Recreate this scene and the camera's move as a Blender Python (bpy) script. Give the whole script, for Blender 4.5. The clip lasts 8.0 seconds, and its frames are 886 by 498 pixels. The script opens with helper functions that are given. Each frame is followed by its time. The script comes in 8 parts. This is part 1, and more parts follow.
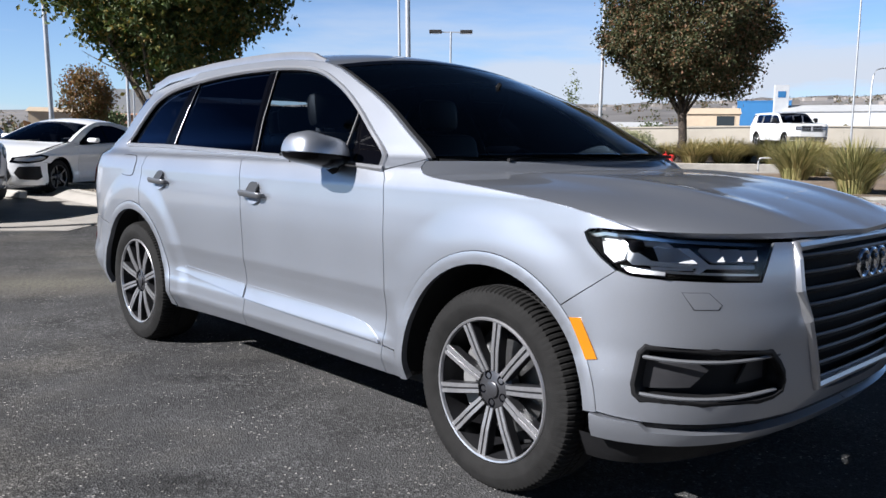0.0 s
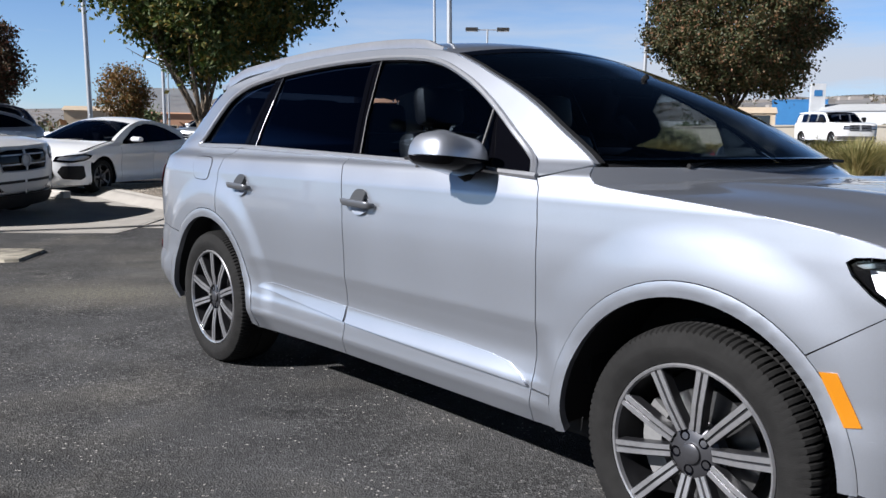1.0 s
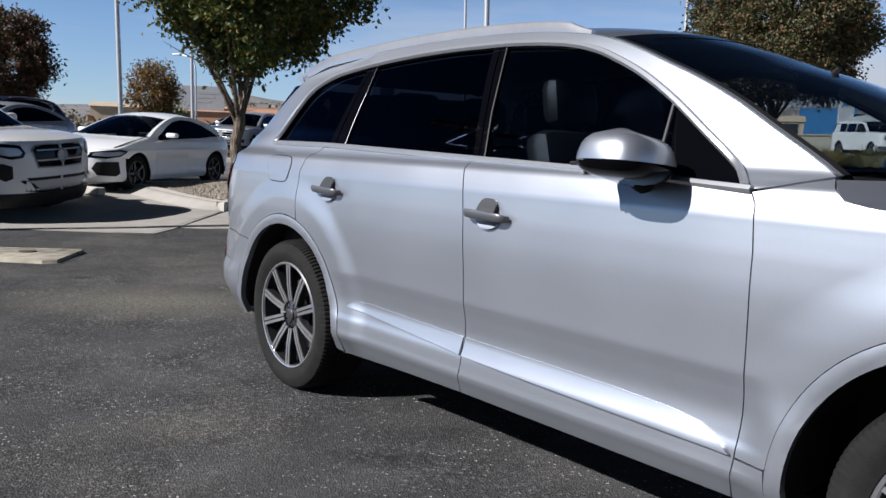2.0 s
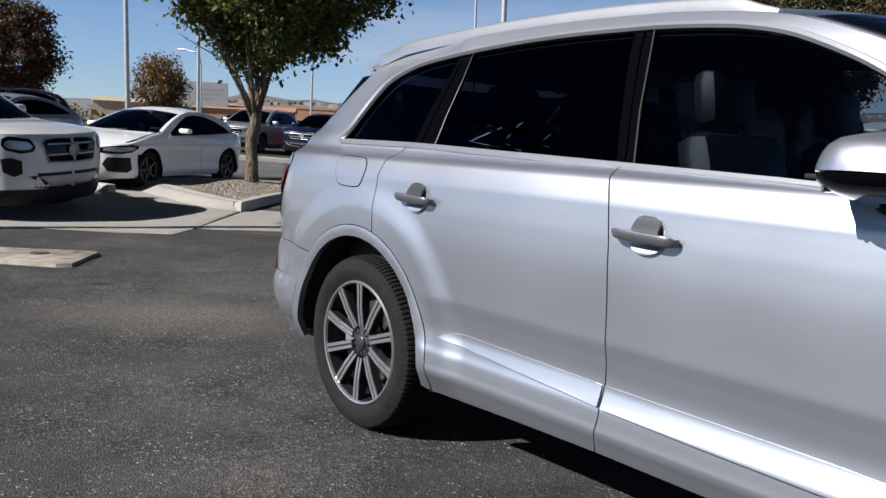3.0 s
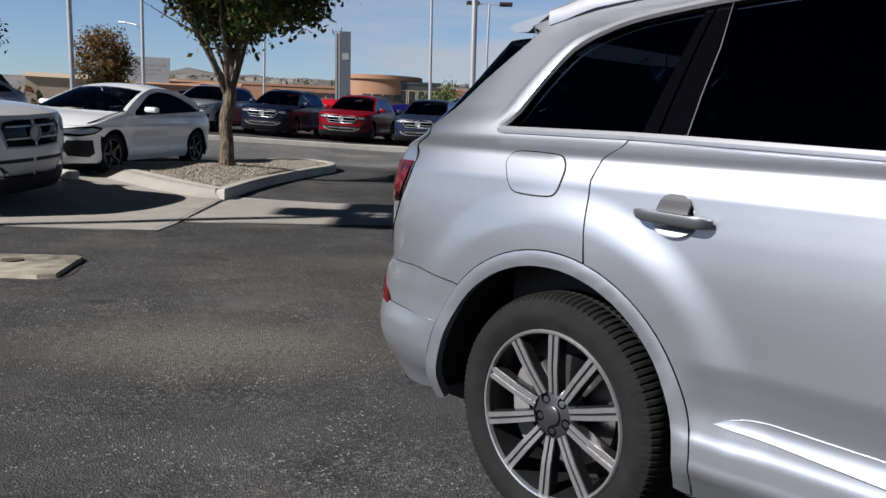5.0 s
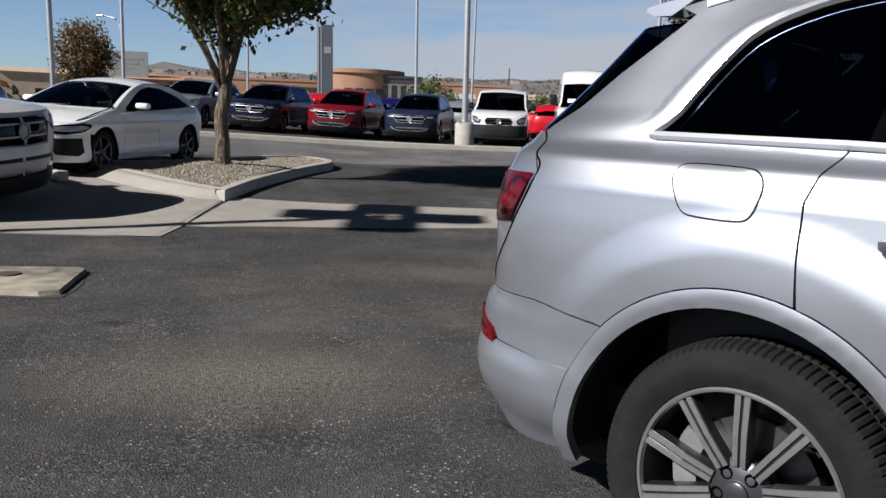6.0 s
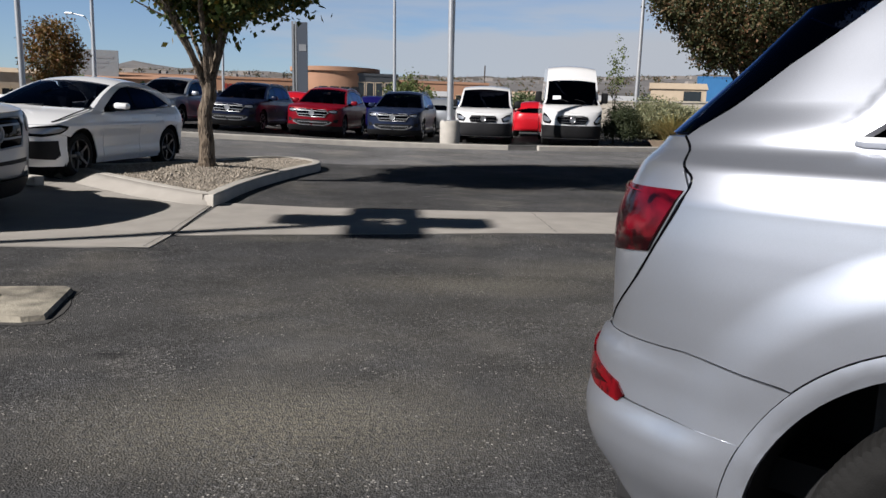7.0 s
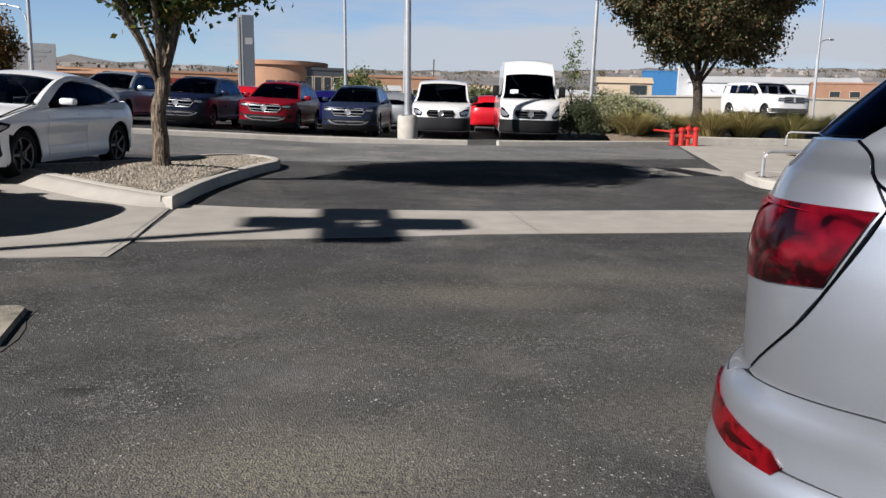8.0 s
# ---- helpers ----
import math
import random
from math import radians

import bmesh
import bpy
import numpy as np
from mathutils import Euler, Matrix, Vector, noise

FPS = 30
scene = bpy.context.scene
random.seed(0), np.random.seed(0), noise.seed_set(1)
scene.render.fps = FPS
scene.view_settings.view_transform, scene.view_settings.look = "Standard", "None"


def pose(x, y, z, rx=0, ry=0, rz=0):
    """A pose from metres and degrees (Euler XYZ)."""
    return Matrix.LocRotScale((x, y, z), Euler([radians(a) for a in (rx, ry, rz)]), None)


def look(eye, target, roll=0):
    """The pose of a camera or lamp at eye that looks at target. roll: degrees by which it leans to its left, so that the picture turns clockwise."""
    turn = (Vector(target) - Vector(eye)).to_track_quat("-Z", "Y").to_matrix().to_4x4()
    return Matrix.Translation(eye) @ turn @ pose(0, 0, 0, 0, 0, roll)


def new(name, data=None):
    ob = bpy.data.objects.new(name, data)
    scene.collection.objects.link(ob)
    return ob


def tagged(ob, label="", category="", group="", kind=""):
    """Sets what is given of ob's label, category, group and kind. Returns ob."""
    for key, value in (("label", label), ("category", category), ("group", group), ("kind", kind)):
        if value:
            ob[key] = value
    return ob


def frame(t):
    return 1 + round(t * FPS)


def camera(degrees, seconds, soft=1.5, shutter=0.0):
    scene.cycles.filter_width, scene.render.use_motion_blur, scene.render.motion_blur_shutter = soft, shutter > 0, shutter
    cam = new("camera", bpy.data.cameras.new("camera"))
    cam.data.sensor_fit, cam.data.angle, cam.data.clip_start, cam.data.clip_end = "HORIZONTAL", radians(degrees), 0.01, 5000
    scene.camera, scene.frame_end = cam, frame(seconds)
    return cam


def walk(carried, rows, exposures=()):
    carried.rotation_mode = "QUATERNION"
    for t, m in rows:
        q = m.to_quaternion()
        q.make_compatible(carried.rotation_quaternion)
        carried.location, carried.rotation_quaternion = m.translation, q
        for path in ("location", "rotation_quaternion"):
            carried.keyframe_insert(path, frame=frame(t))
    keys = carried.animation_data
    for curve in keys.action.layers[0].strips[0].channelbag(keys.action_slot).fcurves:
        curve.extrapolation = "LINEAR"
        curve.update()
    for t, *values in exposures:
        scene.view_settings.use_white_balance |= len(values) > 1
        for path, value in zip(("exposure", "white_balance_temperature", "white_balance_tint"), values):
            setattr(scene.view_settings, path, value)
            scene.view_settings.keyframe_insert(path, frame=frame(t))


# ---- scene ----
cam = camera(56.7, 8.0)
PATH = [
    (0, (0.276, 0.14, 1.243), (0.229, 2.124, 0.991), 0.7),
    (0.5, (0.024, 0.404, 1.245), (-0.083, 2.384, 0.988), 0.5),
    (1, (-0.201, 0.704, 1.248), (-0.314, 2.684, 0.993), 0.8),
    (1.5, (-0.446, 0.975, 1.239), (-0.554, 2.956, 0.989), 1.4),
    (1.7, (-0.54, 1.088, 1.235), (-0.691, 3.066, 0.984), 1.3),
    (2.8, (-1.054, 1.695, 1.223), (-1.194, 3.675, 0.978), 3.1),
    (3, (-1.147, 1.808, 1.219), (-1.303, 3.787, 0.97), 2.9),
    (3.5, (-1.378, 2.06, 1.218), (-1.455, 4.044, 0.973), 3.0),
    (4, (-1.606, 2.31, 1.215), (-1.729, 4.29, 0.96), 3.0),
    (4.2, (-1.69, 2.409, 1.217), (-1.815, 4.386, 0.946), 2.9),
    (5.3, (-2.205, 2.968, 1.243), (-2.204, 4.944, 0.936), 2.3),
    (5.5, (-2.285, 3.071, 1.251), (-2.289, 5.047, 0.94), 2.4),
    (6, (-2.505, 3.338, 1.243), (-2.478, 5.312, 0.928), 2.2),
    (6.5, (-2.685, 3.614, 1.238), (-2.622, 5.588, 0.918), 2.3),
    (7, (-2.839, 3.889, 1.245), (-2.751, 5.862, 0.926), 1.8),
    (7.5, (-2.998, 4.145, 1.246), (-2.855, 6.114, 0.924), 1.9),
    (8, (-3.127, 4.381, 1.248), (-2.915, 6.343, 0.919), 1.6),
]
walk(cam, [(t, look(eye, target, roll)) for t, eye, target, roll in PATH], [(0.0, 1.05, 6180, 12), (1.5, 0.74, 6180, 12), (3.0, 0.64, 6280, 12), (4.0, 0.56, 6380, 12), (5.5, 0.46, 6420, 12), (7.0, 0.48, 6480, 12), (8.0, 0.70, 6500, 12)])

# ---- world, sun ----
SUN_DIR = Vector((-0.86, -0.50, 0.70)).normalized()  # towards the sun
world = bpy.data.worlds.new("world")
scene.world = world
world.use_nodes = True
wn, wl = world.node_tree.nodes, world.node_tree.links
sky = wn.new("ShaderNodeTexSky")
sky.sky_type, sky.sun_disc = 'NISHITA', False
sky.sun_elevation = math.asin(SUN_DIR.z)
sky.sun_rotation = math.atan2(SUN_DIR.x, SUN_DIR.y)
sky.altitude, sky.dust_density, sky.ozone_density = 1600, 0.5, 1.8
tc = wn.new("ShaderNodeTexCoord")
def w_range(src, a, b, c, d):
    r = wn.new("ShaderNodeMapRange")
    for k, v in zip(("From Min", "From Max", "To Min", "To Max"), (a, b, c, d)):
        r.inputs[k].default_value = v
    wl.new(src, r.inputs[0])
    return r.outputs[0]


def w_math(op, a, b):
    k = wn.new("ShaderNodeMath")
    k.operation = op
    wl.new(a, k.inputs[0])
    wl.new(b, k.inputs[1])
    return k.outputs[0]


def w_noise(scale, place, stretch, detail=7):
    mp, t = wn.new("ShaderNodeMapping"), wn.new("ShaderNodeTexNoise")
    mp.inputs["Scale"].default_value, mp.inputs["Location"].default_value = stretch, place
    wl.new(tc.outputs["Generated"], mp.inputs[0])
    t.inputs["Scale"].default_value, t.inputs["Detail"].default_value, t.inputs["Roughness"].default_value = scale, detail, 0.55
    wl.new(mp.outputs[0], t.inputs["Vector"])
    return t.outputs[0]


sep_dir = wn.new("ShaderNodeSeparateXYZ")
wl.new(tc.outputs["Generated"], sep_dir.inputs[0])
low = w_range(sep_dir.outputs["Z"], 0.09, 0.21, 1, 0)  # the cloud sheet thickens towards the horizon
wisps = w_range(w_noise(2.2, (3.1, 0.7, 0.2), (1.0, 1.0, 7.0)), 0.42, 0.60, 0, 1)
side_ = w_range(sep_dir.outputs["X"], -0.45, 0.25, 0.6, 1)
cover = w_math('MULTIPLY', w_math('MULTIPLY', wisps, low), side_)
veil = w_math('MULTIPLY', w_range(sep_dir.outputs["Z"], 0.0, 0.20, 0.55, 0.0), side_)
factor = wn.new("ShaderNodeMath")
factor.operation, factor.use_clamp = 'MAXIMUM', True
wl.new(cover, factor.inputs[0])
wl.new(veil, factor.inputs[1])
cm = wn.new("ShaderNodeMix")
cm.data_type = 'RGBA'
cm.inputs["B"].default_value = (11.6, 12.6, 14.0, 1)  # thin sunlit cloud
wl.new(factor.outputs[0], cm.inputs["Factor"])
deep = wn.new("ShaderNodeVectorMath")  # clear mountain air: dark overhead, pale low down
deep.operation = 'SCALE'
wl.new(sky.outputs[0], deep.inputs[0])
wl.new(w_range(sep_dir.outputs["Z"], 0.15, 0.38, 2.15, 0.22), deep.inputs["Scale"])
clear = wn.new("ShaderNodeVectorMath")  # dry air: a purer blue
clear.operation = 'MULTIPLY'
clear.inputs[1].default_value = (0.76, 0.95, 1.16)
wl.new(deep.outputs[0], clear.inputs[0])
wl.new(clear.outputs[0], cm.inputs["A"])
wl.new(cm.outputs["Result"], wn["Background"].inputs[0])
wn["Background"].inputs[1].default_value = 0.0285
sun_data = bpy.data.lights.new("sun", 'SUN')
sun_data.energy, sun_data.angle, sun_data.color = 5.0, radians(0.55), (1.0, 0.965, 0.92)
sun = new("sun", sun_data)
sun.matrix_world = look(SUN_DIR * 60, (0, 0, 0))


# ---- materials ----
def material(name, color, rough=0.5, metal=0.0, coat=0.0, vary=0.0, scale=8.0, bump=0.0, bump_scale=60.0, spec=0.5, rand=0.0):
    """Principled surface with mottling at two scales and fine relief, in object space."""
    m = bpy.data.materials.new(name)
    m.use_nodes = True
    n, l = m.node_tree.nodes, m.node_tree.links
    p = n["Principled BSDF"]
    p.inputs["Base Color"].default_value = (*color, 1)
    p.inputs["Roughness"].default_value, p.inputs["Metallic"].default_value = rough, metal
    p.inputs["Coat Weight"].default_value, p.inputs["Coat Roughness"].default_value = coat, 0.03
    p.inputs["Specular IOR Level"].default_value = spec
    co = n.new("ShaderNodeTexCoord")
    if vary or rand:
        a = n.new("ShaderNodeTexNoise")
        a.inputs["Scale"].default_value, a.inputs["Detail"].default_value = scale, 6
        b = n.new("ShaderNodeTexNoise")
        b.inputs["Scale"].default_value, b.inputs["Detail"].default_value = scale * 0.13, 3
        l.new(co.outputs["Object"], a.inputs["Vector"])
        l.new(co.outputs["Object"], b.inputs["Vector"])
        s = n.new("ShaderNodeMath")
        s.operation = 'ADD'
        l.new(a.outputs[0], s.inputs[0])
        l.new(b.outputs[0], s.inputs[1])
        r = n.new("ShaderNodeMapRange")
        r.inputs["From Min"].default_value, r.inputs["From Max"].default_value = 0.65, 1.35
        r.inputs["To Min"].default_value, r.inputs["To Max"].default_value = 1 - vary, 1 + vary
        l.new(s.outputs[0], r.inputs[0])
        v = r.outputs[0]
        if rand:
            o = n.new("ShaderNodeNewGeometry")
            q = n.new("ShaderNodeMapRange")
            q.inputs["To Min"].default_value, q.inputs["To Max"].default_value = 1 - rand, 1 + rand
            l.new(o.outputs["Random Per Island"], q.inputs[0])
            w = n.new("ShaderNodeMath")
            w.operation = 'MULTIPLY'
            l.new(v, w.inputs[0])
            l.new(q.outputs[0], w.inputs[1])
            v = w.outputs[0]
        h = n.new("ShaderNodeHueSaturation")
        h.inputs["Color"].default_value = (*color, 1)
        l.new(v, h.inputs["Value"])
        l.new(h.outputs[0], p.inputs["Base Color"])
    if bump:
        t = n.new("ShaderNodeTexNoise")
        t.inputs["Scale"].default_value, t.inputs["Detail"].default_value = bump_scale, 4
        l.new(co.outputs["Object"], t.inputs["Vector"])
        k = n.new("ShaderNodeBump")
        k.inputs["Strength"].default_value, k.inputs["Distance"].default_value = bump, 0.01
        l.new(t.outputs[0], k.inputs["Height"])
        l.new(k.outputs[0], p.inputs["Normal"])
    return m


def pane(name, tint, gloss_rough=0.0, ior=1.45, coat=(1, 1, 1)):
    """Thin window glass: tinted see-through with a mirror gloss that grows at grazing angles."""
    m = bpy.data.materials.new(name)
    m.use_nodes = True
    n, l = m.node_tree.nodes, m.node_tree.links
    n.remove(n["Principled BSDF"])
    t, g, x, f = n.new("ShaderNodeBsdfTransparent"), n.new("ShaderNodeBsdfGlossy"), n.new("ShaderNodeMixShader"), n.new("ShaderNodeFresnel")
    t.inputs[0].default_value = (*tint, 1)
    g.inputs["Roughness"].default_value = gloss_rough
    # coat colours the gloss: bluish values stand in for reflected sky
    g.inputs["Color"].default_value = (*coat, 1)
    f.inputs["IOR"].default_value = ior
    l.new(f.outputs[0], x.inputs[0])
    l.new(t.outputs[0], x.inputs[1])
    l.new(g.outputs[0], x.inputs[2])
    l.new(x.outputs[0], n["Material Output"].inputs[0])
    return m


def car_paint(name, color, metal=0.75, rough=0.40):
    m = material(name, color, rough, metal, 0.9 if color[0] > .3 else 0.2, 0.0, spec=.5 if color[0] > .3 else .28)
    n, l = m.node_tree.nodes, m.node_tree.links
    p = n["Principled BSDF"]
    co = n.new("ShaderNodeTexCoord")
    d = n.new("ShaderNodeTexNoise")  # road dust film
    d.inputs["Scale"].default_value, d.inputs["Detail"].default_value = 2.2, 8
    l.new(co.outputs["Object"], d.inputs["Vector"])
    r = n.new("ShaderNodeMapRange")
    r.inputs["To Min"].default_value, r.inputs["To Max"].default_value = rough - 0.05, rough + 0.07
    l.new(d.outputs[0], r.inputs[0])
    l.new(r.outputs[0], p.inputs["Roughness"])
    fl = n.new("ShaderNodeTexVoronoi")  # metallic flake
    fl.inputs["Scale"].default_value = 900
    l.new(co.outputs["Object"], fl.inputs["Vector"])
    mx = n.new("ShaderNodeMix")
    mx.data_type = 'RGBA'
    mx.inputs["A"].default_value = (*[c * 0.95 for c in color], 1)
    mx.inputs["B"].default_value = (*[min(1, c * 1.05) for c in color], 1)
    l.new(fl.outputs["Color"], mx.inputs["Factor"])
    l.new(mx.outputs["Result"], p.inputs["Base Color"])
    return m


SILVER = car_paint("silver_paint", (0.445, 0.470, 0.522), 0.82, 0.38)
# lock plates' shade put into the silver's base colour; also greys the washer gap
SHADE_GAP_GREY = car_paint("shade_and_gap_grey_paint", (0.060, 0.063, 0.068), 0.4, 0.42)
# pull bars: the body silver with its shade put into the colour
HANDLE_SHADE = car_paint("shaded_silver_paint", (0.17, 0.176, 0.19), 0.65, 0.38)
WHITE = car_paint("white_paint", (0.66, 0.66, 0.66), 0.0, 0.32)
PEARL = car_paint("pearl_white_paint", (0.82, 0.83, 0.84), 0.0, 0.32)
RED = car_paint("red_paint", (0.19, 0.004, 0.012), 0.1, 0.30)
BRIGHT_RED = car_paint("bright_red_paint", (0.52, 0.010, 0.020), 0.0, 0.32)
NAVY = car_paint("navy_paint", (0.006, 0.010, 0.030), 0.1, 0.28)
STEEL = car_paint("steel_blue_paint", (0.018, 0.027, 0.060), 0.15, 0.28)
BLUE = car_paint("blue_paint", (0.010, 0.008, 0.09), 0.2, 0.3)
GREY = car_paint("grey_paint", (0.44, 0.465, 0.50), 0.6, 0.36)
BLACK_GLOSS = material("gloss_black_trim", (0.002, 0.002, 0.003), 0.04, 0, 0, spec=.14)
BLACK = material("black_plastic", (0.010, 0.010, 0.011), 0.6, 0, 0, 0.2, 30, 0.15, 300, .25)
GREY_PLASTIC = material("dark_grey_plastic", (0.028, 0.028, 0.031), 0.45, 0, 0, 0.15, 30)
DARK = material("dark_lining", (0.010, 0.010, 0.011), 0.85)
INTERIOR = material("dark_leather", (0.010, 0.010, 0.011), 0.5, 0, 0, 0.2, 20, 0.2, 200)
GREY_CLOTH = material("grey_headlining", (0.25, 0.25, 0.26), 0.9, 0, 0, 0.1, 30)
CHROME = material("bright_chrome", (0.75, 0.76, 0.78), 0.10, 1.0)
SATIN = material("satin_aluminium", (0.52, 0.53, 0.56), 0.30, 0.80, 0, 0.06, 40)
ALLOY = material("machined_alloy", (0.58, 0.58, 0.60), 0.30, 0.85, 0, 0.14, 60)
ALLOY_DARK = material("grey_painted_alloy", (0.028, 0.028, 0.031), 0.35, 0.4, 0.2)
RUBBER = material("tyre_rubber", (0.014, 0.0137, 0.0134), 0.85, 0, 0, 0.3, 25, 0.2, 250, .18)
BARREL = material("plain_alloy_barrel", (0.030, 0.030, 0.033), 0.40, 0.6, 0, 0.15, 30)
HUB_GREY = material("satin_grey_hub", (0.075, 0.075, 0.082), 0.35, 0.6, 0.2)
DISC = material("brake_disc_steel", (0.20, 0.20, 0.20), 0.35, 0.9, 0, 0.15, 40)
CALIPER = material("pale_caliper", (0.22, 0.22, 0.22), 0.5, 0.3, 0, 0.2, 40)
AMBER = material("amber_lens", (0.45, 0.165, 0.006), 0.15, 0, 0.6)
def red_lens(name, dark, bright, scale, spread):
    """Red lamp lens: facets of bright reflector seen between dark chambers."""
    m = material(name, bright, 0.14, 0, 0.0, spec=.25)
    n, l = m.node_tree.nodes, m.node_tree.links
    co, t, r, mx = n.new("ShaderNodeTexCoord"), n.new("ShaderNodeTexNoise"), n.new("ShaderNodeMapRange"), n.new("ShaderNodeMix")
    t.inputs["Scale"].default_value, t.inputs["Detail"].default_value, t.inputs["Distortion"].default_value = scale, 3, .7
    l.new(co.outputs["Object"], t.inputs["Vector"])
    r.inputs["From Min"].default_value, r.inputs["From Max"].default_value = .5 - spread, .5 + spread
    l.new(t.outputs[0], r.inputs[0])
    mx.data_type = 'RGBA'
    mx.inputs["A"].default_value, mx.inputs["B"].default_value = (*dark, 1), (*bright, 1)
    l.new(r.outputs[0], mx.inputs["Factor"])
    l.new(mx.outputs["Result"], n["Principled BSDF"].inputs["Base Color"])
    return m


LAMP_RED = red_lens("red_lens", (0.06, 0.001, 0.004), (0.19, 0.003, 0.012), 14, .10)
LAMP_RED_DEEP = red_lens("deep_red_lens", (0.008, 0.0005, 0.0012), (0.125, 0.002, 0.008), 10, .09)
LAMP_RED_LIT = red_lens("bright_red_reflector", (0.035, 0.0008, 0.002), (0.125, 0.002, 0.005), 22, .10)
LAMP_RED_DARK = material("dark_red_shade", (0.020, 0.0008, 0.0012), 0.2, spec=.2)
GLASS = pane("clear_glass", (0.80, 0.84, 0.82))
GLASS_LAMP = pane("lamp_glass", (0.93, 0.94, 0.95))
# side and privacy panes: blue sky reflection put into the gloss colour
GLASS_SIDE = pane("lightly_tinted_glass", (0.46, 0.51, 0.56), 0.0, 1.55, (.60, .78, 1))
GLASS_TINT = pane("tinted_glass", (0.10, 0.11, 0.14), 0.0, 1.42, (.55, .75, 1))
GLASS_DARK = pane("privacy_glass", (0.012, 0.014, 0.022), 0.0, 1.45, (.45, .62, 1))
MIRROR = material("mirror_glass", (0.85, 0.86, 0.87), 0.02, 1.0)
BRIGHT_TRIM = material("bright_satin_trim", (0.34, 0.35, 0.37), 0.38, 0.45)
LAMP_GREY = material("grey_lamp_inner", (0.30, 0.31, 0.33), 0.25, 0.6)
LAMP_BRIGHT = material("bright_lamp_reflector", (0.93, 0.94, 0.96), 0.22, 0.55)
DARK_SLAT = material("dark_satin_slat", (0.16, 0.16, 0.17), 0.42, 0.5)
WHITE_LENS = material("white_lamp_inner", (0.88, 0.90, 0.92), 0.3, 0.1)


# ---- building helpers ----
def mesh_object(name, verts, faces, mat_, parent=None, label="", smooth_=True, normals=None):
    me = bpy.data.meshes.new(name)
    me.from_pydata(verts, [], faces)
    me.materials.append(mat_)
    if smooth_:
        me.polygons.foreach_set("use_smooth", [True] * len(me.polygons))
    if normals is not None:
        me.normals_split_custom_set_from_vertices(normals)
    me.update()
    ob = new(name, me)
    if parent is not None:
        ob.parent = parent
    if label:
        ob["label"] = label
    return ob


def part(name, bm, mat_, parent, label="", smooth_=False):
    """Links a bmesh as one mesh object under a thing or a part."""
    me = bpy.data.meshes.new(name)
    bm.normal_update()
    bm.to_mesh(me)
    bm.free()
    me.materials.append(mat_)
    if smooth_:
        me.polygons.foreach_set("use_smooth", [True] * len(me.polygons))
        me.set_sharp_from_angle(angle=radians(38))
    ob = new(name, me)
    if parent is not None:
        ob.parent = parent
    if label:
        ob["label"] = label
    return ob


def thing(name, m, label, category, group="", kind=""):
    ob = new(name)
    ob.empty_display_size = 0.2
    ob.matrix_world = m
    return tagged(ob, label, category, group, kind)


def block(bm, x0, x1, y0, y1, z0, z1, m=None, bevel=0.0):
    """Adds a box, with rounded edges where bevel is given."""
    r = bmesh.ops.create_cube(bm, size=1)
    vs = r["verts"]
    bmesh.ops.scale(bm, vec=(x1 - x0, y1 - y0, z1 - z0), verts=vs)
    bmesh.ops.translate(bm, vec=((x0 + x1) / 2, (y0 + y1) / 2, (z0 + z1) / 2), verts=vs)
    if bevel:
        es = list({e for v in vs for e in v.link_edges})
        r = bmesh.ops.bevel(bm, geom=es, offset=bevel, segments=2, profile=0.5, affect='EDGES')
        vs = list({v for f in r["faces"] for v in f.verts} | {v for v in vs if v.is_valid})
    if m is not None:
        bmesh.ops.transform(bm, matrix=m, verts=vs)
    return vs


def tube(bm, path, radius, sides=8, caps=True):
    """A round bar along a path; radius may be a list, one for each point."""
    rings, n = [], len(path)
    path = [Vector(p) for p in path]
    for i, p in enumerate(path):
        d = (path[min(i + 1, n - 1)] - path[max(i - 1, 0)]).normalized()
        ref = Vector((0, 0, 1)) if abs(d.z) < 0.9 else Vector((1, 0, 0))
        a = d.cross(ref).normalized()
        b = d.cross(a)
        r = radius[i] if isinstance(radius, (list, tuple)) else radius
        rings.append([bm.verts.new(p + (a * math.cos(q) + b * math.sin(q)) * r) for q in [2 * math.pi * k / sides for k in range(sides)]])
    for r0, r1 in zip(rings, rings[1:]):
        for k in range(sides):
            bm.faces.new((r0[k], r0[(k + 1) % sides], r1[(k + 1) % sides], r1[k]))
    if caps:
        bm.faces.new(rings[0])
        bm.faces.new(rings[-1][::-1])
    return rings


def revolve(bm, profile, segs=48, axis='y', closed=False):
    """Turns (radius, height) points about an axis."""
    rings = []
    for k in range(segs):
        c, s = math.cos(2 * math.pi * k / segs), math.sin(2 * math.pi * k / segs)
        rings.append([bm.verts.new((r * c, h, r * s) if axis == 'y' else (r * c, r * s, h)) for r, h in profile])
    n = len(profile)
    for k in range(segs):
        a, b = rings[k], rings[(k + 1) % segs]
        for i in range(n if closed else n - 1):
            j = (i + 1) % n
            q = (a[i], b[i], b[j], a[j])
            bm.faces.new(q)
    return rings


def inside(p, poly):
    x, y = p
    hit = False
    for (x0, y0), (x1, y1) in zip(poly, poly[1:] + poly[:1]):
        if (y0 > y) != (y1 > y) and x < (x1 - x0) * (y - y0) / (y1 - y0) + x0:
            hit = not hit
    return hit


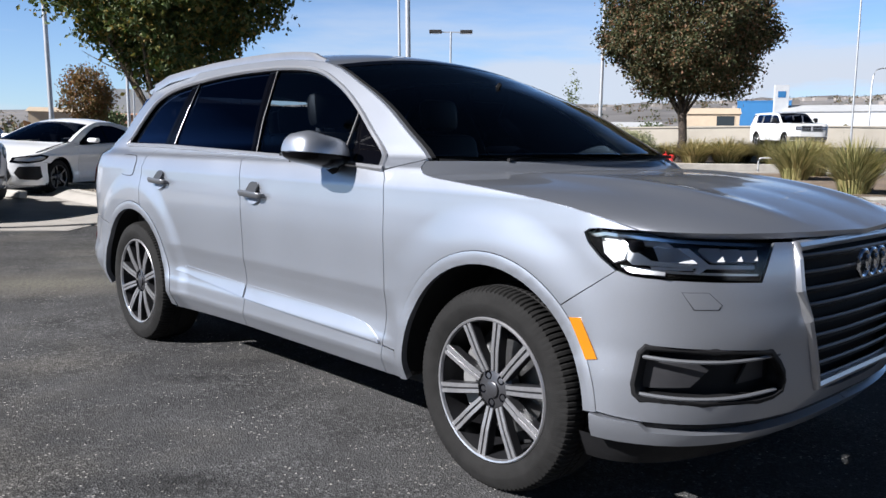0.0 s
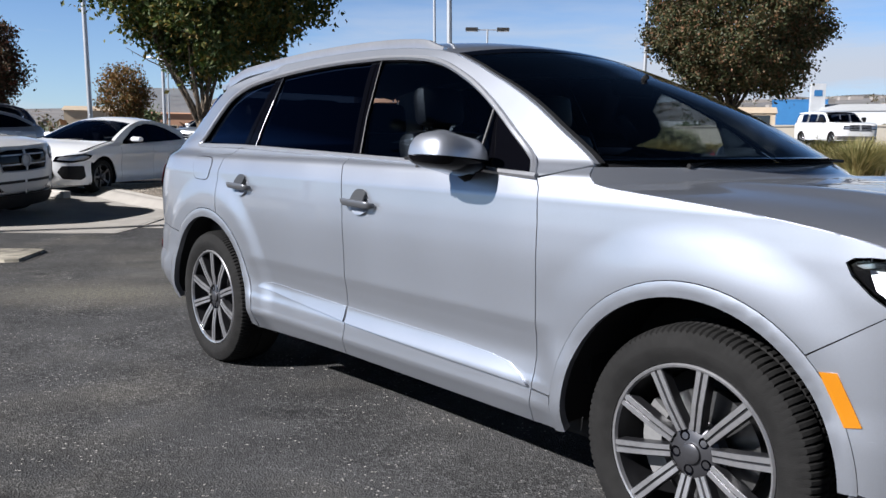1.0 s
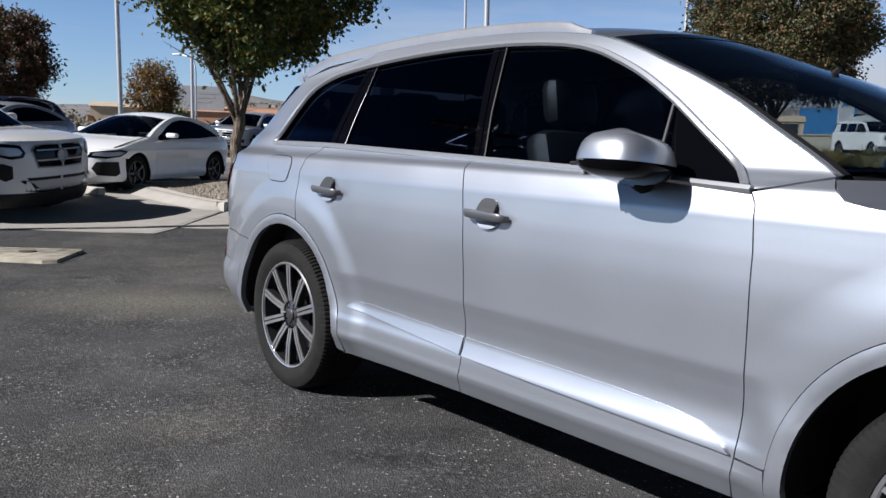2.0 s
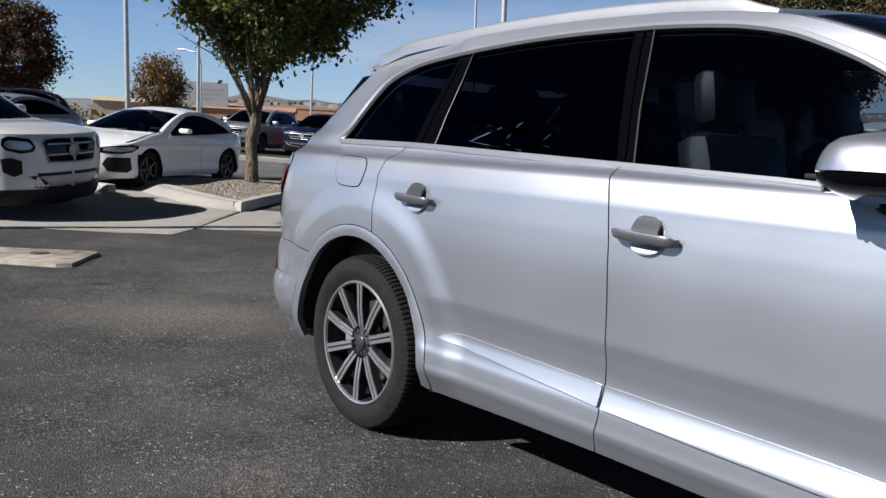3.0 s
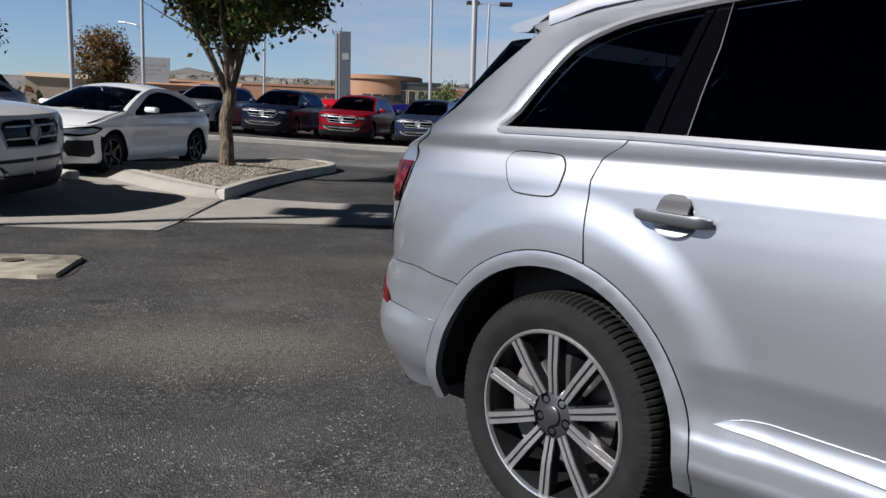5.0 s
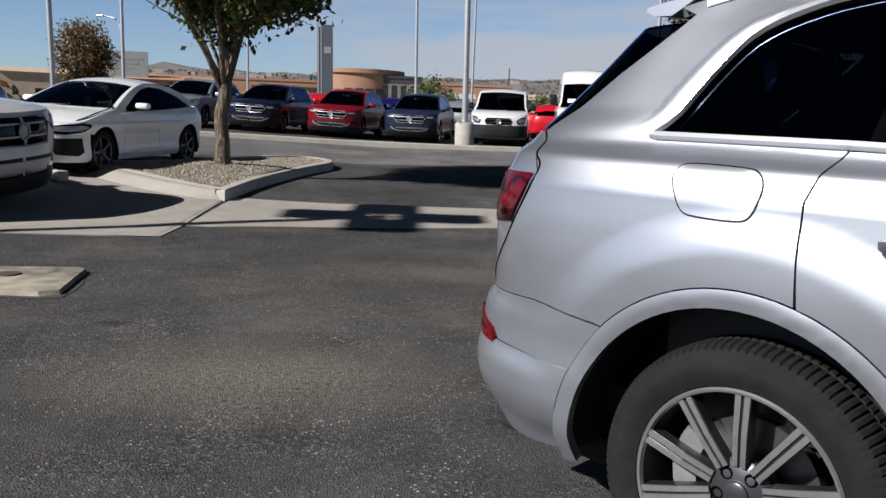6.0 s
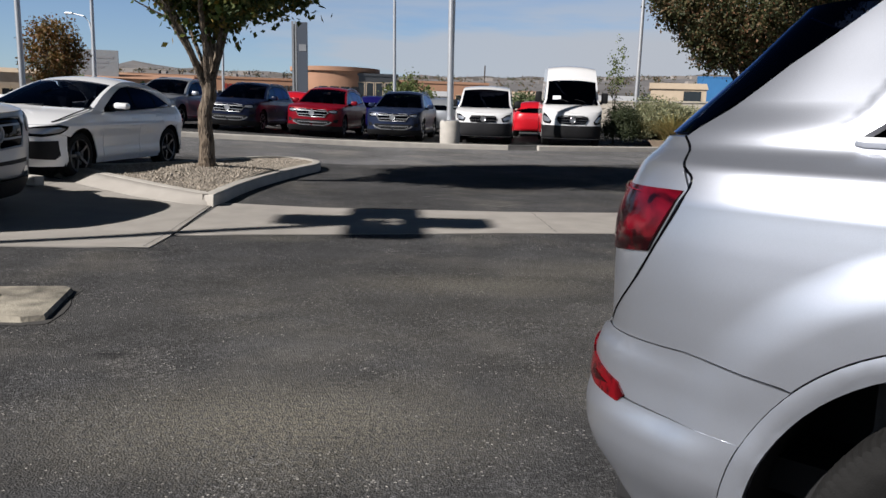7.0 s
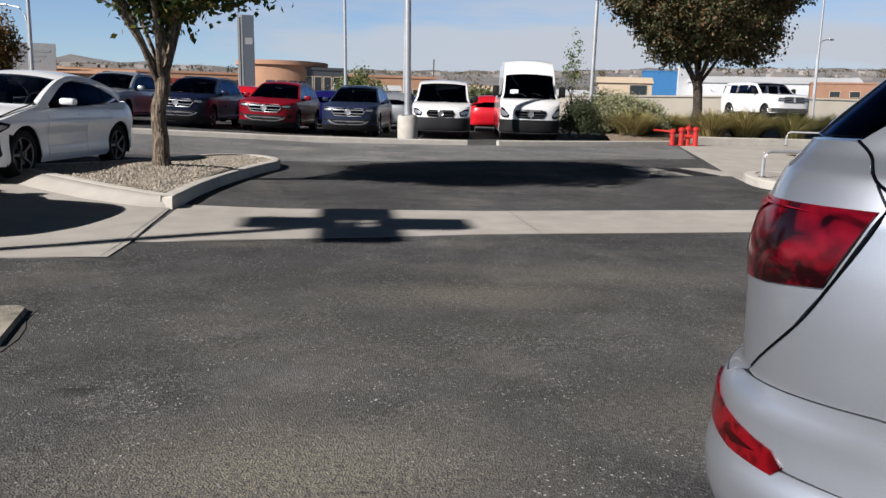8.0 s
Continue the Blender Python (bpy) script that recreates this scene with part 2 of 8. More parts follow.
def clip(poly, axis, value, keep_above):
    out = []
    for p, q in zip(poly, poly[1:] + poly[:1]):
        a, b = p[axis] - value, q[axis] - value
        if not keep_above:
            a, b = -a, -b
        if a >= 0:
            out.append(p)
        if (a > 0 and b < 0) or (a < 0 and b > 0):
            t = a / (a - b)
            out.append(tuple(p[k] + t * (q[k] - p[k]) for k in (0, 1)))
    return out


def shrunk(poly, d):
    """The polygon drawn in by d on all sides."""
    area = sum(x0 * y1 - x1 * y0 for (x0, y0), (x1, y1) in zip(poly, poly[1:] + poly[:1]))
    s, out = (1 if area > 0 else -1), []
    for i, p in enumerate(poly):
        o, q = Vector(poly[i - 1]), Vector(poly[(i + 1) % len(poly)])
        p = Vector(p)
        e, f = (p - o), (q - p)
        if e.length < 1e-9 or f.length < 1e-9:
            out.append(tuple(p))
            continue
        e.normalize(), f.normalize()
        n0, n1 = Vector((-e.y, e.x)) * s, Vector((-f.y, f.x)) * s
        m = n0 + n1
        m = m / max(m.length_squared / 2, 0.5)
        out.append(tuple(p + m * d))
    return out


def cells(poly, du, dz):
    """Cuts a polygon into grid cells."""
    us, zs = [p[0] for p in poly], [p[1] for p in poly]
    u0, z0 = min(us), min(zs)
    nu, nz = max(1, math.ceil((max(us) - u0) / du)), max(1, math.ceil((max(zs) - z0) / dz))
    du, dz = (max(us) - u0) / nu, (max(zs) - z0) / nz
    touched = set()
    for (a, b), (c, d) in zip(poly, poly[1:] + poly[:1]):
        k = max(2, int(6 * (abs(c - a) / du + abs(d - b) / dz)) + 2)
        for i in range(k + 1):
            t = i / k
            x, y = (a + t * (c - a) - u0) / du, (b + t * (d - b) - z0) / dz
            for ex in (-1e-6, 1e-6):
                for ey in (-1e-6, 1e-6):
                    touched.add((int(math.floor(x + ex)), int(math.floor(y + ey))))
    out = []
    for i in range(nu):
        band = None
        for j in range(nz):
            x0, x1, y0, y1 = u0 + i * du, u0 + (i + 1) * du, z0 + j * dz, z0 + (j + 1) * dz
            if (i, j) in touched:
                if band is None:
                    band = clip(clip(poly, 0, x0, True), 0, x1, False)
                q = clip(clip(band, 1, y0, True), 1, y1, False) if len(band) > 2 else []
                if len(q) > 2 and abs(sum(a * d - c * b for (a, b), (c, d) in zip(q, q[1:] + q[:1]))) > 2e-8:
                    out.append(q)
            elif inside(((x0 + x1) / 2, (y0 + y1) / 2), poly):
                out.append([(x0, y0), (x1, y0), (x1, y1), (x0, y1)])
    return out


def skin(name, poly, mat_, parent, surf, off=0.0, res=0.05, gap=0.0025, depth=0.014, mirror=False, label="", flip=False, grid=None):
    """A panel: the polygon, given on a surface's own coordinates, as a sheet with turned-in edges."""
    poly = [tuple(p) for p in poly]
    if sum(x0 * y1 - x1 * y0 for (x0, y0), (x1, y1) in zip(poly, poly[1:] + poly[:1])) < 0:
        poly = poly[::-1]
    if gap:
        poly = shrunk(poly, gap)
    du, dz = grid if grid else (res, res)
    index, verts, norms, uv, faces, e = {}, [], [], [], [], 1e-3

    def raw(u, z):
        p = Vector(surf(u, z))
        if off:
            a, b = Vector(surf(u + e, z)) - Vector(surf(u - e, z)), Vector(surf(u, z + e)) - Vector(surf(u, z - e))
            n = a.cross(b).normalized() * (-1 if flip else 1)
            p = p + n * (off(u, z) if callable(off) else off)
        return p

    for q in cells(poly, du, dz):
        face = []
        for u, z in q:
            k = (round(u, 5), round(z, 5))
            if k not in index:
                index[k] = len(verts)
                verts.append(raw(u, z))
                n = (raw(u + e, z) - raw(u - e, z)).cross(raw(u, z + e) - raw(u, z - e))
                n = n.normalized() if n.length > 1e-12 else Vector((0, 0, 1))
                norms.append(-n if flip else n)
            if not face or index[k] != face[-1]:
                face.append(index[k])
        if len(face) > 1 and face[0] == face[-1]:
            face.pop()
        if len(set(face)) == len(face) and len(face) > 2:
            faces.append(face[::-1] if flip else face)
    count = {}
    for f in faces:
        for a, b in zip(f, f[1:] + f[:1]):
            count[(a, b)] = count.get((a, b), 0) + 1
    if depth:
        inner = {}
        for (a, b) in [k for k in count if (k[1], k[0]) not in count]:
            ids = []
            for v in (a, b):
                if v not in inner:
                    inner[v] = (len(verts), len(verts) + 1)
                    verts.extend((verts[v].copy(), verts[v] - norms[v] * depth))
                    norms.extend((Vector(), Vector()))
                ids.append(inner[v])
            faces.append([ids[1][0], ids[0][0], ids[0][1], ids[1][1]])
    if mirror:
        verts = [Vector((v.x, -v.y, v.z)) for v in verts]
        norms = [Vector((v.x, -v.y, v.z)) for v in norms]
        faces = [f[::-1] for f in faces]
    return mesh_object(name, verts, faces, mat_, parent, label, True, norms)


def arc(cx, cz, r, a0, a1, n=24):
    return [(cx + r * math.cos(radians(a0 + (a1 - a0) * i / n)), cz + r * math.sin(radians(a0 + (a1 - a0) * i / n))) for i in range(n + 1)]


# ---- the silver SUV's skin: along the side u is x, round the corners it goes on to the centre line ----
def curve(*pts):
    """A smooth curve through (a, b) points, as a function of a."""
    a, b = np.array(pts, float).T
    k = np.diff(b) / np.diff(a)
    m = np.r_[k[0], [0.0 if p * q <= 0 else 2 * p * q / (p + q) for p, q in zip(k, k[1:])], k[-1]]

    def at(v):
        v = min(max(v, a[0]), a[-1])
        i = min(int(np.searchsorted(a, v, side="right")) - 1, len(k) - 1)
        h = a[i + 1] - a[i]
        s = (v - a[i]) / h
        return float((1 + 2 * s) * (1 - s) ** 2 * b[i] + s * (1 - s) ** 2 * h * m[i] + s * s * (3 - 2 * s) * b[i + 1] + s * s * (s - 1) * h * m[i + 1])

    return at


def smooth(v):
    v = min(max(v, 0.0), 1.0)
    return v * v * (3 - 2 * v)


AXF, AXR, HUB = 0.01, -3.04, 0.375
WIDE = curve((.15, .86), (.24, .915), (.32, .945), (.42, .958), (.52, .957), (.62, .952), (.70, .955), (.80, .9605), (.88, .9625), (.96, .960), (1.02, .9558), (1.055, .9530), (1.068, .9521), (1.076, .9508), (1.09, .9470),
             (1.11, .9408), (1.147, .926), (1.154, .920), (1.17, .8935), (1.185, .866), (1.20, .852), (1.30, .812), (1.40, .768), (1.50, .722), (1.58, .680), (1.64, .640), (1.70, .585), (1.75, .50))
# the doors: sill with a rounded crest, recess above the side blades, a soft crease over it
WIDE_DOOR = curve((.15, .85), (.24, .888), (.30, .922), (.335, .9375), (.362, .9495), (.377, .9515), (.392, .9500), (.44, .9475), (.47, .940), (.53, .934), (.60, .943), (.64, .9515), (.652, .9538), (.66, .9545), (.70, .956), (.80, .9605))
FRAME_BACK = curve((1.20, -3.42), (1.235, -3.40), (1.27, -3.355), (1.355, -3.30), (1.44, -3.23), (1.498, -3.16), (1.535, -3.08), (1.56, -3.0), (1.578, -2.9), (1.60, -2.73))
NOSE = curve((.15, .70), (.24, .80), (.34, .88), (.45, .925), (.6, .950), (.655, .964), (.69, .968), (.73, .962), (.82, .958), (.92, .940), (1.0, .90), (1.1, .80), (1.3, .6))
TAIL = curve((.15, -3.92), (.25, -4.04), (.4, -4.115), (.55, -4.13), (.66, -4.12), (.735, -4.07), (.93, -4.072), (1.08, -4.045), (1.2, -3.99), (1.4, -3.80), (1.57, -3.64), (1.66, -3.55))
UF, UR, NF, NR = .38, -3.2, 2.7, 4.2
CF, CR = UF + 1.52, UR - 1.52


def wrap(u, z):
    """The skin's point for u and height z, on the car's right-hand side (y < 0) up to u = CF and CR, mirrored beyond."""
    flip = 1
    if u > CF:
        u, flip = 2 * CF - u, -1
    if u < CR:
        u, flip = 2 * CR - u, -1
    b = WIDE(z)
    if z < .80:
        k = smooth((u + 2.66) / .14) * smooth((-.46 - u) / .12)
        if k > 0:
            b += (WIDE_DOOR(z) - b) * k
    if z > 1.22 and u < -2.7:  # the rear pillar falls away behind the window frame's ridge
        d = FRAME_BACK(z) - u - .045
        if d > 0:
            b -= .13 * .24 * math.tanh(d / .24) * smooth(d / .05) * smooth((z - 1.22) / .08)
    if .28 < z < 1.08:  # blistered wheel arches with a clear outer foot
        for ax, foot, inner, rise in ((AXF, .67, .50, .013), (AXR, .695, .57, .016)):
            t = min(1, max(0, (foot - math.hypot(u - ax, z - HUB)) / (foot - inner)))
            b += rise * smooth(t) * smooth((z - .28) / .10)
    if u > UF:
        phi, a, n, c = (u - UF) / 1.52 * math.pi / 2, NOSE(z) - UF, NF, UF
    elif u < UR:
        phi, a, n, c = (UR - u) / 1.52 * math.pi / 2, UR - TAIL(z), NR, UR
    else:
        return (u, -flip * b, z)
    r = ((abs(math.cos(phi)) / b) ** n + (math.sin(phi) / a) ** n) ** (-1 / n)
    return (c + r * math.sin(phi) * (1 if u > UF else -1), -flip * r * math.cos(phi), z)


# ---- wheels ----
def wheel(parent, x, y, z, outer, width, rim_r, side, spokes=10, fine=True, face=ALLOY, dark=ALLOY_DARK, name="wheel", turn=0.0):
    """A road wheel whose outer face looks along side * y: tyre, rim with its spokes, hub cap, nuts, disc and caliper."""
    w = new(name)
    w.parent = parent
    w.matrix_basis = Matrix.Translation((x, y, z)) @ Matrix.Diagonal((1, side, 1, 1))
    h = width / 2
    bm = bmesh.new()
    segs = 432 if fine else 40
    prof = [(rim_r + .004, h - .030), (rim_r + .012, h - .012), (rim_r + .030, h - .002), (rim_r + .055, h + .003), (outer - .055, h + .002), (outer - .032, h - .004), (outer - .014, h - .014), (outer - .004, h - .034),
            (outer, h - .06), (outer, h - .085), (outer - .008, h - .088), (outer - .008, h - .096), (outer, h - .099), (outer, .004), (outer - .008, .003), (outer - .008, -.003), (outer, -.004)]
    prof += [(r, -t) for r, t in prof[8:3:-1]] + [(rim_r + .01, -h + .02)]
    rings = revolve(bm, prof, segs)
    if fine:  # tread blocks: cross grooves in the shoulder and crown
        for k, ring in enumerate(rings):
            if k % 4 == 0:
                for i in (6, 7, 8, 9):
                    v = ring[i]
                    q = math.hypot(v.co.x, v.co.z)
                    v.co.x, v.co.z = v.co.x * (q - .006) / q, v.co.z * (q - .006) / q
            elif k % 4 == 2:
                for i in (12, 13):
                    v = ring[i]
                    q = math.hypot(v.co.x, v.co.z)
                    v.co.x, v.co.z = v.co.x * (q - .005) / q, v.co.z * (q - .005) / q
    bmesh.ops.recalc_face_normals(bm, faces=bm.faces)
    tyre = part("tyre", bm, RUBBER, w, "black treaded rubber tyre", True)
    if fine:
        tyre.data.set_sharp_from_angle(angle=radians(28))
    bm = bmesh.new()
    revolve(bm, [(rim_r + .006, h - .028), (rim_r + .009, h - .014), (rim_r + .004, h - .008), (rim_r - .002, h - .010), (rim_r - .006, h - .022)], 72 if fine else 32)
    bmesh.ops.recalc_face_normals(bm, faces=bm.faces)
    rim = part("rim", bm, face, w, "grey alloy rim with bright machined spokes", True)
    bm = bmesh.new()
    revolve(bm, [(rim_r - .006, h - .022), (rim_r - .018, h - .10), (rim_r - .03, -h + .03)], 72 if fine else 32)
    bmesh.ops.recalc_face_normals(bm, faces=bm.faces)
    part("rim_barrel", bm, BARREL if fine else dark, w, "", True)
    r0, r1 = rim_r * .27, rim_r - .004
    bm = bmesh.new()  # one tapered spoke: painted body, machined faces either side of a groove
    for s0, s1, lift, deep, mi in ((-1, 1, -.005, -.04, 0), (-.90, -.20, 0, -.007, 1), (.20, .90, 0, -.007, 1)):
        vs = []
        for r, wd, d in ((r0, rim_r * .070, .030), (r1 * .6, rim_r * .076, .018), (r1, rim_r * .082, .014)):
            for q, dep in ((s0, lift), (s1, lift), (s1, deep), (s0, deep)):
                vs.append(bm.verts.new((r, h - d + dep, wd * q)))
        for i in (0, 4):
            for j in range(4):
                bm.faces.new((vs[i + j], vs[i + (j + 1) % 4], vs[i + 4 + (j + 1) % 4], vs[i + 4 + j])).material_index = mi
    bmesh.ops.recalc_face_normals(bm, faces=bm.faces)
    spoke = part("spoke", bm, dark, w, "bright machined spoke on dark paint")
    spoke.data.materials.append(face)
    for k in range(spokes):
        if k:
            spoke = new("spoke", spoke.data)
            spoke.parent = w
        spoke.matrix_basis = Matrix.Rotation(-(2 * math.pi * k / spokes + turn), 4, 'Y')
    bm = bmesh.new()
    revolve(bm, [(.001, h - .024), (.026, h - .024), (.030, h - .027), (.031, h - .034), (.036, h - .036), (rim_r * .26, h - .038), (rim_r * .33, h - .052), (rim_r * .34, h - .09)], 40 if fine else 16)
    bmesh.ops.recalc_face_normals(bm, faces=bm.faces)
    hub = part("hub", bm, HUB_GREY if fine else dark, w, "satin grey hub with a plain round cap", True)
    if fine:
        for k in range(5):
            a = 2 * math.pi * (k + .5) / 5 + turn
            bm = bmesh.new()
            revolve(bm, [(.001, h - .041), (.007, h - .040), (.009, h - .046), (.0095, h - .0375), (.015, h - .0345), (.018, h - .0385)], 14)
            bmesh.ops.recalc_face_normals(bm, faces=bm.faces)
            bmesh.ops.translate(bm, vec=(math.cos(a) * rim_r * .205, 0, math.sin(a) * rim_r * .205), verts=bm.verts)
            part("wheel_nut", bm, BLACK_GLOSS, w, "", True)
        bm = bmesh.new()
        revolve(bm, [(.07, h - .115), (.172, h - .115), (.172, h - .15), (.07, h - .15)], 48, closed=True)
        bmesh.ops.recalc_face_normals(bm, faces=bm.faces)
        part("brake_disc", bm, DISC, w)
        bm = bmesh.new()
        arc_ = [radians(146 + k * 9) for k in range(10)]
        rows = [[bm.verts.new((r * math.cos(a), y, r * math.sin(a))) for r, y in ((.135, h - .085), (.20, h - .085), (.205, h - .16), (.135, h - .16))] for a in arc_]
        for p, q in zip(rows, rows[1:]):
            for i in range(4):
                bm.faces.new((p[i], p[(i + 1) % 4], q[(i + 1) % 4], q[i]))
        bm.faces.new(rows[0])
        bm.faces.new(rows[-1])
        bmesh.ops.recalc_face_normals(bm, faces=bm.faces)
        part("brake_caliper", bm, CALIPER, w)
    bm = bmesh.new()
    revolve(bm, [(.002, h - .16), (rim_r - .03, h - .17)], 32)
    bmesh.ops.recalc_face_normals(bm, faces=bm.faces)
    part("wheel_back", bm, DARK, w)
    return w


# ---- the silver SUV ----
SUV_AT = pose(1.041, 3.700, 0, 0, 0, -45.6)
suv = thing("suv", SUV_AT, "clean silver metallic SUV with tinted windows parked on asphalt", "car")

DOOR_A = [(-.600, .290), (-.582, .42), (-.572, .60), (-.570, .80), (-.572, .98), (-.585, 1.105), (-.605, 1.138)]
DOOR_B = [(-1.745, .295), (-1.722, .42), (-1.710, .60), (-1.712, .80), (-1.722, .96), (-1.740, 1.08), (-1.775, 1.182)]
DOOR_C = [(-2.885, 1.205), (-2.915, 1.15), (-2.935, 1.09), (-2.932, 1.00), (-2.925, .92)]
ARF, ARR, R_IN, R_OUT = AXF, -3.05, .450, .497
DLO_TOP = [(-.625, 1.150), (-.72, 1.222), (-.82, 1.292), (-.98, 1.400), (-1.13, 1.485), (-1.25, 1.538), (-1.35, 1.575), (-1.45, 1.600), (-1.56, 1.617), (-1.72, 1.630), (-1.90, 1.637), (-2.12, 1.637), (-2.35, 1.630),
           (-2.55, 1.617), (-2.73, 1.600), (-2.90, 1.578), (-3.00, 1.560), (-3.08, 1.535), (-3.16, 1.498), (-3.23, 1.440), (-3.30, 1.355), (-3.355, 1.270), (-3.40, 1.235)]
DLO_LOW = [(-3.40, 1.228), (-2.885, 1.215), (-2.70, 1.211), (-1.775, 1.185), (-1.24, 1.170), (-.605, 1.142)]
ROOF_EDGE = [(-.415, 1.188), (-.52, 1.250), (-.62, 1.307), (-.75, 1.382), (-.85, 1.432), (-.95, 1.477), (-1.05, 1.517), (-1.15, 1.558), (-1.25, 1.594), (-1.35, 1.625), (-1.45, 1.645), (-1.65, 1.670), (-1.9, 1.686), (-2.15, 1.690),
             (-2.4, 1.686), (-2.65, 1.675), (-2.9, 1.656), (-3.1, 1.637), (-3.3, 1.613), (-3.46, 1.590), (-3.56, 1.575)]
HOOD_EDGE = [(-.415, 1.182), (-.395, 1.160), (-.36, 1.130), (-.30, 1.119), (-.20, 1.110), (-.05, 1.097), (.10, 1.083), (.22, 1.070), (.35, 1.052), (.48, 1.028), (.56, 1.008), (.61, .994)]
LIGHT = [(.440, .975), (.455, .985), (.49, .989), (.61, .989), (.72, .984), (.81, .978), (.93, .969), (1.055, .957), (1.03, .90), (1.005, .842), (.90, .845), (.74, .850), (.64, .853), (.595, .857), (.555, .870), (.50, .906), (.455, .946)]
FOG = [(.617, .55), (.628, .62), (.65, .645), (.86, .638), (1.07, .625), (1.115, .585), (1.145, .55), (1.158, .51), (1.150, .475), (1.10, .457), (1.03, .450), (.83, .455), (.64, .465), (.618, .485), (.612, .52)]


def arch_fore(z, r=R_OUT):
    return [(ARF + math.sqrt(r * r - (z - HUB) ** 2), z)]


def side_panels(mirror):
    """Fender, doors, quarter panel, windows and trim of one side."""
    kw = dict(surf=wrap, mirror=mirror)
    fine_rows = None if mirror else (.02, .011)
    fender = DOOR_A[1:] + [(-.55, 1.150), (-.48, 1.168)] + HOOD_EDGE + [(.56, .992), (.49, .992), (.452, .988), (.434, .976), (.450, .945), (.496, .903), (.552, .866)] + arc(ARF, HUB, R_OUT, 46, 174.5, 30) + [(-.49, .418)]
    skin("fender", fender, SILVER, suv, gap=.0015, grid=fine_rows, **kw)
    door = DOOR_A + DLO_LOW[::-1][1:3] + DOOR_B[::-1]
    front_door = skin("front_door", door, SILVER, suv, grid=fine_rows, **kw)
    rear = DOOR_B + [(-2.70, 1.209)] + DOOR_C + [(-2.918, .853)] + arc(ARR, HUB, R_OUT, 74, -12, 26)[1:] + [(-2.58, .272), (-2.1, .288)]
    rear_door = skin("rear_door", rear, SILVER, suv, grid=fine_rows, **kw)
    quarter = DOOR_C[::-1] + DLO_LOW[1::-1] + DLO_TOP[::-1] + [(-.605, 1.142), (-.55, 1.152), (-.48, 1.170), (-.415, 1.186)] + ROOF_EDGE[1:] + \
        [(-3.47, 1.548), (-3.50, 1.520), (-3.675, 1.387), (-3.845, 1.215), (-3.805, 1.195), (-3.730, 1.148), (-3.692, 1.101), (-3.759, .947), (-3.825, .848), (-3.955, .724), (-3.92, .719), (-3.66, .731), (-3.44, .712)] + arc(ARR, HUB, R_OUT, 138, 74.9, 20)
    skin("quarter_panel", quarter, SILVER, suv, label="silver quarter panel with window frame and roof pillar", grid=fine_rows, **kw)
    skin("sill_end", [(-.601, .288), (-.583, .4175), (-.4885, .4165), (-.482, .300)], SILVER, suv, grid=(.03, .015), **kw)
    # wheel arch lips
    lip = lambda u, z: .002 + .003 * math.sin(math.pi * min(1, max(0, (math.hypot(u - (ARF if u > -1.5 else ARR), z - HUB) - R_IN) / (R_OUT - R_IN))))
    for cx, a, b in ((ARF, 4, 189), (ARR, -11, 190)):
        skin("arch_lip", arc(cx, HUB, R_IN, a, b, 40) + arc(cx, HUB, R_OUT - .001, b, a, 40), SILVER, suv, off=lip, res=.03, depth=.03, gap=0, **kw)
        bm = bmesh.new()
        y0, y1, s = -.94, -.60, (1 if not mirror else -1)
        ring = [[bm.verts.new((cx + r * math.cos(q), s * y, HUB + r * math.sin(q))) for q in [radians(-6 + 192 * i / 24) for i in range(25)]] for r, y in ((R_IN + .012, y0), (R_IN + .02, y1), (.05, y1))]
        for p, q in zip(ring, ring[1:]):
            for i in range(24):
                bm.faces.new((p[i], p[i + 1], q[i + 1], q[i]))
        part("wheel_housing", bm, DARK, suv, "", True)
    # side blades on the doors
    blade = lambda top, low: (lambda u, z: .003 + .011 * smooth((top - z) / max(.02, top - low)))
    skin("side_blade", [(-.592, .425), (-.64, .458), (-.70, .487), (-.80, .500), (-1.02, .510), (-1.40, .517), (-1.712, .522), (-1.712, .448), (-1.40, .440), (-1.02, .432)], SILVER, front_door, off=blade(.52, .43), depth=.022, gap=.001, res=.03, **kw)
    skin("side_blade", [(-1.722, .522), (-2.05, .532), (-2.36, .541), (-2.42, .537), (-2.46, .526), (-2.50, .505), (-2.10, .476), (-1.722, .450)], SILVER, rear_door, off=blade(.54, .45), depth=.022, gap=.001, res=.03, **kw)
    # windows
    top = curve(*sorted(DLO_TOP))
    low = curve(*sorted(DLO_LOW))
    rim_ = lambda u0, u1, n, d: [(u0 + (u1 - u0) * i / n, top(u0 + (u1 - u0) * i / n) - d) for i in range(n + 1)]
    skin("window", [(-.655, 1.160)] + rim_(-.68, -1.842, 26, .012) + [(-1.735, 1.198), (-1.24, 1.182)], GLASS_SIDE, front_door, off=-.012, gap=0, depth=0, label="lightly tinted front side window", **kw)
    skin("window", [(-1.800, 1.199)] + rim_(-1.925, -2.70, 18, .012) + [(-2.712, 1.224)], GLASS_DARK, rear_door, off=-.012, gap=0, depth=0, label="dark privacy glass", **kw)
    skin("quarter_window", [(-2.85, 1.229)] + rim_(-2.772, -3.36, 20, .014) + [(-3.372, 1.243)], GLASS_DARK, suv, off=-.012, gap=0, depth=0, label="dark privacy glass", **kw)
    skin("pillar_cover", [(-1.735, 1.188)] + rim_(-1.845, -1.885, 3, .008) + [(-1.768, 1.19)], BLACK_GLOSS, front_door, off=-.006, gap=.001, **kw)
    skin("pillar_cover", [(-1.772, 1.19)] + rim_(-1.890, -1.930, 3, .008) + [(-1.806, 1.192)], BLACK_GLOSS, rear_door, off=-.006, gap=.001, **kw)
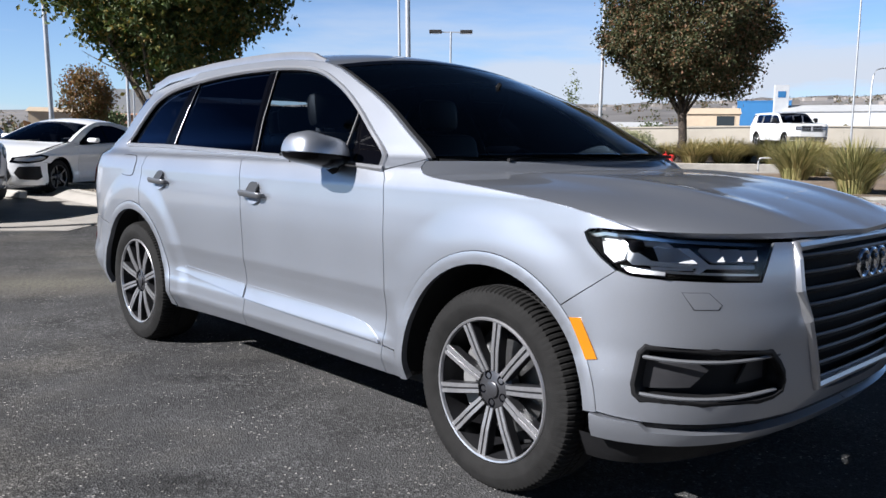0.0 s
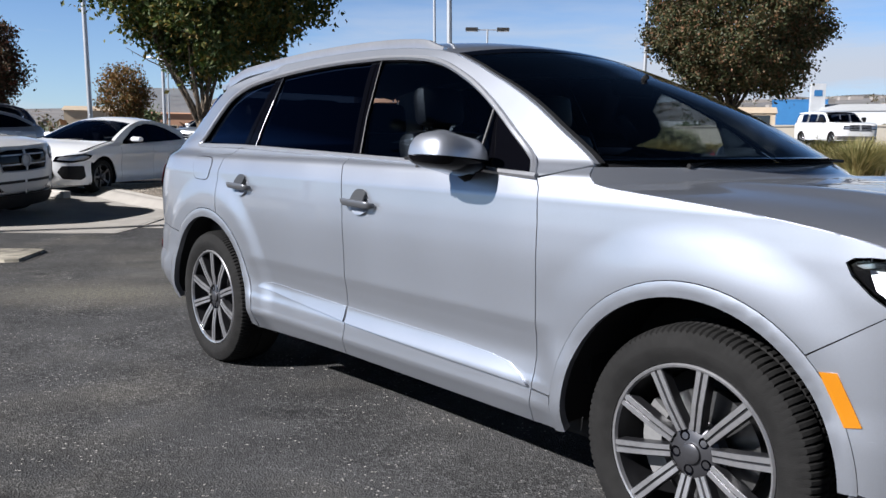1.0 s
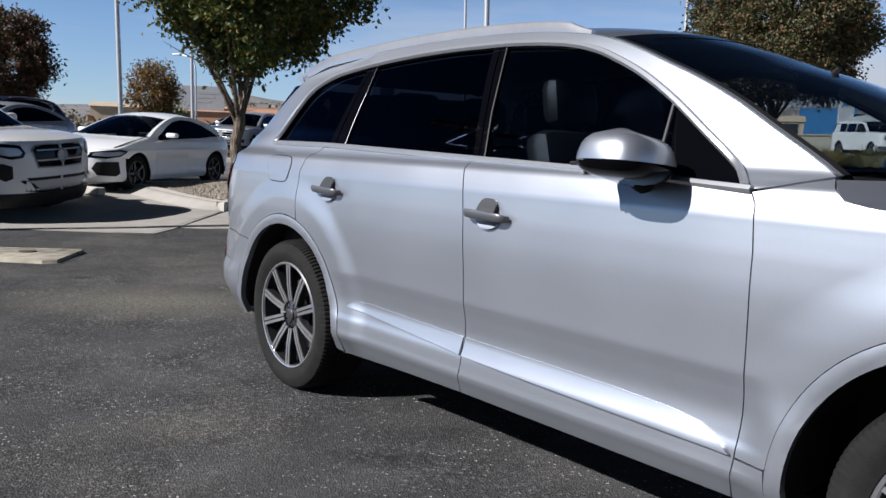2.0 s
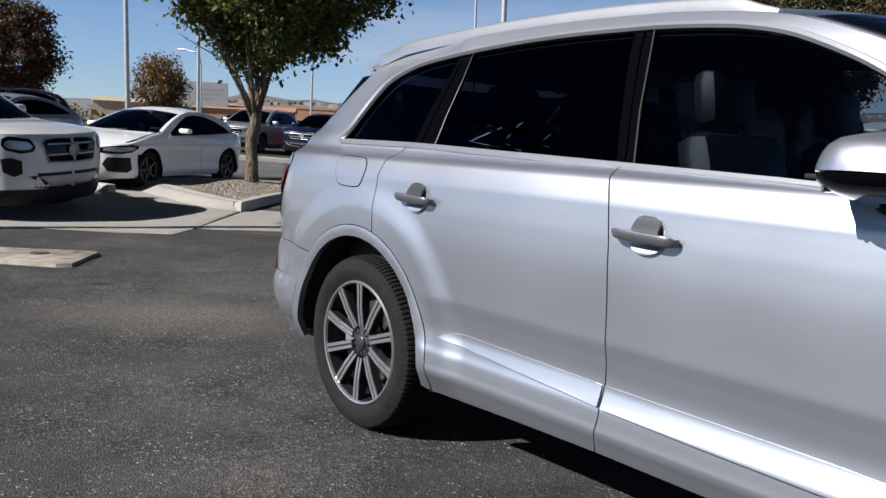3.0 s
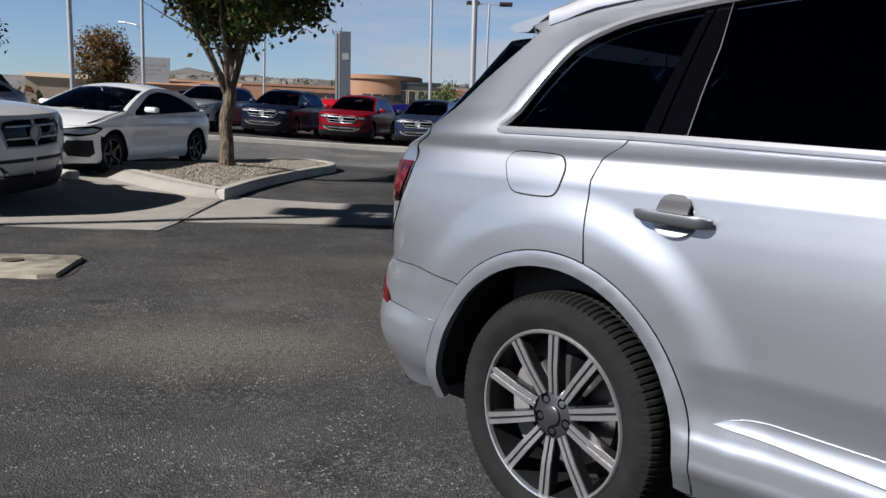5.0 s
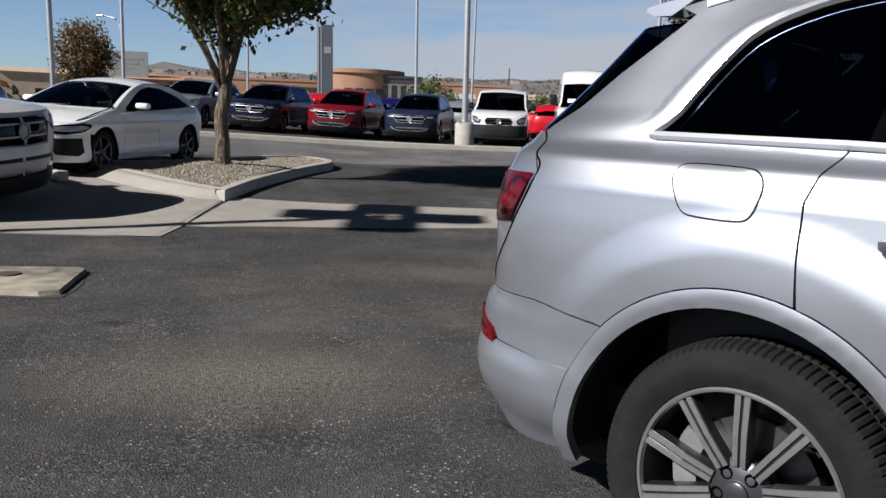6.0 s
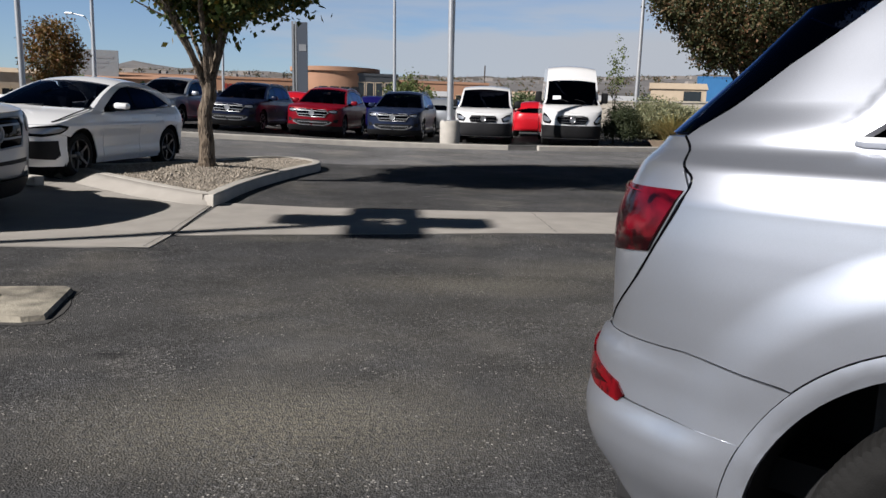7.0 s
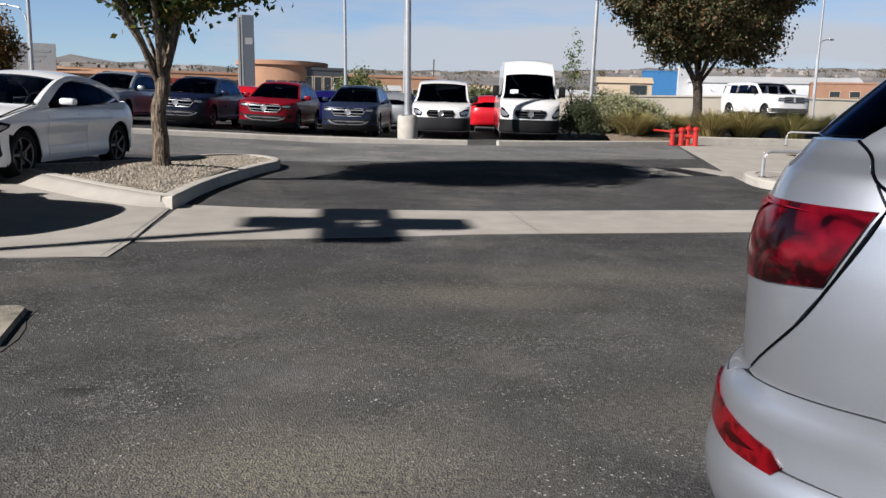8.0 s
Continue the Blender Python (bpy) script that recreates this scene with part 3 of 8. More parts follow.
    skin("pillar_cover", [(-2.708, 1.214)] + rim_(-2.696, -2.745, 3, .008) + [(-2.80, 1.217)], BLACK_GLOSS, rear_door, off=-.006, gap=.001, **kw)
    skin("pillar_cover", [(-2.806, 1.217)] + rim_(-2.750, -2.776, 3, .008) + [(-2.856, 1.219)], BLACK_GLOSS, suv, off=-.006, gap=.001, **kw)
    sgn = -1 if mirror else 1

    def strip(name, pts, radius, mat_, parent, o=.004, label=""):
        bm = bmesh.new()
        path = []
        for u, z in pts:
            p = Vector(wrap(u, z)) + Vector((0, -o, 0))
            path.append((p.x, p.y * sgn, p.z))
        tube(bm, path, radius, 6)
        part(name, bm, mat_, parent, label, True)

    corner = [(-3.40, 1.235), (-3.412, 1.229), (-3.410, 1.222), (-3.395, 1.2195)]
    sweep = [(u, top(u)) for u in np.linspace(-.625, -3.375, 90).tolist()]
    strip("window_trim", sweep + corner + [(u, z + .002) for u, z in DLO_LOW[1:]], .0125, SATIN, suv, .005, "satin aluminium window surround")
    edge_ = [(-3.846, 1.215), (-3.806, 1.195), (-3.731, 1.148), (-3.6925, 1.101), (-3.760, .947), (-3.826, .848), (-3.956, .724)]
    edge_ = [Vector(edge_[0])] + [Vector(p) for p in edge_] + [Vector(edge_[-1])]
    edge_ = [tuple(.5 * (2 * b + (c - a) * t + (2 * a - 5 * b + 4 * c - d) * t * t + (3 * b - a - 3 * c + d) * t ** 3)) for a, b, c, d in zip(edge_, edge_[1:], edge_[2:], edge_[3:]) for t in (0, .17, .33, .5, .67, .83)]
    strip("tailgate_seam", edge_, .0035, BLACK_GLOSS, suv, .0, "dark tailgate shut line")
    strip("window_seal", [(u, z - .013) for u, z in sweep[4:]], .007, BLACK_GLOSS, suv, -.008)
    strip("window_divider", [(-.935, 1.165), (-.972, 1.38)], .006, GREY_PLASTIC, front_door, .0)
    strip("window_divider", [(-1.732, 1.195), (-1.778, 1.36), (-1.846, 1.622)], .0032, GREY_PLASTIC, front_door, .0)
    strip("window_divider", [(-2.708, 1.222), (-2.70, 1.34), (-2.69, 1.46), (-2.698, 1.592)], .0020, LAMP_GREY, rear_door, .0)
    skin("quarter_light", [(-.655, 1.160)] + rim_(-.68, -.968, 8, .010) + [(-.935, 1.172)], BLACK_GLOSS, front_door, off=-.009, gap=.001, depth=0, **kw)
    # door handles: cup and bar
    for dr, u, z in ((front_door, -1.585, .990), (rear_door, -2.655, 1.012)):
        hnd = new("door_handle")
        hnd.parent = dr
        s0 = dict(surf=wrap, mirror=mirror)
        skin("handle_cup", [(u + .064 * math.cos(radians(q)), z - .004 + .044 * math.sin(radians(q))) for q in range(0, 360, 12)], SILVER, hnd, off=lambda a, b: .001 + .013 * smooth((z - .006 - b) / .042), gap=0, depth=.004, res=.009, **s0)
        rows = []
        for i in range(19):  # bar: rounded flat section, its ends bent in to the door
            k = -1 + i / 9
            p = Vector(wrap(u + .110 * k, z + .002 - .004 * k))
            out, hh = .016 + .020 * (1 - abs(k) ** 8), .0165 * math.sqrt(max(.35, 1 - abs(k) ** 10))
            ring = []
            for q in range(12):
                a = 2 * math.pi * q / 12
                ca, sa = math.copysign(abs(math.cos(a)) ** .6, math.cos(a)), math.copysign(abs(math.sin(a)) ** .75, math.sin(a))
                ring.append((p.x, (p.y - out - .011 * ca + .0035 * sa * -1) * sgn, p.z + hh * sa))
            rows.append(ring)
        n_ = 12
        fs = [[a * n_ + q, a * n_ + (q + 1) % n_, (a + 1) * n_ + (q + 1) % n_, (a + 1) * n_ + q] for a in range(18) for q in range(n_)] + [list(range(n_ - 1, -1, -1)), [18 * n_ + q for q in range(n_)]]
        bar = mesh_object("handle_bar", [p for r in rows for p in r], fs if not mirror else [f[::-1] for f in fs], HANDLE_SHADE, hnd, "silver pull bar with shade in its paint colour")
        bar.data.set_sharp_from_angle(angle=radians(48))
        skin("lock_cover", [(u - .046, z + .006), (u - .044, z + .042), (u - .036, z + .056), (u - .018, z + .062), (u + .018, z + .061), (u + .036, z + .054), (u + .045, z + .040), (u + .048, z + .006)], SHADE_GAP_GREY, hnd,
             off=lambda a, b: .005 + .022 * (1 - smooth((b - z - .004) / .062)), gap=0, depth=.008, res=.011, label="rounded plate above the handle", **s0)
    # mirror on its foot
    mir = new("door_mirror")
    mir.parent = front_door
    for nm, z0, z1, mt, lab in (("mirror_cap", 1.196, 1.282, SILVER, "silver mirror cap"), ("mirror_base", 1.140, 1.192, BLACK_GLOSS, "black lower mirror shell")):
        rows = []
        for i in range(7):
            k = i / 6
            z = z0 + (z1 - z0) * k
            if nm == "mirror_cap":
                f = (1 - .26 * k ** 1.6) * math.sqrt(max(.05, 1 - (k * .985) ** 7))
            else:
                f = math.sqrt(max(.03, 1 - ((1 - k) * .94) ** 2.2)) 
            row = []
            for j in range(28):
                q = 2 * math.pi * j / 28
                cx, cy = math.copysign(abs(math.cos(q)) ** .62, math.cos(q)), math.copysign(abs(math.sin(q)) ** .72, math.sin(q))
                row.append((-.940 + .126 * cx * f - .010 * cy, sgn * (-1.025 + (.150 if cy < 0 else .132) * cy * (f * .8 + .2 if nm == "mirror_cap" else f)), z - .012 * (cy - .2)))
            rows.append(row)
        vs = [p for r in rows for p in r]
        fs = [[a * 28 + j, a * 28 + (j + 1) % 28, (a + 1) * 28 + (j + 1) % 28, (a + 1) * 28 + j] for a in range(6) for j in range(28)] + [list(range(27, -1, -1)), [6 * 28 + j for j in range(28)]]
        if mirror:
            fs = [f[::-1] for f in fs]
        o = mesh_object(nm, vs, fs, mt, mir, lab)
        o.data.set_sharp_from_angle(angle=radians(50))
    bm = bmesh.new()
    block(bm, -1.036, -1.024, *sorted((sgn * -.945, sgn * -1.11)), 1.160, 1.250, None, .004)
    part("mirror_glass", bm, MIRROR, mir)
    bm = bmesh.new()
    block(bm, -1.06, -.885, *sorted((sgn * -.918, sgn * -1.14)), 1.188, 1.1995, None, .003)
    part("mirror_line", bm, BLACK, mir)
    bm = bmesh.new()
    tube(bm, [(-.93, sgn * -.875, 1.118), (-.945, sgn * -.905, 1.135), (-.965, sgn * -.94, 1.165), (-.975, sgn * -.97, 1.19)], [.05, .045, .04, .045], 10)
    part("mirror_foot", bm, BLACK, mir, "", True)
    # amber side marker, fuel flap on the right-hand side
    skin("side_marker", [(.392, .698), (.436, .703), (.502, .580), (.462, .572)], AMBER, suv, off=.004, gap=0, depth=.008, res=.03, label="amber side marker lens", **kw)
    if not mirror:
        flap = [(-3.266, 1.120), (-3.255, 1.145), (-3.22, 1.155), (-3.09, 1.153), (-3.05, 1.144), (-3.034, 1.118), (-3.036, 1.085), (-3.05, 1.045), (-3.08, 1.030), (-3.18, 1.030), (-3.225, 1.040), (-3.25, 1.080)]
        soft = []
        for i in range(len(flap)):  # rounded outline
            p0, p1, p2, p3 = [Vector(flap[(i + j) % len(flap)]) for j in (-1, 0, 1, 2)]
            soft += [tuple(.5 * ((2 * p1) + (p2 - p0) * t + (2 * p0 - 5 * p1 + 4 * p2 - p3) * t * t + (3 * p1 - p0 - 3 * p2 + p3) * t ** 3)) for t in (0, .33, .67)]
        flap = soft
        skin("fuel_flap", flap, SILVER, suv, off=.003, gap=.002, depth=.002, res=.03, **kw)
        skin("flap_gap", shrunk(flap if sum(a * d - c * b for (a, b), (c, d) in zip(flap, flap[1:] + flap[:1])) > 0 else flap[::-1], -.0022), BLACK, suv, off=.0014, gap=0, depth=0, res=.03, **kw)
    # headlight: dark bowl, inner pieces, clear lens
    hl = new("headlight")
    hl.parent = suv
    skin("lamp_housing", LIGHT, BLACK_GLOSS, hl, off=-.034, gap=.004, depth=-.03, **kw)
    for nm, pl, mt, o in (
            ("daylight_bar", [(.50, .962), (.545, .962), (.655, .905), (.62, .888), (.60, .888)], WHITE_LENS, -.022),
            ("daylight_bar", [(.60, .905), (.985, .892), (.985, .880), (.60, .890)], WHITE_LENS, -.018),
            ("daylight_bar", [(.655, .886), (.78, .885), (.785, .878), (.66, .878)], WHITE_LENS, -.018),
            ("daylight_bar", [(.735, .945), (.765, .945), (.835, .893), (.80, .868), (.785, .872), (.80, .893)], WHITE_LENS, -.016),
            ("reflector", [(.66, .948), (.74, .946), (.79, .900), (.68, .903)], LAMP_BRIGHT, -.036),
            ("reflector", [(.475, .968), (.555, .972), (.585, .945), (.575, .905), (.545, .893), (.505, .915)], LAMP_BRIGHT, -.036),
            ("reflector", [(.565, .882), (.70, .874), (.70, .864), (.60, .866)], LAMP_GREY, -.036),
            ("reflector", [(.79, .952), (.86, .947), (.87, .905), (.835, .906)], LAMP_BRIGHT, -.036),
            ("reflector", [(.875, .947), (.925, .943), (.93, .905), (.88, .907)], LAMP_BRIGHT, -.036),
            ("daylight_bar", [(.56, .884), (.62, .880), (1.0, .866), (1.0, .860), (.62, .871), (.58, .873)], LAMP_BRIGHT, -.018),
            ("reflector", [(.585, .968), (.70, .962), (.72, .950), (.61, .950)], LAMP_BRIGHT, -.036),
            ("reflector", [(.94, .942), (.99, .938), (.985, .905), (.945, .906)], LAMP_BRIGHT, -.036),
            ("lamp_frame", [(.455, .972), (.50, .982), (1.03, .955), (1.03, .946), (.51, .972), (.475, .965)], CHROME, -.012)):
        uc = sum(p_[0] for p_ in pl) / len(pl)
        skin(nm, pl, mt, hl, off=(lambda u, z, o=o, uc=uc: o + .024 + (.12 if uc < .75 else .40) * (u - uc) - .42 * (z - .925)) if nm == "reflector" else o * .5, gap=0, depth=.012, res=.03, **kw)
    bm = bmesh.new()
    r = bmesh.ops.create_uvsphere(bm, u_segments=20, v_segments=12, radius=.028)
    p = Vector(wrap(.63, .94))
    bmesh.ops.translate(bm, vec=(p.x - .035, (p.y + .02) * sgn, p.z), verts=r["verts"])
    part("projector", bm, BLACK_GLOSS, hl, "", True)
    skin("lens", LIGHT, GLASS_LAMP, hl, off=.001, gap=.003, depth=.0, **kw)
    # fog grille
    fg = new("fog_grille")
    fg.parent = suv
    skin("grille_back", FOG, DARK, fg, off=-.07, gap=0, depth=-.068, **kw)
    fog_ = FOG if sum(a * d - c * b for (a, b), (c, d) in zip(FOG, FOG[1:] + FOG[:1])) > 0 else FOG[::-1]
    rows = []
    for inset, o in ((-.003, .001), (.004, .008), (.012, .008), (.020, -.004), (.024, -.05)):
        row = []
        for u, z in shrunk(fog_, inset):
            p, c = Vector(wrap(u, z)), Vector((UF, 0, z))
            q = p + (p - c).normalized() * o
            row.append((q.x, q.y * sgn, q.z))
        rows.append(row)
    n_ = len(rows[0])
    fs = [[a * n_ + i, a * n_ + (i + 1) % n_, (a + 1) * n_ + (i + 1) % n_, (a + 1) * n_ + i] for a in range(4) for i in range(n_)]
    frame_ = mesh_object("grille_frame", [p for r in rows for p in r], fs if mirror else [f[::-1] for f in fs], BLACK, fg, "black plastic frame")
    frame_.data.set_sharp_from_angle(angle=radians(40))
    for z0, mt in ((.607, LAMP_GREY), (.488, LAMP_GREY)):
        bm = bmesh.new()
        tube(bm, [(lambda p: (p.x - .004, p.y * sgn * .998, p.z))(Vector(wrap(.64 + .47 * i / 14, z0 - .012 * math.sin(i / 14 * 3.1)))) for i in range(15)], .0065, 6)
        part("grille_slat", bm, mt, fg, "satin slat", True)
    skin("grille_plate", [(.645, .500), (.645, .598), (.80, .592), (.86, .56), (.80, .505)], GREY_PLASTIC, fg, off=-.035, gap=0, depth=.01, res=.04, label="dark grey plastic blanking plate", **kw)
    skin("grille_plate", [(.98, .500), (1.02, .57), (1.09, .59), (1.10, .51)], GREY_PLASTIC, fg, off=-.05, gap=0, depth=.01, res=.04, **kw)


for flip_side in (False, True):
    side_panels(flip_side)

# front bumper: upper and lower halves on each side, meeting at the fog grille's middle
GRILLE_SIDE = [(1.150, .955), (1.158, .90), (1.172, .80), (1.225, .70), (1.30, .575), (1.345, .50), (1.375, .452)]
for flip_side in (False, True):
    upper = arch_fore(.55) + arc(ARF, HUB, R_OUT, 22, 45.7, 8) + [(.5535, .866), (.595, .853), (.64, .850), (.74, .847), (.90, .842), (1.008, .839), (1.034, .90), (1.060, .957)] + GRILLE_SIDE[:-2] + [(1.315, .55), (1.145, .55)] + \
        FOG[5:0:-1] + [(.617, .55)]
    skin("front_bumper", upper, SILVER, suv, wrap, gap=0, mirror=flip_side, label="silver upper bumper skin")
    lower = arch_fore(.55) + [(.617, .55)] + FOG[:6:-1] + [(1.145, .55), (1.315, .55)] + GRILLE_SIDE[-2:] + [(1.55, .435), (CF, .430), (CF, .395), (1.50, .392), (1.25, .385), (1.0, .388), (.64, .400), (.49, .415)] + arc(ARF, HUB, R_OUT, 5, 20, 6)
    skin("front_bumper", lower, SILVER, suv, wrap, gap=0, mirror=flip_side, label="silver lower bumper skin")
    lipf = lambda u, z: .012 - .10 * max(0, .36 - z)
    skin("bumper_lip", [(.485, .405), (.64, .392), (.66, .372), (1.0, .352), (1.25, .350), (CF, .352), (CF, .315), (1.0, .318), (.75, .322), (.485, .328)], SILVER, suv, wrap, off=lipf, gap=0, mirror=flip_side, depth=.03)
    skin("lower_grille", [(.64, .405), (1.0, .392), (1.25, .388), (CF, .398), (CF, .345), (.66, .365)], BLACK, suv, wrap, off=-.015, gap=0, depth=0, mirror=flip_side)
    skin("washer_cover", [(.752, .812), (.83, .812), (.872, .775), (.862, .762), (.79, .762)], SILVER, suv, wrap, off=.0012, gap=0, mirror=flip_side, depth=.0012, res=.02)
    skin("washer_gap", [(.750, .8135), (.831, .8135), (.8745, .775), (.865, .759), (.788, .759)], SHADE_GAP_GREY, suv, wrap, off=.0005, gap=0, mirror=flip_side, depth=0, res=.02)
skin("bumper_underside", [(.40, .30), (CF * 2 - .40, .30), (CF * 2 - .40, .20), (.40, .20)], BLACK, suv, wrap, off=-.03, gap=0, depth=0)

grille = new("grille")
grille.parent = suv
full = GRILLE_SIDE + [(2 * CF - u, z) for u, z in GRILLE_SIDE[::-1]]
skin("grille_back", full, DARK, grille, wrap, off=-.06, gap=0, depth=-.05)
bm = bmesh.new()
outline = [Vector(wrap(u, z)) for u, z in shrunk(full[::-1], .014)]
tube(bm, outline + outline[:1], .018, 8, False)
part("grille_frame", bm, SATIN, grille, "satin silver grille surround", True)
gs = curve(*[(z, u) for u, z in GRILLE_SIDE[::-1]])
for i in range(9):
    z0 = .490 + .0525 * i
    u0 = gs(z0) + .02
    bm = bmesh.new()
    pts = [Vector(wrap(u0 + (2 * CF - 2 * u0) * k / 24, z0)) + Vector((-.012, 0, 0)) for k in range(25)]
    tube(bm, pts, .0055, 6)
    part("grille_slat", bm, DARK_SLAT, grille, "dark satin slat", True)
    bm = bmesh.new()
    tube(bm, [p + Vector((-.012, 0, -.012)) for p in pts], .010, 6)
    part("slat_back", bm, BLACK, grille, "", True)
for k in range(4):  # badge drawn as four plain rings
    bm = bmesh.new()
    cy = (k - 1.5) * .072
    tube(bm, [(NOSE(.86) + .012 - .05 * cy * cy, cy + .045 * math.cos(q), .862 + .045 * math.sin(q)) for q in [2 * math.pi * i / 24 for i in range(25)]], .0075, 6, False)
    part("badge_ring", bm, CHROME, grille, "chrome ring", True)


# hood, windshield, roof
def coons(rear_c, front_c, edge, bulge):
    """A patch between a rear and a front curve (of v, -1 to 1) and a right-hand side edge (of s, 0 to 1), mirrored."""
    c0, c1 = Vector(edge(0)), Vector(edge(1))

    def at(s, v):
        r, f = Vector(rear_c(v)), Vector(front_c(v))
        e = Vector(edge(min(max(s, 0), 1)))
        el = Vector((e.x, e.y * v, e.z))
        k0, k1 = Vector((c0.x, c0.y * v, c0.z)), Vector((c1.x, c1.y * v, c1.z))
        p = r * (1 - s) + f * s + el - (k0 * (1 - s) + k1 * s)
        p.z += bulge(s, v)
        return p
    return at


def along(pts):
    """Walks a list of (u, z) points by length, 0 to 1."""
    d = np.r_[0, np.cumsum([math.dist(a, b) for a, b in zip(pts, pts[1:])])]
    d /= d[-1]
    us, zs = curve(*zip(d, [p[0] for p in pts])), curve(*zip(d, [p[1] for p in pts]))
    return lambda s: (us(s), zs(s))


h_edge, r_edge = along(HOOD_EDGE), along(ROOF_EDGE)
cowl = lambda v: (-.415 + .21 * (1 - abs(v) ** 2.2), wrap(*HOOD_EDGE[0])[1] * v, HOOD_EDGE[0][1] - .004 * (1 - v * v))


def nose_edge(v):
    u = .61 + (CF - .61) * (1 - abs(v)) ** .92
    x, y, z = wrap(u, .994 - .034 * (1 - abs(v)) ** .7)
    return (x + .008, abs(y) * (-1 if v > 0 else 1) * 1.0, z)


hood = coons(cowl, nose_edge, lambda s: wrap(*h_edge(s)), lambda s, v: .050 * math.sin(math.pi * min(1, s * .92 + .02)) * (1 - abs(v) ** 2.4) + .014 * math.exp(-((abs(v) - .62 + .1 * s) / .1) ** 2) * smooth(s * 5) * smooth((1 - s) * 5))
skin("hood", [(.004, -.997), (.997, -.997), (.997, .997), (.004, .997)], SILVER, suv, hood, gap=0, depth=.02, flip=True, grid=(.03, .05))


def top_sheet(s, v):
    u, z = r_edge(min(max(s, 0), 1))
    x, y, z = wrap(u, z)
    k = smooth((s - .02) / .36)          # 0 at the cowl, 1 on the roof
    w_ = (1 - abs(v) ** 2.1)
    b = smooth((s - .80) / .2)
    return (x + (.235 * (1 - k) + .03 * k * (1 - b) - .02 * b) * w_, y * v, z + (.012 + .050 * k) * w_)


WS_TOP = .305
skin("windshield", [(-.004, -.982), (WS_TOP, -.982), (WS_TOP, .982), (-.004, .982)], GLASS, suv, lambda s, v: Vector(top_sheet(max(s, 0), v)) + (Vector((.05, 0, -.045)) * min(0, s) / .05 if s < 0 else Vector()), gap=0, depth=0, grid=(.015, .06), label="clear front windshield")
for vs in ((-1.0, -.982), (.982, 1.0)):
    skin("windshield_pillar", [(0.0, vs[0]), (WS_TOP + .01, vs[0]), (WS_TOP + .01, vs[1]), (0.0, vs[1])], SILVER, suv, top_sheet, off=.002, gap=0, depth=.02, grid=(.02, .03))
    q = (-.985, -.965) if vs[0] < 0 else (.965, .985)
    skin("windshield_seal", [(0.0, q[0]), (WS_TOP, q[0]), (WS_TOP, q[1]), (0.0, q[1])], BLACK, suv, top_sheet, off=.004, gap=0, depth=.02, grid=(.02, .03))
skin("windshield_band", [(WS_TOP - .012, -.982), (WS_TOP + .006, -.982), (WS_TOP + .006, .982), (WS_TOP - .012, .982)], BLACK_GLOSS, suv, top_sheet, off=.002, gap=0, depth=.02, grid=(.01, .06))
skin("roof", [(WS_TOP + .006, -1), (1, -1), (1, 1), (WS_TOP + .006, 1)], SILVER, suv, top_sheet, gap=0, depth=.03, grid=(.02, .05))
bm = bmesh.new()
cw = [Vector(cowl(v)) for v in np.linspace(-.93, .93, 21)]
tube(bm, [p + Vector((-.03, 0, -.015)) for p in cw], .03, 8)
part("cowl", bm, BLACK, suv, "black cowl below the windshield", True)
for y0 in (-.55, .15):
    bm = bmesh.new()
    tube(bm, [(-.27, y0, 1.185), (-.30, y0 + .30, 1.200), (-.315, y0 + .58, 1.195)], .008, 6)
    part("wiper", bm, BLACK, suv, "", True)

# roof rails
for s_ in (1, -1):
    bm = bmesh.new()
    path = []
    for i in range(33):
        k = i / 32
        u = -1.44 - 1.92 * k
        zz = curve(*sorted(ROOF_EDGE))(u)
        y = -(WIDE(zz) - .012)
        path.append((u, s_ * (y + .006), zz + .002 + .026 * smooth(k / .08) * smooth((1 - k) / .10)))
    prof = [(-.014, -.040), (-.013, .004), (-.007, .012), (.009, .012), (.017, .004), (.020, -.040)]
    rings = [[bm.verts.new((x, y + a * s_, z + b)) for a, b in prof] for x, y, z in path]
    for p, q in zip(rings, rings[1:]):
        for k in range(6):
            bm.faces.new((p[k], p[(k + 1) % 6], q[(k + 1) % 6], q[k]))
    bm.faces.new(rings[0])
    bm.faces.new(rings[-1])
    bmesh.ops.recalc_face_normals(bm, faces=bm.faces)
    part("roof_rail", bm, SATIN, suv, "satin aluminium roof rail", True)

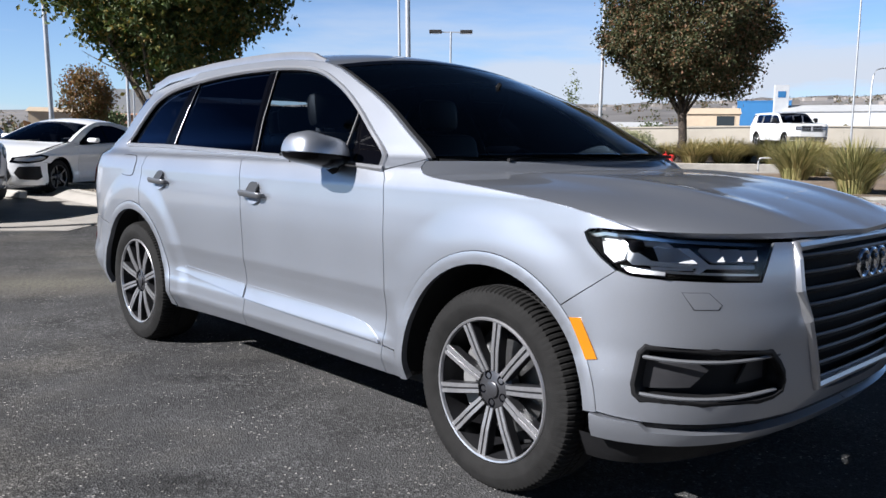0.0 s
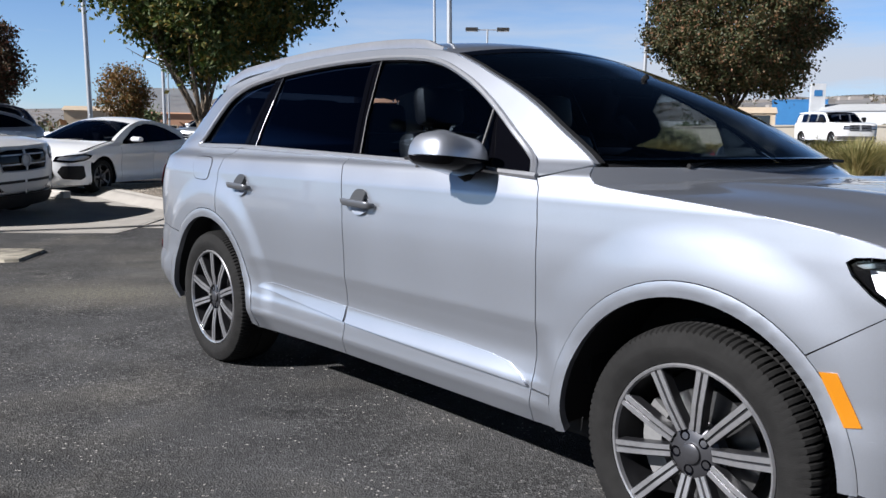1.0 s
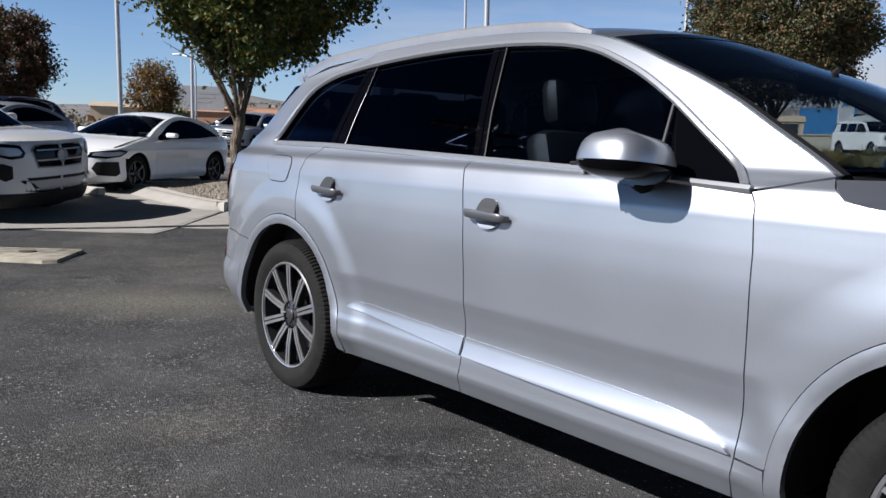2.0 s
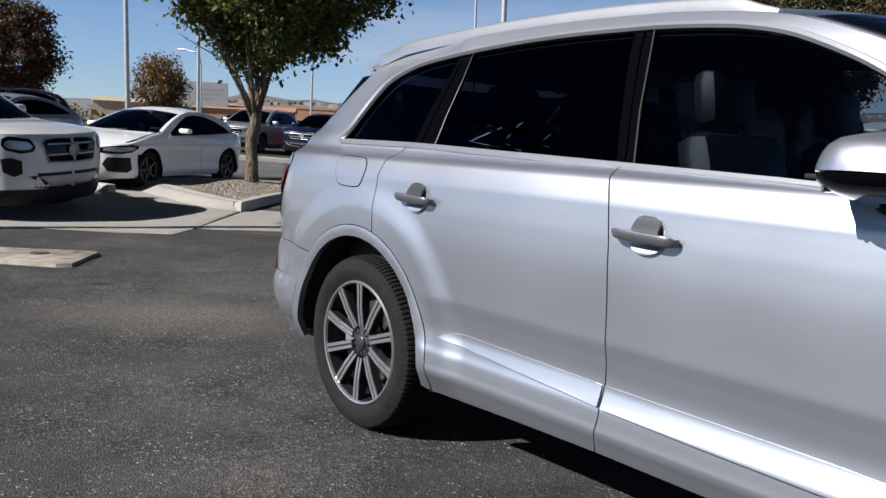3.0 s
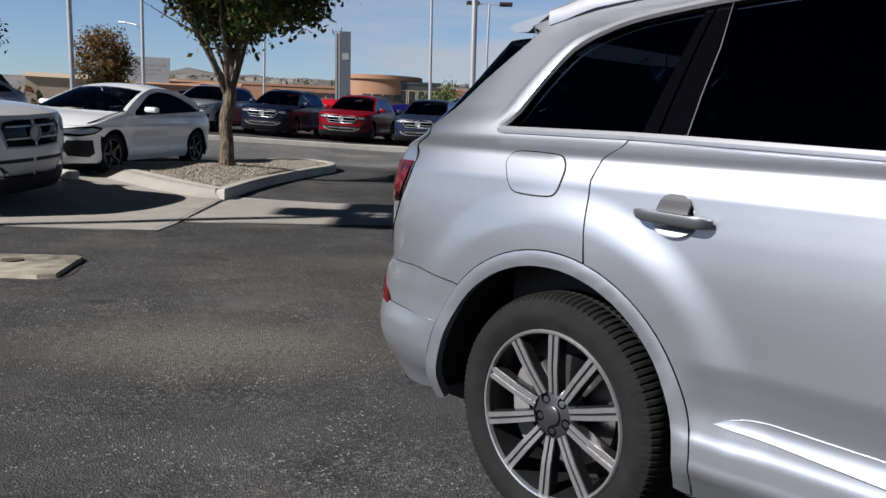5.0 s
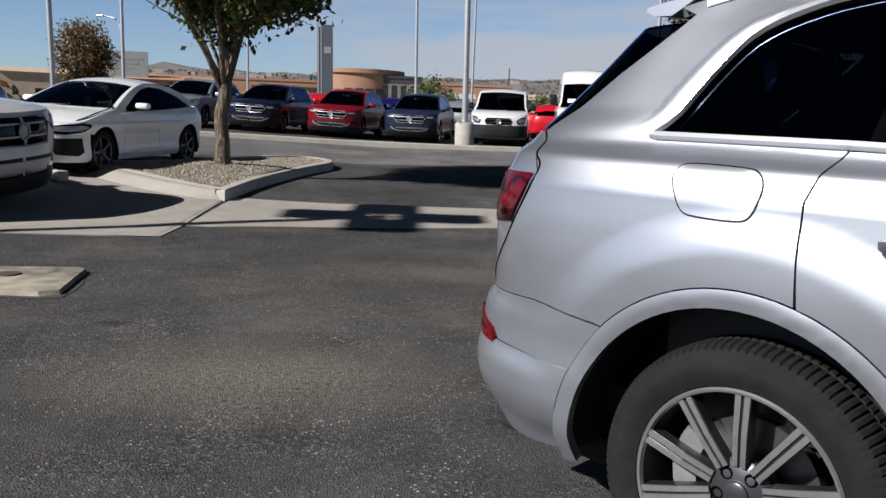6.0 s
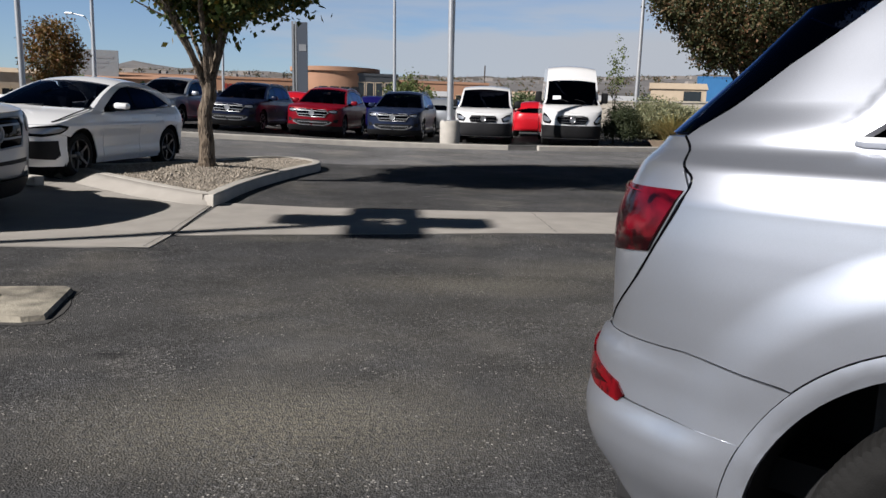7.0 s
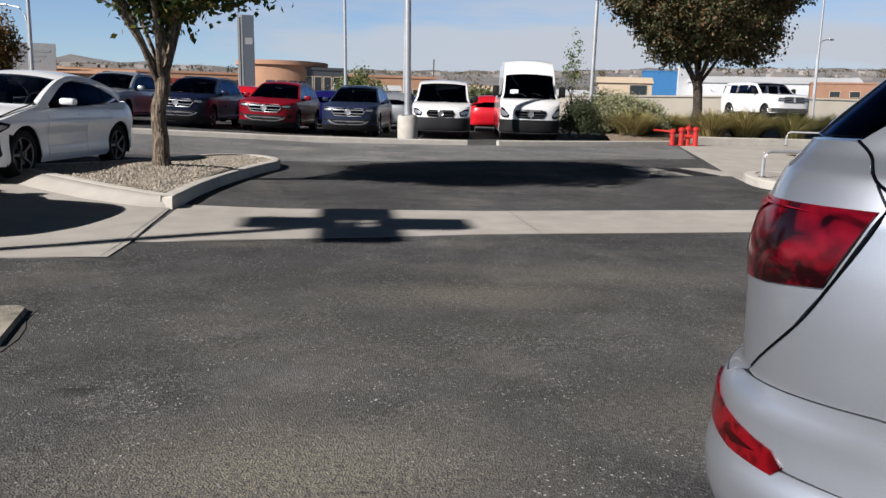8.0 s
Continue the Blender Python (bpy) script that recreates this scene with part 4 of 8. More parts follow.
# tailgate, rear window, spoiler, lamps, rear bumper
sym = lambda pts: pts + [(2 * CR - u, z) for u, z in pts[::-1]]
tailgate = skin("tailgate", sym([(-3.845, 1.215), (-3.8065, 1.195), (-3.7315, 1.148), (-3.6935, 1.101), (-3.7605, .947), (-3.8265, .848), (-3.9565, .724), (-3.98, .716), (-4.05, .69)]), SILVER, suv, wrap, gap=.001, depth=.02, grid=(.03, .011))
skin("rear_window", sym([(-3.505, 1.53), (-3.68, 1.387), (-3.85, 1.222)]), GLASS_DARK, tailgate, wrap, off=-.002, gap=.004, depth=.01, label="dark rear window")
for flip_side in (False, True):
    lamp_poly = [(-3.700, 1.097), (-3.766, .945), (-3.90, .927), (-4.02, .918), (-4.16, .918), (-4.30, .930), (-4.36, .97), (-4.37, 1.07), (-4.25, 1.088), (-4.05, 1.094)]
    tl = new("tail_lamp")
    tl.parent = suv
    skin("lamp_shell", lamp_poly, LAMP_RED_DEEP, tl, wrap, off=lambda u, z: .004 + .006 * math.sin(math.pi * min(1, max(0, (z - .93) / .16))), gap=.002, depth=.02, mirror=flip_side, res=.025, label="deep red tail lamp shell")
    skin("lamp_bar", [(-3.78, 1.080), (-3.96, 1.080), (-4.03, 1.055), (-4.06, 1.00), (-4.10, .95), (-4.16, .95), (-4.13, 1.01), (-4.10, 1.065), (-4.05, 1.088), (-3.80, 1.080)], LAMP_RED, tl, wrap, off=.0108, gap=0, depth=0, mirror=flip_side, res=.02, label="brighter red light bar")
    skin("reflector", [(-3.800, .578), (-3.825, .603), (-3.93, .625), (-4.06, .650), (-4.20, .655), (-4.20, .600), (-4.06, .585), (-3.93, .562), (-3.82, .556)], LAMP_RED_LIT, suv, wrap, off=.006, gap=0, depth=.012, mirror=flip_side, res=.03, label="red rear bumper reflector")
    # shading on the reflector, laid on as a dark red patch
    skin("reflector_shade", [(-3.86, .588), (-3.93, .600), (-3.96, .590), (-3.92, .578)], LAMP_RED_DARK, suv, wrap, off=.0075, gap=0, depth=.001, mirror=flip_side, res=.02)
bump = sym(arc(ARR, HUB, R_OUT, 158, 138, 6) + [(-3.66, .7305), (-3.98, .7165), (-4.02, .7025), (-4.06, .686)])
skin("rear_bumper", bump + [(2 * CR + 3.83, .575), (-3.83, .575)], SILVER, suv, wrap, off=.001, gap=.0006, depth=.02, label="silver rear bumper")
low_bump = sym([(-3.83, .572)] + arc(ARR, HUB, R_OUT, 157.5, 188, 8) + [(-3.55, .285), (-3.9, .25)])
skin("rear_bumper", low_bump, SILVER, suv, wrap, off=lambda u, z: .002 + .012 * smooth((.572 - z) / .075) * smooth((-3.52 - u) / .18) - .040 * smooth((.465 - z) / .17), gap=.0015, depth=.02, grid=(.043, .0163), label="silver lower rear bumper")
bm = bmesh.new()
rows = []
for i in range(17):
    v = -1 + i / 8
    y = .60 * v
    back = .015 * abs(v) ** 3
    rows.append([bm.verts.new(p) for p in ((-3.40, y, 1.655 - .035 * abs(v) ** 2.5), (-3.555 + back, y, 1.628 - .033 * abs(v) ** 2.5), (-3.612 + back * 2, y, 1.612 - .026 * abs(v) ** 2.5), (-3.615 + back * 2, y, 1.598 - .024 * abs(v) ** 2.5), (-3.57 + back, y, 1.580 - .02 * abs(v) ** 2.5), (-3.50, y, 1.56))])
for p, q in zip(rows, rows[1:]):
    for k in range(6):
        bm.faces.new((p[k], p[(k + 1) % 6], q[(k + 1) % 6], q[k]))
bm.faces.new(rows[0])
bm.faces.new(rows[-1])
bmesh.ops.recalc_face_normals(bm, faces=bm.faces)
part("spoiler", bm, SILVER, suv, "silver roof spoiler", True)

# underbody and cabin
bm = bmesh.new()
block(bm, -3.95, .55, -.74, .74, .21, .30, None, .02)
block(bm, -2.5, -.55, -.82, .82, .265, .30, None, .015)
part("underbody", bm, DARK, suv)
bm = bmesh.new()
block(bm, -3.7, -.50, -.80, .80, .42, .50)
block(bm, -.55, -.42, -.84, .84, .45, 1.13)
part("cabin_floor", bm, DARK, suv)
bm = bmesh.new()
block(bm, -.78, -.34, -.80, .80, .95, 1.145, None, .05)
block(bm, -.86, -.70, -.12, .16, .80, 1.10, None, .02)
block(bm, -.74, -.60, .24, .58, 1.08, 1.185, None, .04)
part("dashboard", bm, INTERIOR, suv, "dark dashboard")
bm = bmesh.new()
tube(bm, [(-.93 + .05 * math.sin(q), .41 + .185 * math.cos(q), 1.01 + .18 * math.sin(q)) for q in [2 * math.pi * i / 28 for i in range(29)]], .016, 8, False)
block(bm, -.96, -.90, .35, .47, .96, 1.05, None, .015)
part("steering_wheel", bm, BLACK, suv)
for x, ys in ((-1.55, (-.40, .40)), (-2.50, (-.45, .0, .45)), (-3.25, (-.38, .38))):
    for y in ys:
        seat = new("seat")
        seat.parent = suv
        wd = .25 if x > -2 else .22
        bm = bmesh.new()
        block(bm, x - .05, x + .48, y - wd, y + wd, .55, .74, None, .06)
        part("seat_cushion", bm, INTERIOR, seat, "", True)
        bm = bmesh.new()
        block(bm, -.075, .075, -wd, wd, 0, .62, Matrix.Translation((x, y, .70)) @ Matrix.Rotation(radians(-14), 4, 'Y'), .06)
        part("seat_back", bm, INTERIOR, seat, "", True)
        bm = bmesh.new()
        block(bm, -.05, .05, -.135, .135, .0, .19, Matrix.Translation((x - .165, y, 1.325 if x > -2 else 1.29)) @ Matrix.Rotation(radians(-8), 4, 'Y'), .045)
        tube(bm, [(x - .15, y - .06, 1.27), (x - .165, y - .06, 1.36)], .007, 6)
        tube(bm, [(x - .15, y + .06, 1.27), (x - .165, y + .06, 1.36)], .007, 6)
        part("headrest", bm, INTERIOR, seat, "", True)
bm = bmesh.new()
block(bm, -.93, -.89, -.13, .13, 1.455, 1.53, Matrix.Identity(4), .015)
tube(bm, [(-.89, 0, 1.50), (-.84, 0, 1.545)], .012, 6)
part("rear_view_mirror", bm, BLACK, suv)
skin("headlining", [(.36, -.93), (.98, -.93), (.98, .93), (.36, .93)], GREY_CLOTH, suv, top_sheet, off=-.05, gap=0, depth=0, grid=(.05, .1))
for x0, x1, y0, y1, z1 in ((-3.3, -1.8, -.83, -.80, 1.17), (-3.3, -1.8, .80, .83, 1.17), (-1.8, -.6, -.85, -.82, 1.12), (-1.8, -.6, .82, .85, 1.12)):
    bm = bmesh.new()
    block(bm, x0, x1, y0, y1, .5, z1)
    part("door_lining", bm, INTERIOR, suv)

for x, tn in ((AXF + .022, .18), (-3.025, .31)):
    for s_ in (-1, 1):
        wheel(suv, x, s_ * (.972 - .1375), .370, .373, .275, .2565, s_, 10, True, turn=tn)


# ---- ground ----
def ground_z(x, y):
    """Height of the lot: flat to the gutter, then rising gently away and to the side; the far land rises to the horizon."""
    z = 0.0
    if y > 12:
        z = .02 * (min(y, 60) - 12) + .035 * max(0, min(-x - 4, 12)) * min(1, max(0, (y - 11) / 4)) * max(0, min(1, (60 - y) / 30))
    z += .6 * smooth((x - 9) / 6) * smooth((y - 33) / 8) * smooth((62 - y) / 12)
    r = math.hypot(x, y)
    if y > 50 or r > 60:
        el = curve((-90, .02), (-28, .027), (-17, .040), (4, .0445), (17, .051), (25, .055), (90, .05))(math.degrees(math.atan2(x, y)))
        z += r * el * smooth((r - 60) / 400)
    return z


def asphalt_material(name="worn_asphalt", lift=1.0):
    m = material(name, (0.05, 0.05, 0.05), 0.92, spec=.12)
    n, l = m.node_tree.nodes, m.node_tree.links
    p = n["Principled BSDF"]
    co = n.new("ShaderNodeTexCoord")

    def noise_(scale, detail=5, rough=.55, src=None):
        t = n.new("ShaderNodeTexNoise")
        t.inputs["Scale"].default_value, t.inputs["Detail"].default_value, t.inputs["Roughness"].default_value = scale, detail, rough
        l.new(src or co.outputs["Object"], t.inputs["Vector"])
        return t.outputs[0]

    def remap(v, a, b, c, d):
        r = n.new("ShaderNodeMapRange")
        for k, x in zip(("From Min", "From Max", "To Min", "To Max"), (a, b, c, d)):
            r.inputs[k].default_value = x
        l.new(v, r.inputs[0])
        return r.outputs[0]

    def mul(a, b):
        k = n.new("ShaderNodeMath")
        k.operation = 'MULTIPLY'
        l.new(a, k.inputs[0])
        l.new(b, k.inputs[1])
        return k.outputs[0]

    big, mid = remap(noise_(.45, 4), .3, .7, .72, 1.28), remap(noise_(3.1, 6), .3, .7, .82, 1.2)

    def stones(scale, lo, hi, power):
        """Aggregate: each cell has its own brightness, a few of them pale."""
        t = n.new("ShaderNodeTexVoronoi")
        t.inputs["Scale"].default_value = scale
        l.new(co.outputs["Object"], t.inputs["Vector"])
        q = n.new("ShaderNodeSeparateColor")
        l.new(t.outputs["Color"], q.inputs[0])
        e = n.new("ShaderNodeMath")
        e.operation = 'POWER'
        l.new(q.outputs[0], e.inputs[0])
        e.inputs[1].default_value = power
        return remap(e.outputs[0], 0, 1, lo, hi), t.outputs["Distance"], q.outputs[1]

    fine_, fine_d, _a = stones(125, .55, 1.9, 2.4)
    coarse, coarse_d, pick = stones(64, .78, 1.6, 4.0)
    smear = remap(noise_(1.3, 5), .40, .62, 0, 1)  # where tar has closed the surface the stones hardly show
    soft_ = n.new("ShaderNodeMix")
    l.new(smear, soft_.inputs["Factor"])
    soft_.inputs["A"].default_value = 1.0
    l.new(mul(fine_, coarse), soft_.inputs["B"])
    half = n.new("ShaderNodeMix")
    half.inputs["Factor"].default_value = .35
    l.new(soft_.outputs["Result"], half.inputs["A"])
    l.new(mul(fine_, coarse), half.inputs["B"])
    v = mul(mul(mul(big, mid), half.outputs["Result"]), remap(noise_(230, 3, .8), .35, .68, .62, 1.40))
    chips, few = n.new("ShaderNodeMath"), n.new("ShaderNodeMath")  # loose pale grit
    chips.operation, few.operation = 'LESS_THAN', 'GREATER_THAN'
    l.new(coarse_d, chips.inputs[0])
    chips.inputs[1].default_value = .33
    l.new(pick, few.inputs[0])
    few.inputs[1].default_value = .885
    chip = mul(mul(chips.outputs[0], few.outputs[0]), remap(noise_(2.2, 5), .42, .62, .1, 1))
    hue = n.new("ShaderNodeMix")
    hue.data_type = 'RGBA'
    hue.inputs["A"].default_value, hue.inputs["B"].default_value = (.065, .0645, .0648, 1), (.098, .093, .085, 1)
    l.new(remap(noise_(.8, 6), .52, .70, 0, 1), hue.inputs["Factor"])
    hue.inputs["A"].default_value, hue.inputs["B"].default_value = [(*[c * lift for c in k.default_value[:3]], 1) for k in (hue.inputs["A"], hue.inputs["B"])]
    hs = n.new("ShaderNodeHueSaturation")
    l.new(hue.outputs["Result"], hs.inputs["Color"])
    l.new(v, hs.inputs["Value"])
    mx = n.new("ShaderNodeMix")
    mx.data_type = 'RGBA'
    l.new(chip, mx.inputs["Factor"])
    l.new(hs.outputs[0], mx.inputs["A"])
    mx.inputs["B"].default_value = (.38, .365, .335, 1)
    # dusty grit ground into the surface in a few places
    dust = n.new("ShaderNodeMix")
    dust.data_type = 'RGBA'
    l.new(mx.outputs["Result"], dust.inputs["A"])
    dust.inputs["B"].default_value = (.20, .183, .145, 1)
    blots = None
    for bx, by, rx, ry, k in ((-3.35, 7.1, .85, .5, 1.0), (-2.35, 9.9, 1.0, .4, .75), (-1.2, 10.6, 1.2, .5, .55), (-1.6, 7.6, .7, .4, .5), (-3.6, 8.6, .5, .25, .35), (-4.2, 12.0, .5, .2, .5), (-2.0, 9.0, 2.6, 1.3, .22), (-.4, 8.6, 1.6, 1.1, .22), (-3.4, 9.6, 1.4, .9, .20)):
        mp = n.new("ShaderNodeMapping")
        mp.vector_type = 'TEXTURE'
        mp.inputs["Location"].default_value, mp.inputs["Scale"].default_value = (bx, by, 0), (rx, ry, 50)
        l.new(co.outputs["Object"], mp.inputs[0])
        ln = n.new("ShaderNodeVectorMath")
        ln.operation = 'LENGTH'
        l.new(mp.outputs[0], ln.inputs[0])
        s = remap(ln.outputs["Value"], .2, 1.5, k, 0)
        if blots is None:
            blots = s
        else:
            a = n.new("ShaderNodeMath")
            a.operation = 'MAXIMUM'
            l.new(blots, a.inputs[0])
            l.new(s, a.inputs[1])
            blots = a.outputs[0]
    l.new(mul(blots, remap(noise_(38, 4, .75), .36, .64, 0, 1)), dust.inputs["Factor"])
    # small oil spots
    oil = n.new("ShaderNodeMix")
    oil.data_type = 'RGBA'
    l.new(dust.outputs["Result"], oil.inputs["A"])
    oil.inputs["B"].default_value = (.016, .016, .016, 1)
    spots = None
    for bx, by, r in ((-1.16, 4.33, .14), (-4.33, 7.97, .10), (-.75, 3.0, .16), (-1.9, 3.3, .13), (-4.3, 12.3, .3)):
        mp = n.new("ShaderNodeMapping")
        mp.vector_type = 'TEXTURE'
        mp.inputs["Location"].default_value, mp.inputs["Scale"].default_value = (bx, by, 0), (r * 1.4, r * .8, 50)
        l.new(co.outputs["Object"], mp.inputs[0])
        ln = n.new("ShaderNodeVectorMath")
        ln.operation = 'LENGTH'
        l.new(mp.outputs[0], ln.inputs[0])
        s = remap(ln.outputs["Value"], .4, 1.2, .75, 0)
        if spots is None:
            spots = s
        else:
            a = n.new("ShaderNodeMath")
            a.operation = 'MAXIMUM'
            l.new(spots, a.inputs[0])
            l.new(s, a.inputs[1])
            spots = a.outputs[0]
    l.new(mul(spots, remap(noise_(16, 4), .35, .6, .3, 1)), oil.inputs["Factor"])
    l.new(oil.outputs["Result"], p.inputs["Base Color"])
    bp = n.new("ShaderNodeBump")
    bp.inputs["Strength"].default_value, bp.inputs["Distance"].default_value = .8, .006
    l.new(fine_d, bp.inputs["Height"])
    l.new(bp.outputs[0], p.inputs["Normal"])
    return m


ASPHALT = asphalt_material()
ASPHALT_OLD = asphalt_material("sun_bleached_asphalt", 2.2)
# far land and hills: distance haze put into the base colour as grey
DRYLAND_HAZE = material("hazed_scrub_land", (0.155, 0.148, 0.146), 0.95, 0, 0, 0.45, .05)
CONCRETE = material("pale_concrete", (0.325, 0.304, 0.275), 0.9, 0, 0, 0.16, 3.0, 0.25, 120, .15)
KERB = material("weathered_kerb_concrete", (0.40, 0.375, 0.335), 0.85, 0, 0, 0.18, 4.0, 0.3, 120)
GRAVEL_BED = material("gravel_bed", (0.25, 0.218, 0.178), 0.95, 0, 0, 0.45, 45, 0.9, 70)
STONE = material("gravel_stone", (0.29, 0.255, 0.21), 0.9, 0, 0, 0.2, 30, 0, 60, 0.3, 0.32)
MULCH = material("brown_bed_soil", (0.16, 0.12, 0.085), 0.95, 0, 0, 0.4, 12, 0.6, 60)
GALV = material("galvanised_steel", (0.48, 0.49, 0.50), 0.42, 0.6, 0, 0.12, 9)
BRONZE = material("dark_bronze_metal", (0.035, 0.032, 0.030), 0.5, 0.3)

xs = sorted({*[round(v, 2) for v in np.arange(-30, 30.1, 1.5)], -4.0, -16.0, *[s * v for v in (40, 60, 90, 140, 220, 350, 600, 1000, 1600) for s in (-1, 1)]})
ys = sorted({*[round(v, 2) for v in np.arange(-12, 62.1, 1.0)], -20, -40, -80, -150, 70, 80, 95, 115, 140, 170, 210, 260, 320, 400, 500, 650, 800, 1000, 1300, 1700})
gv = [(x, y, ground_z(x, y)) for y in ys for x in xs]
gf = [(j * len(xs) + i, j * len(xs) + i + 1, (j + 1) * len(xs) + i + 1, (j + 1) * len(xs) + i) for j in range(len(ys) - 1) for i in range(len(xs) - 1)]
ground = tagged(mesh_object("ground", gv, gf, ASPHALT), "dark worn asphalt car park running out to dry land", "ground", "", "structure")
ground.data.materials.append(DRYLAND_HAZE)
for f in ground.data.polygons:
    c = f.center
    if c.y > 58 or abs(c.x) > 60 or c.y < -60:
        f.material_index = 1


def flat(name, poly, mat_, lift, label, category, depth=.05, step=.6, top=None):
    """A slab that follows the ground, its edges turned down."""
    f = lambda u, v: (u, v, ground_z(u, v) + lift + (top(u, v) if top else 0))
    ob = skin(name, poly, mat_, None, f, res=step, gap=0, depth=depth)
    return tagged(ob, label, category, "", "structure")


flat("gutter", [(-5.13, 12.02), (-2.56, 12.50), (-1.8, 12.68), (1.2, 13.03), (10, 14.1), (24, 15.8), (24, 17.6), (10, 15.9), (2.25, 14.88), (-1.5, 14.40), (-5.17, 14.30)], CONCRETE, .006, "pale concrete valley gutter across the asphalt", "gutter")
flat("apron", [(-5.14, 11.22), (-7.1, 11.08), (-12, 10.7), (-30, 9.6), (-30, 15.6), (-9.2, 16.3), (-8.3, 15.95), (-6.3, 14.75), (-5.24, 14.12), (-5.16, 12.0)], CONCRETE, .010, "pale concrete apron under the parked white cars", "pavement")
flat("drive", [(-40, 16.5), (-12, 19.4), (-7.2, 20.6), (-4.6, 20.95), (2.5, 23.5), (5.4, 24.4), (7.1, 29.9), (7.2, 30.5), (4.5, 29.3), (2.5, 28.6), (.05, 27.98), (-2.2, 27.83), (-5.2, 27.48), (-8.8, 26.73), (-20, 24.98), (-40, 22.58)], ASPHALT_OLD, .004,
     "sun-bleached grey-brown asphalt drive along the far kerb", "road", .03, .8)
JOINT = material("dark_joint", (.05, .048, .045), .9)
for a, b in (((-5.20, 11.25), (-5.26, 14.1)), ((-8.4, 11.0), (-7.6, 15.2)), ((-1.2, 12.72), (-1.25, 14.42)), ((2.6, 13.2), (2.55, 14.9))):
    d = (Vector(b) - Vector(a)).normalized() * .003
    flat("joint", [(a[0] - d.y, a[1] + d.x), (a[0] + d.y, a[1] - d.x), (b[0] + d.y, b[1] - d.x), (b[0] - d.y, b[1] + d.x)], JOINT, .015, "dark joint in the concrete", "joint", 0)
# cracks in the asphalt
random.seed(11)
for a, b in (((-6.6, 9.5), (-6.35, 11.1)), ((-5.1, 11.5), (-4.75, 10.9)), ((-4.6, 20.8), (2.5, 23.5))):
    pts = [Vector(a).lerp(Vector(b), i / 12) + Vector((random.uniform(-.05, .05), random.uniform(-.05, .05))) for i in range(13)]
    flat("crack", [(p.x - .012, p.y) for p in pts] + [(p.x + .012, p.y + .008) for p in pts[::-1]], JOINT, .004, "thin dark crack in the asphalt", "crack", 0, .3)


def kerb(name, pts, label, width=.16, height=.15, closed=False, group=""):
    """A kerb with a rounded top edge along a line; the line is its outer foot, the kerb lies to its left."""
    prof = [(0, -.05), (.012, height - .025), (.03, height - .004), (.05, height), (width, height), (width, -.05)]
    n, vs, fs = len(pts), [], []
    for i, p in enumerate(pts):
        a, b = Vector(pts[i - 1 if (closed or i) else 0]), Vector(pts[(i + 1) % n if (closed or i < n - 1) else i])
        d = (b - a).normalized()
        nrm = Vector((-d.y, d.x))
        for o, h in prof:
            q = Vector(p) + nrm * o
            vs.append((q.x, q.y, ground_z(p[0], p[1]) + h))
    m = len(prof)
    for i in range(n if closed else n - 1):
        j = (i + 1) % n
        fs += [(i * m + k, j * m + k, j * m + k + 1, i * m + k + 1) for k in range(m - 1)]
    if not closed:
        fs += [list(range(m))[::-1], [(n - 1) * m + k for k in range(m)]]
    ob = mesh_object(name, vs, fs, KERB)
    ob.data.set_sharp_from_angle(angle=radians(30))
    return tagged(ob, label, "kerb", group, "structure")


def smooth_loop(pts, n=6):
    out, k = [], len(pts)
    for i in range(k):
        p0, p1, p2, p3 = [Vector(pts[(i + j) % k]) for j in (-1, 0, 1, 2)]
        for s in range(n):
            t = s / n
            out.append(tuple(.5 * ((2 * p1) + (p2 - p0) * t + (2 * p0 - 5 * p1 + 4 * p2 - p3) * t * t + (3 * p1 - p0 - 3 * p2 + p3) * t ** 3)))
    return out


ISLAND = [(-5.30, 13.98), (-5.18, 14.12), (-5.12, 15.2), (-4.98, 16.6), (-4.70, 18.3), (-4.50, 19.3), (-4.62, 20.1), (-5.15, 20.45), (-5.75, 20.1), (-6.20, 19.2), (-6.75, 18.0), (-7.35, 17.0), (-7.9, 16.45), (-7.75, 16.05), (-7.0, 15.3), (-6.1, 14.55)]
loop = smooth_loop(ISLAND, 3)
kerb("kerb_island", loop, "weathered concrete kerb round the gravel island", closed=True)
ramp_line = [(-5.22, 13.99), (-5.45, 14.08), (-6.1, 14.55), (-7.0, 15.3), (-7.75, 16.05), (-7.92, 16.4)]
reach = [.02, .14, .26, .30, .26, .14]
rv, rf_ = [], []
for (x, y), w_ in zip(ramp_line, reach):
    for k, hgt in ((-.02, .138), (.02, .148), (.35, .105), (.75, .045), (1.0, .012)):
        px, py = x - .62 * w_ * k, y - .78 * w_ * k
        rv.append((px, py, ground_z(px, py) + hgt))
rf_ = [(a * 5 + k, (a + 1) * 5 + k, (a + 1) * 5 + k + 1, a * 5 + k + 1) for a in range(len(ramp_line) - 1) for k in range(4)]
tagged(mesh_object("kerb_ramp", rv, [f[::-1] for f in rf_], CONCRETE), "sloping pale concrete skirt up to the gravel island", "kerb", "", "structure")
bed = flat("gravel_bed", shrunk(loop, .14), GRAVEL_BED, .115, "pale gravel bed inside the island kerb", "gravel", .05, .25, lambda u, v: .09 * math.exp(-((u + 5.9) ** 2 + (v - 16.9) ** 2) / 1.2))
random.seed(5)
vs, fs = [], []
octa = [(1, 0, 0), (-1, 0, 0), (0, 1, 0), (0, -1, 0), (0, 0, 1), (0, 0, -1)]
otri = [(0, 2, 4), (2, 1, 4), (1, 3, 4), (3, 0, 4), (2, 0, 5), (1, 2, 5), (3, 1, 5), (0, 3, 5)]
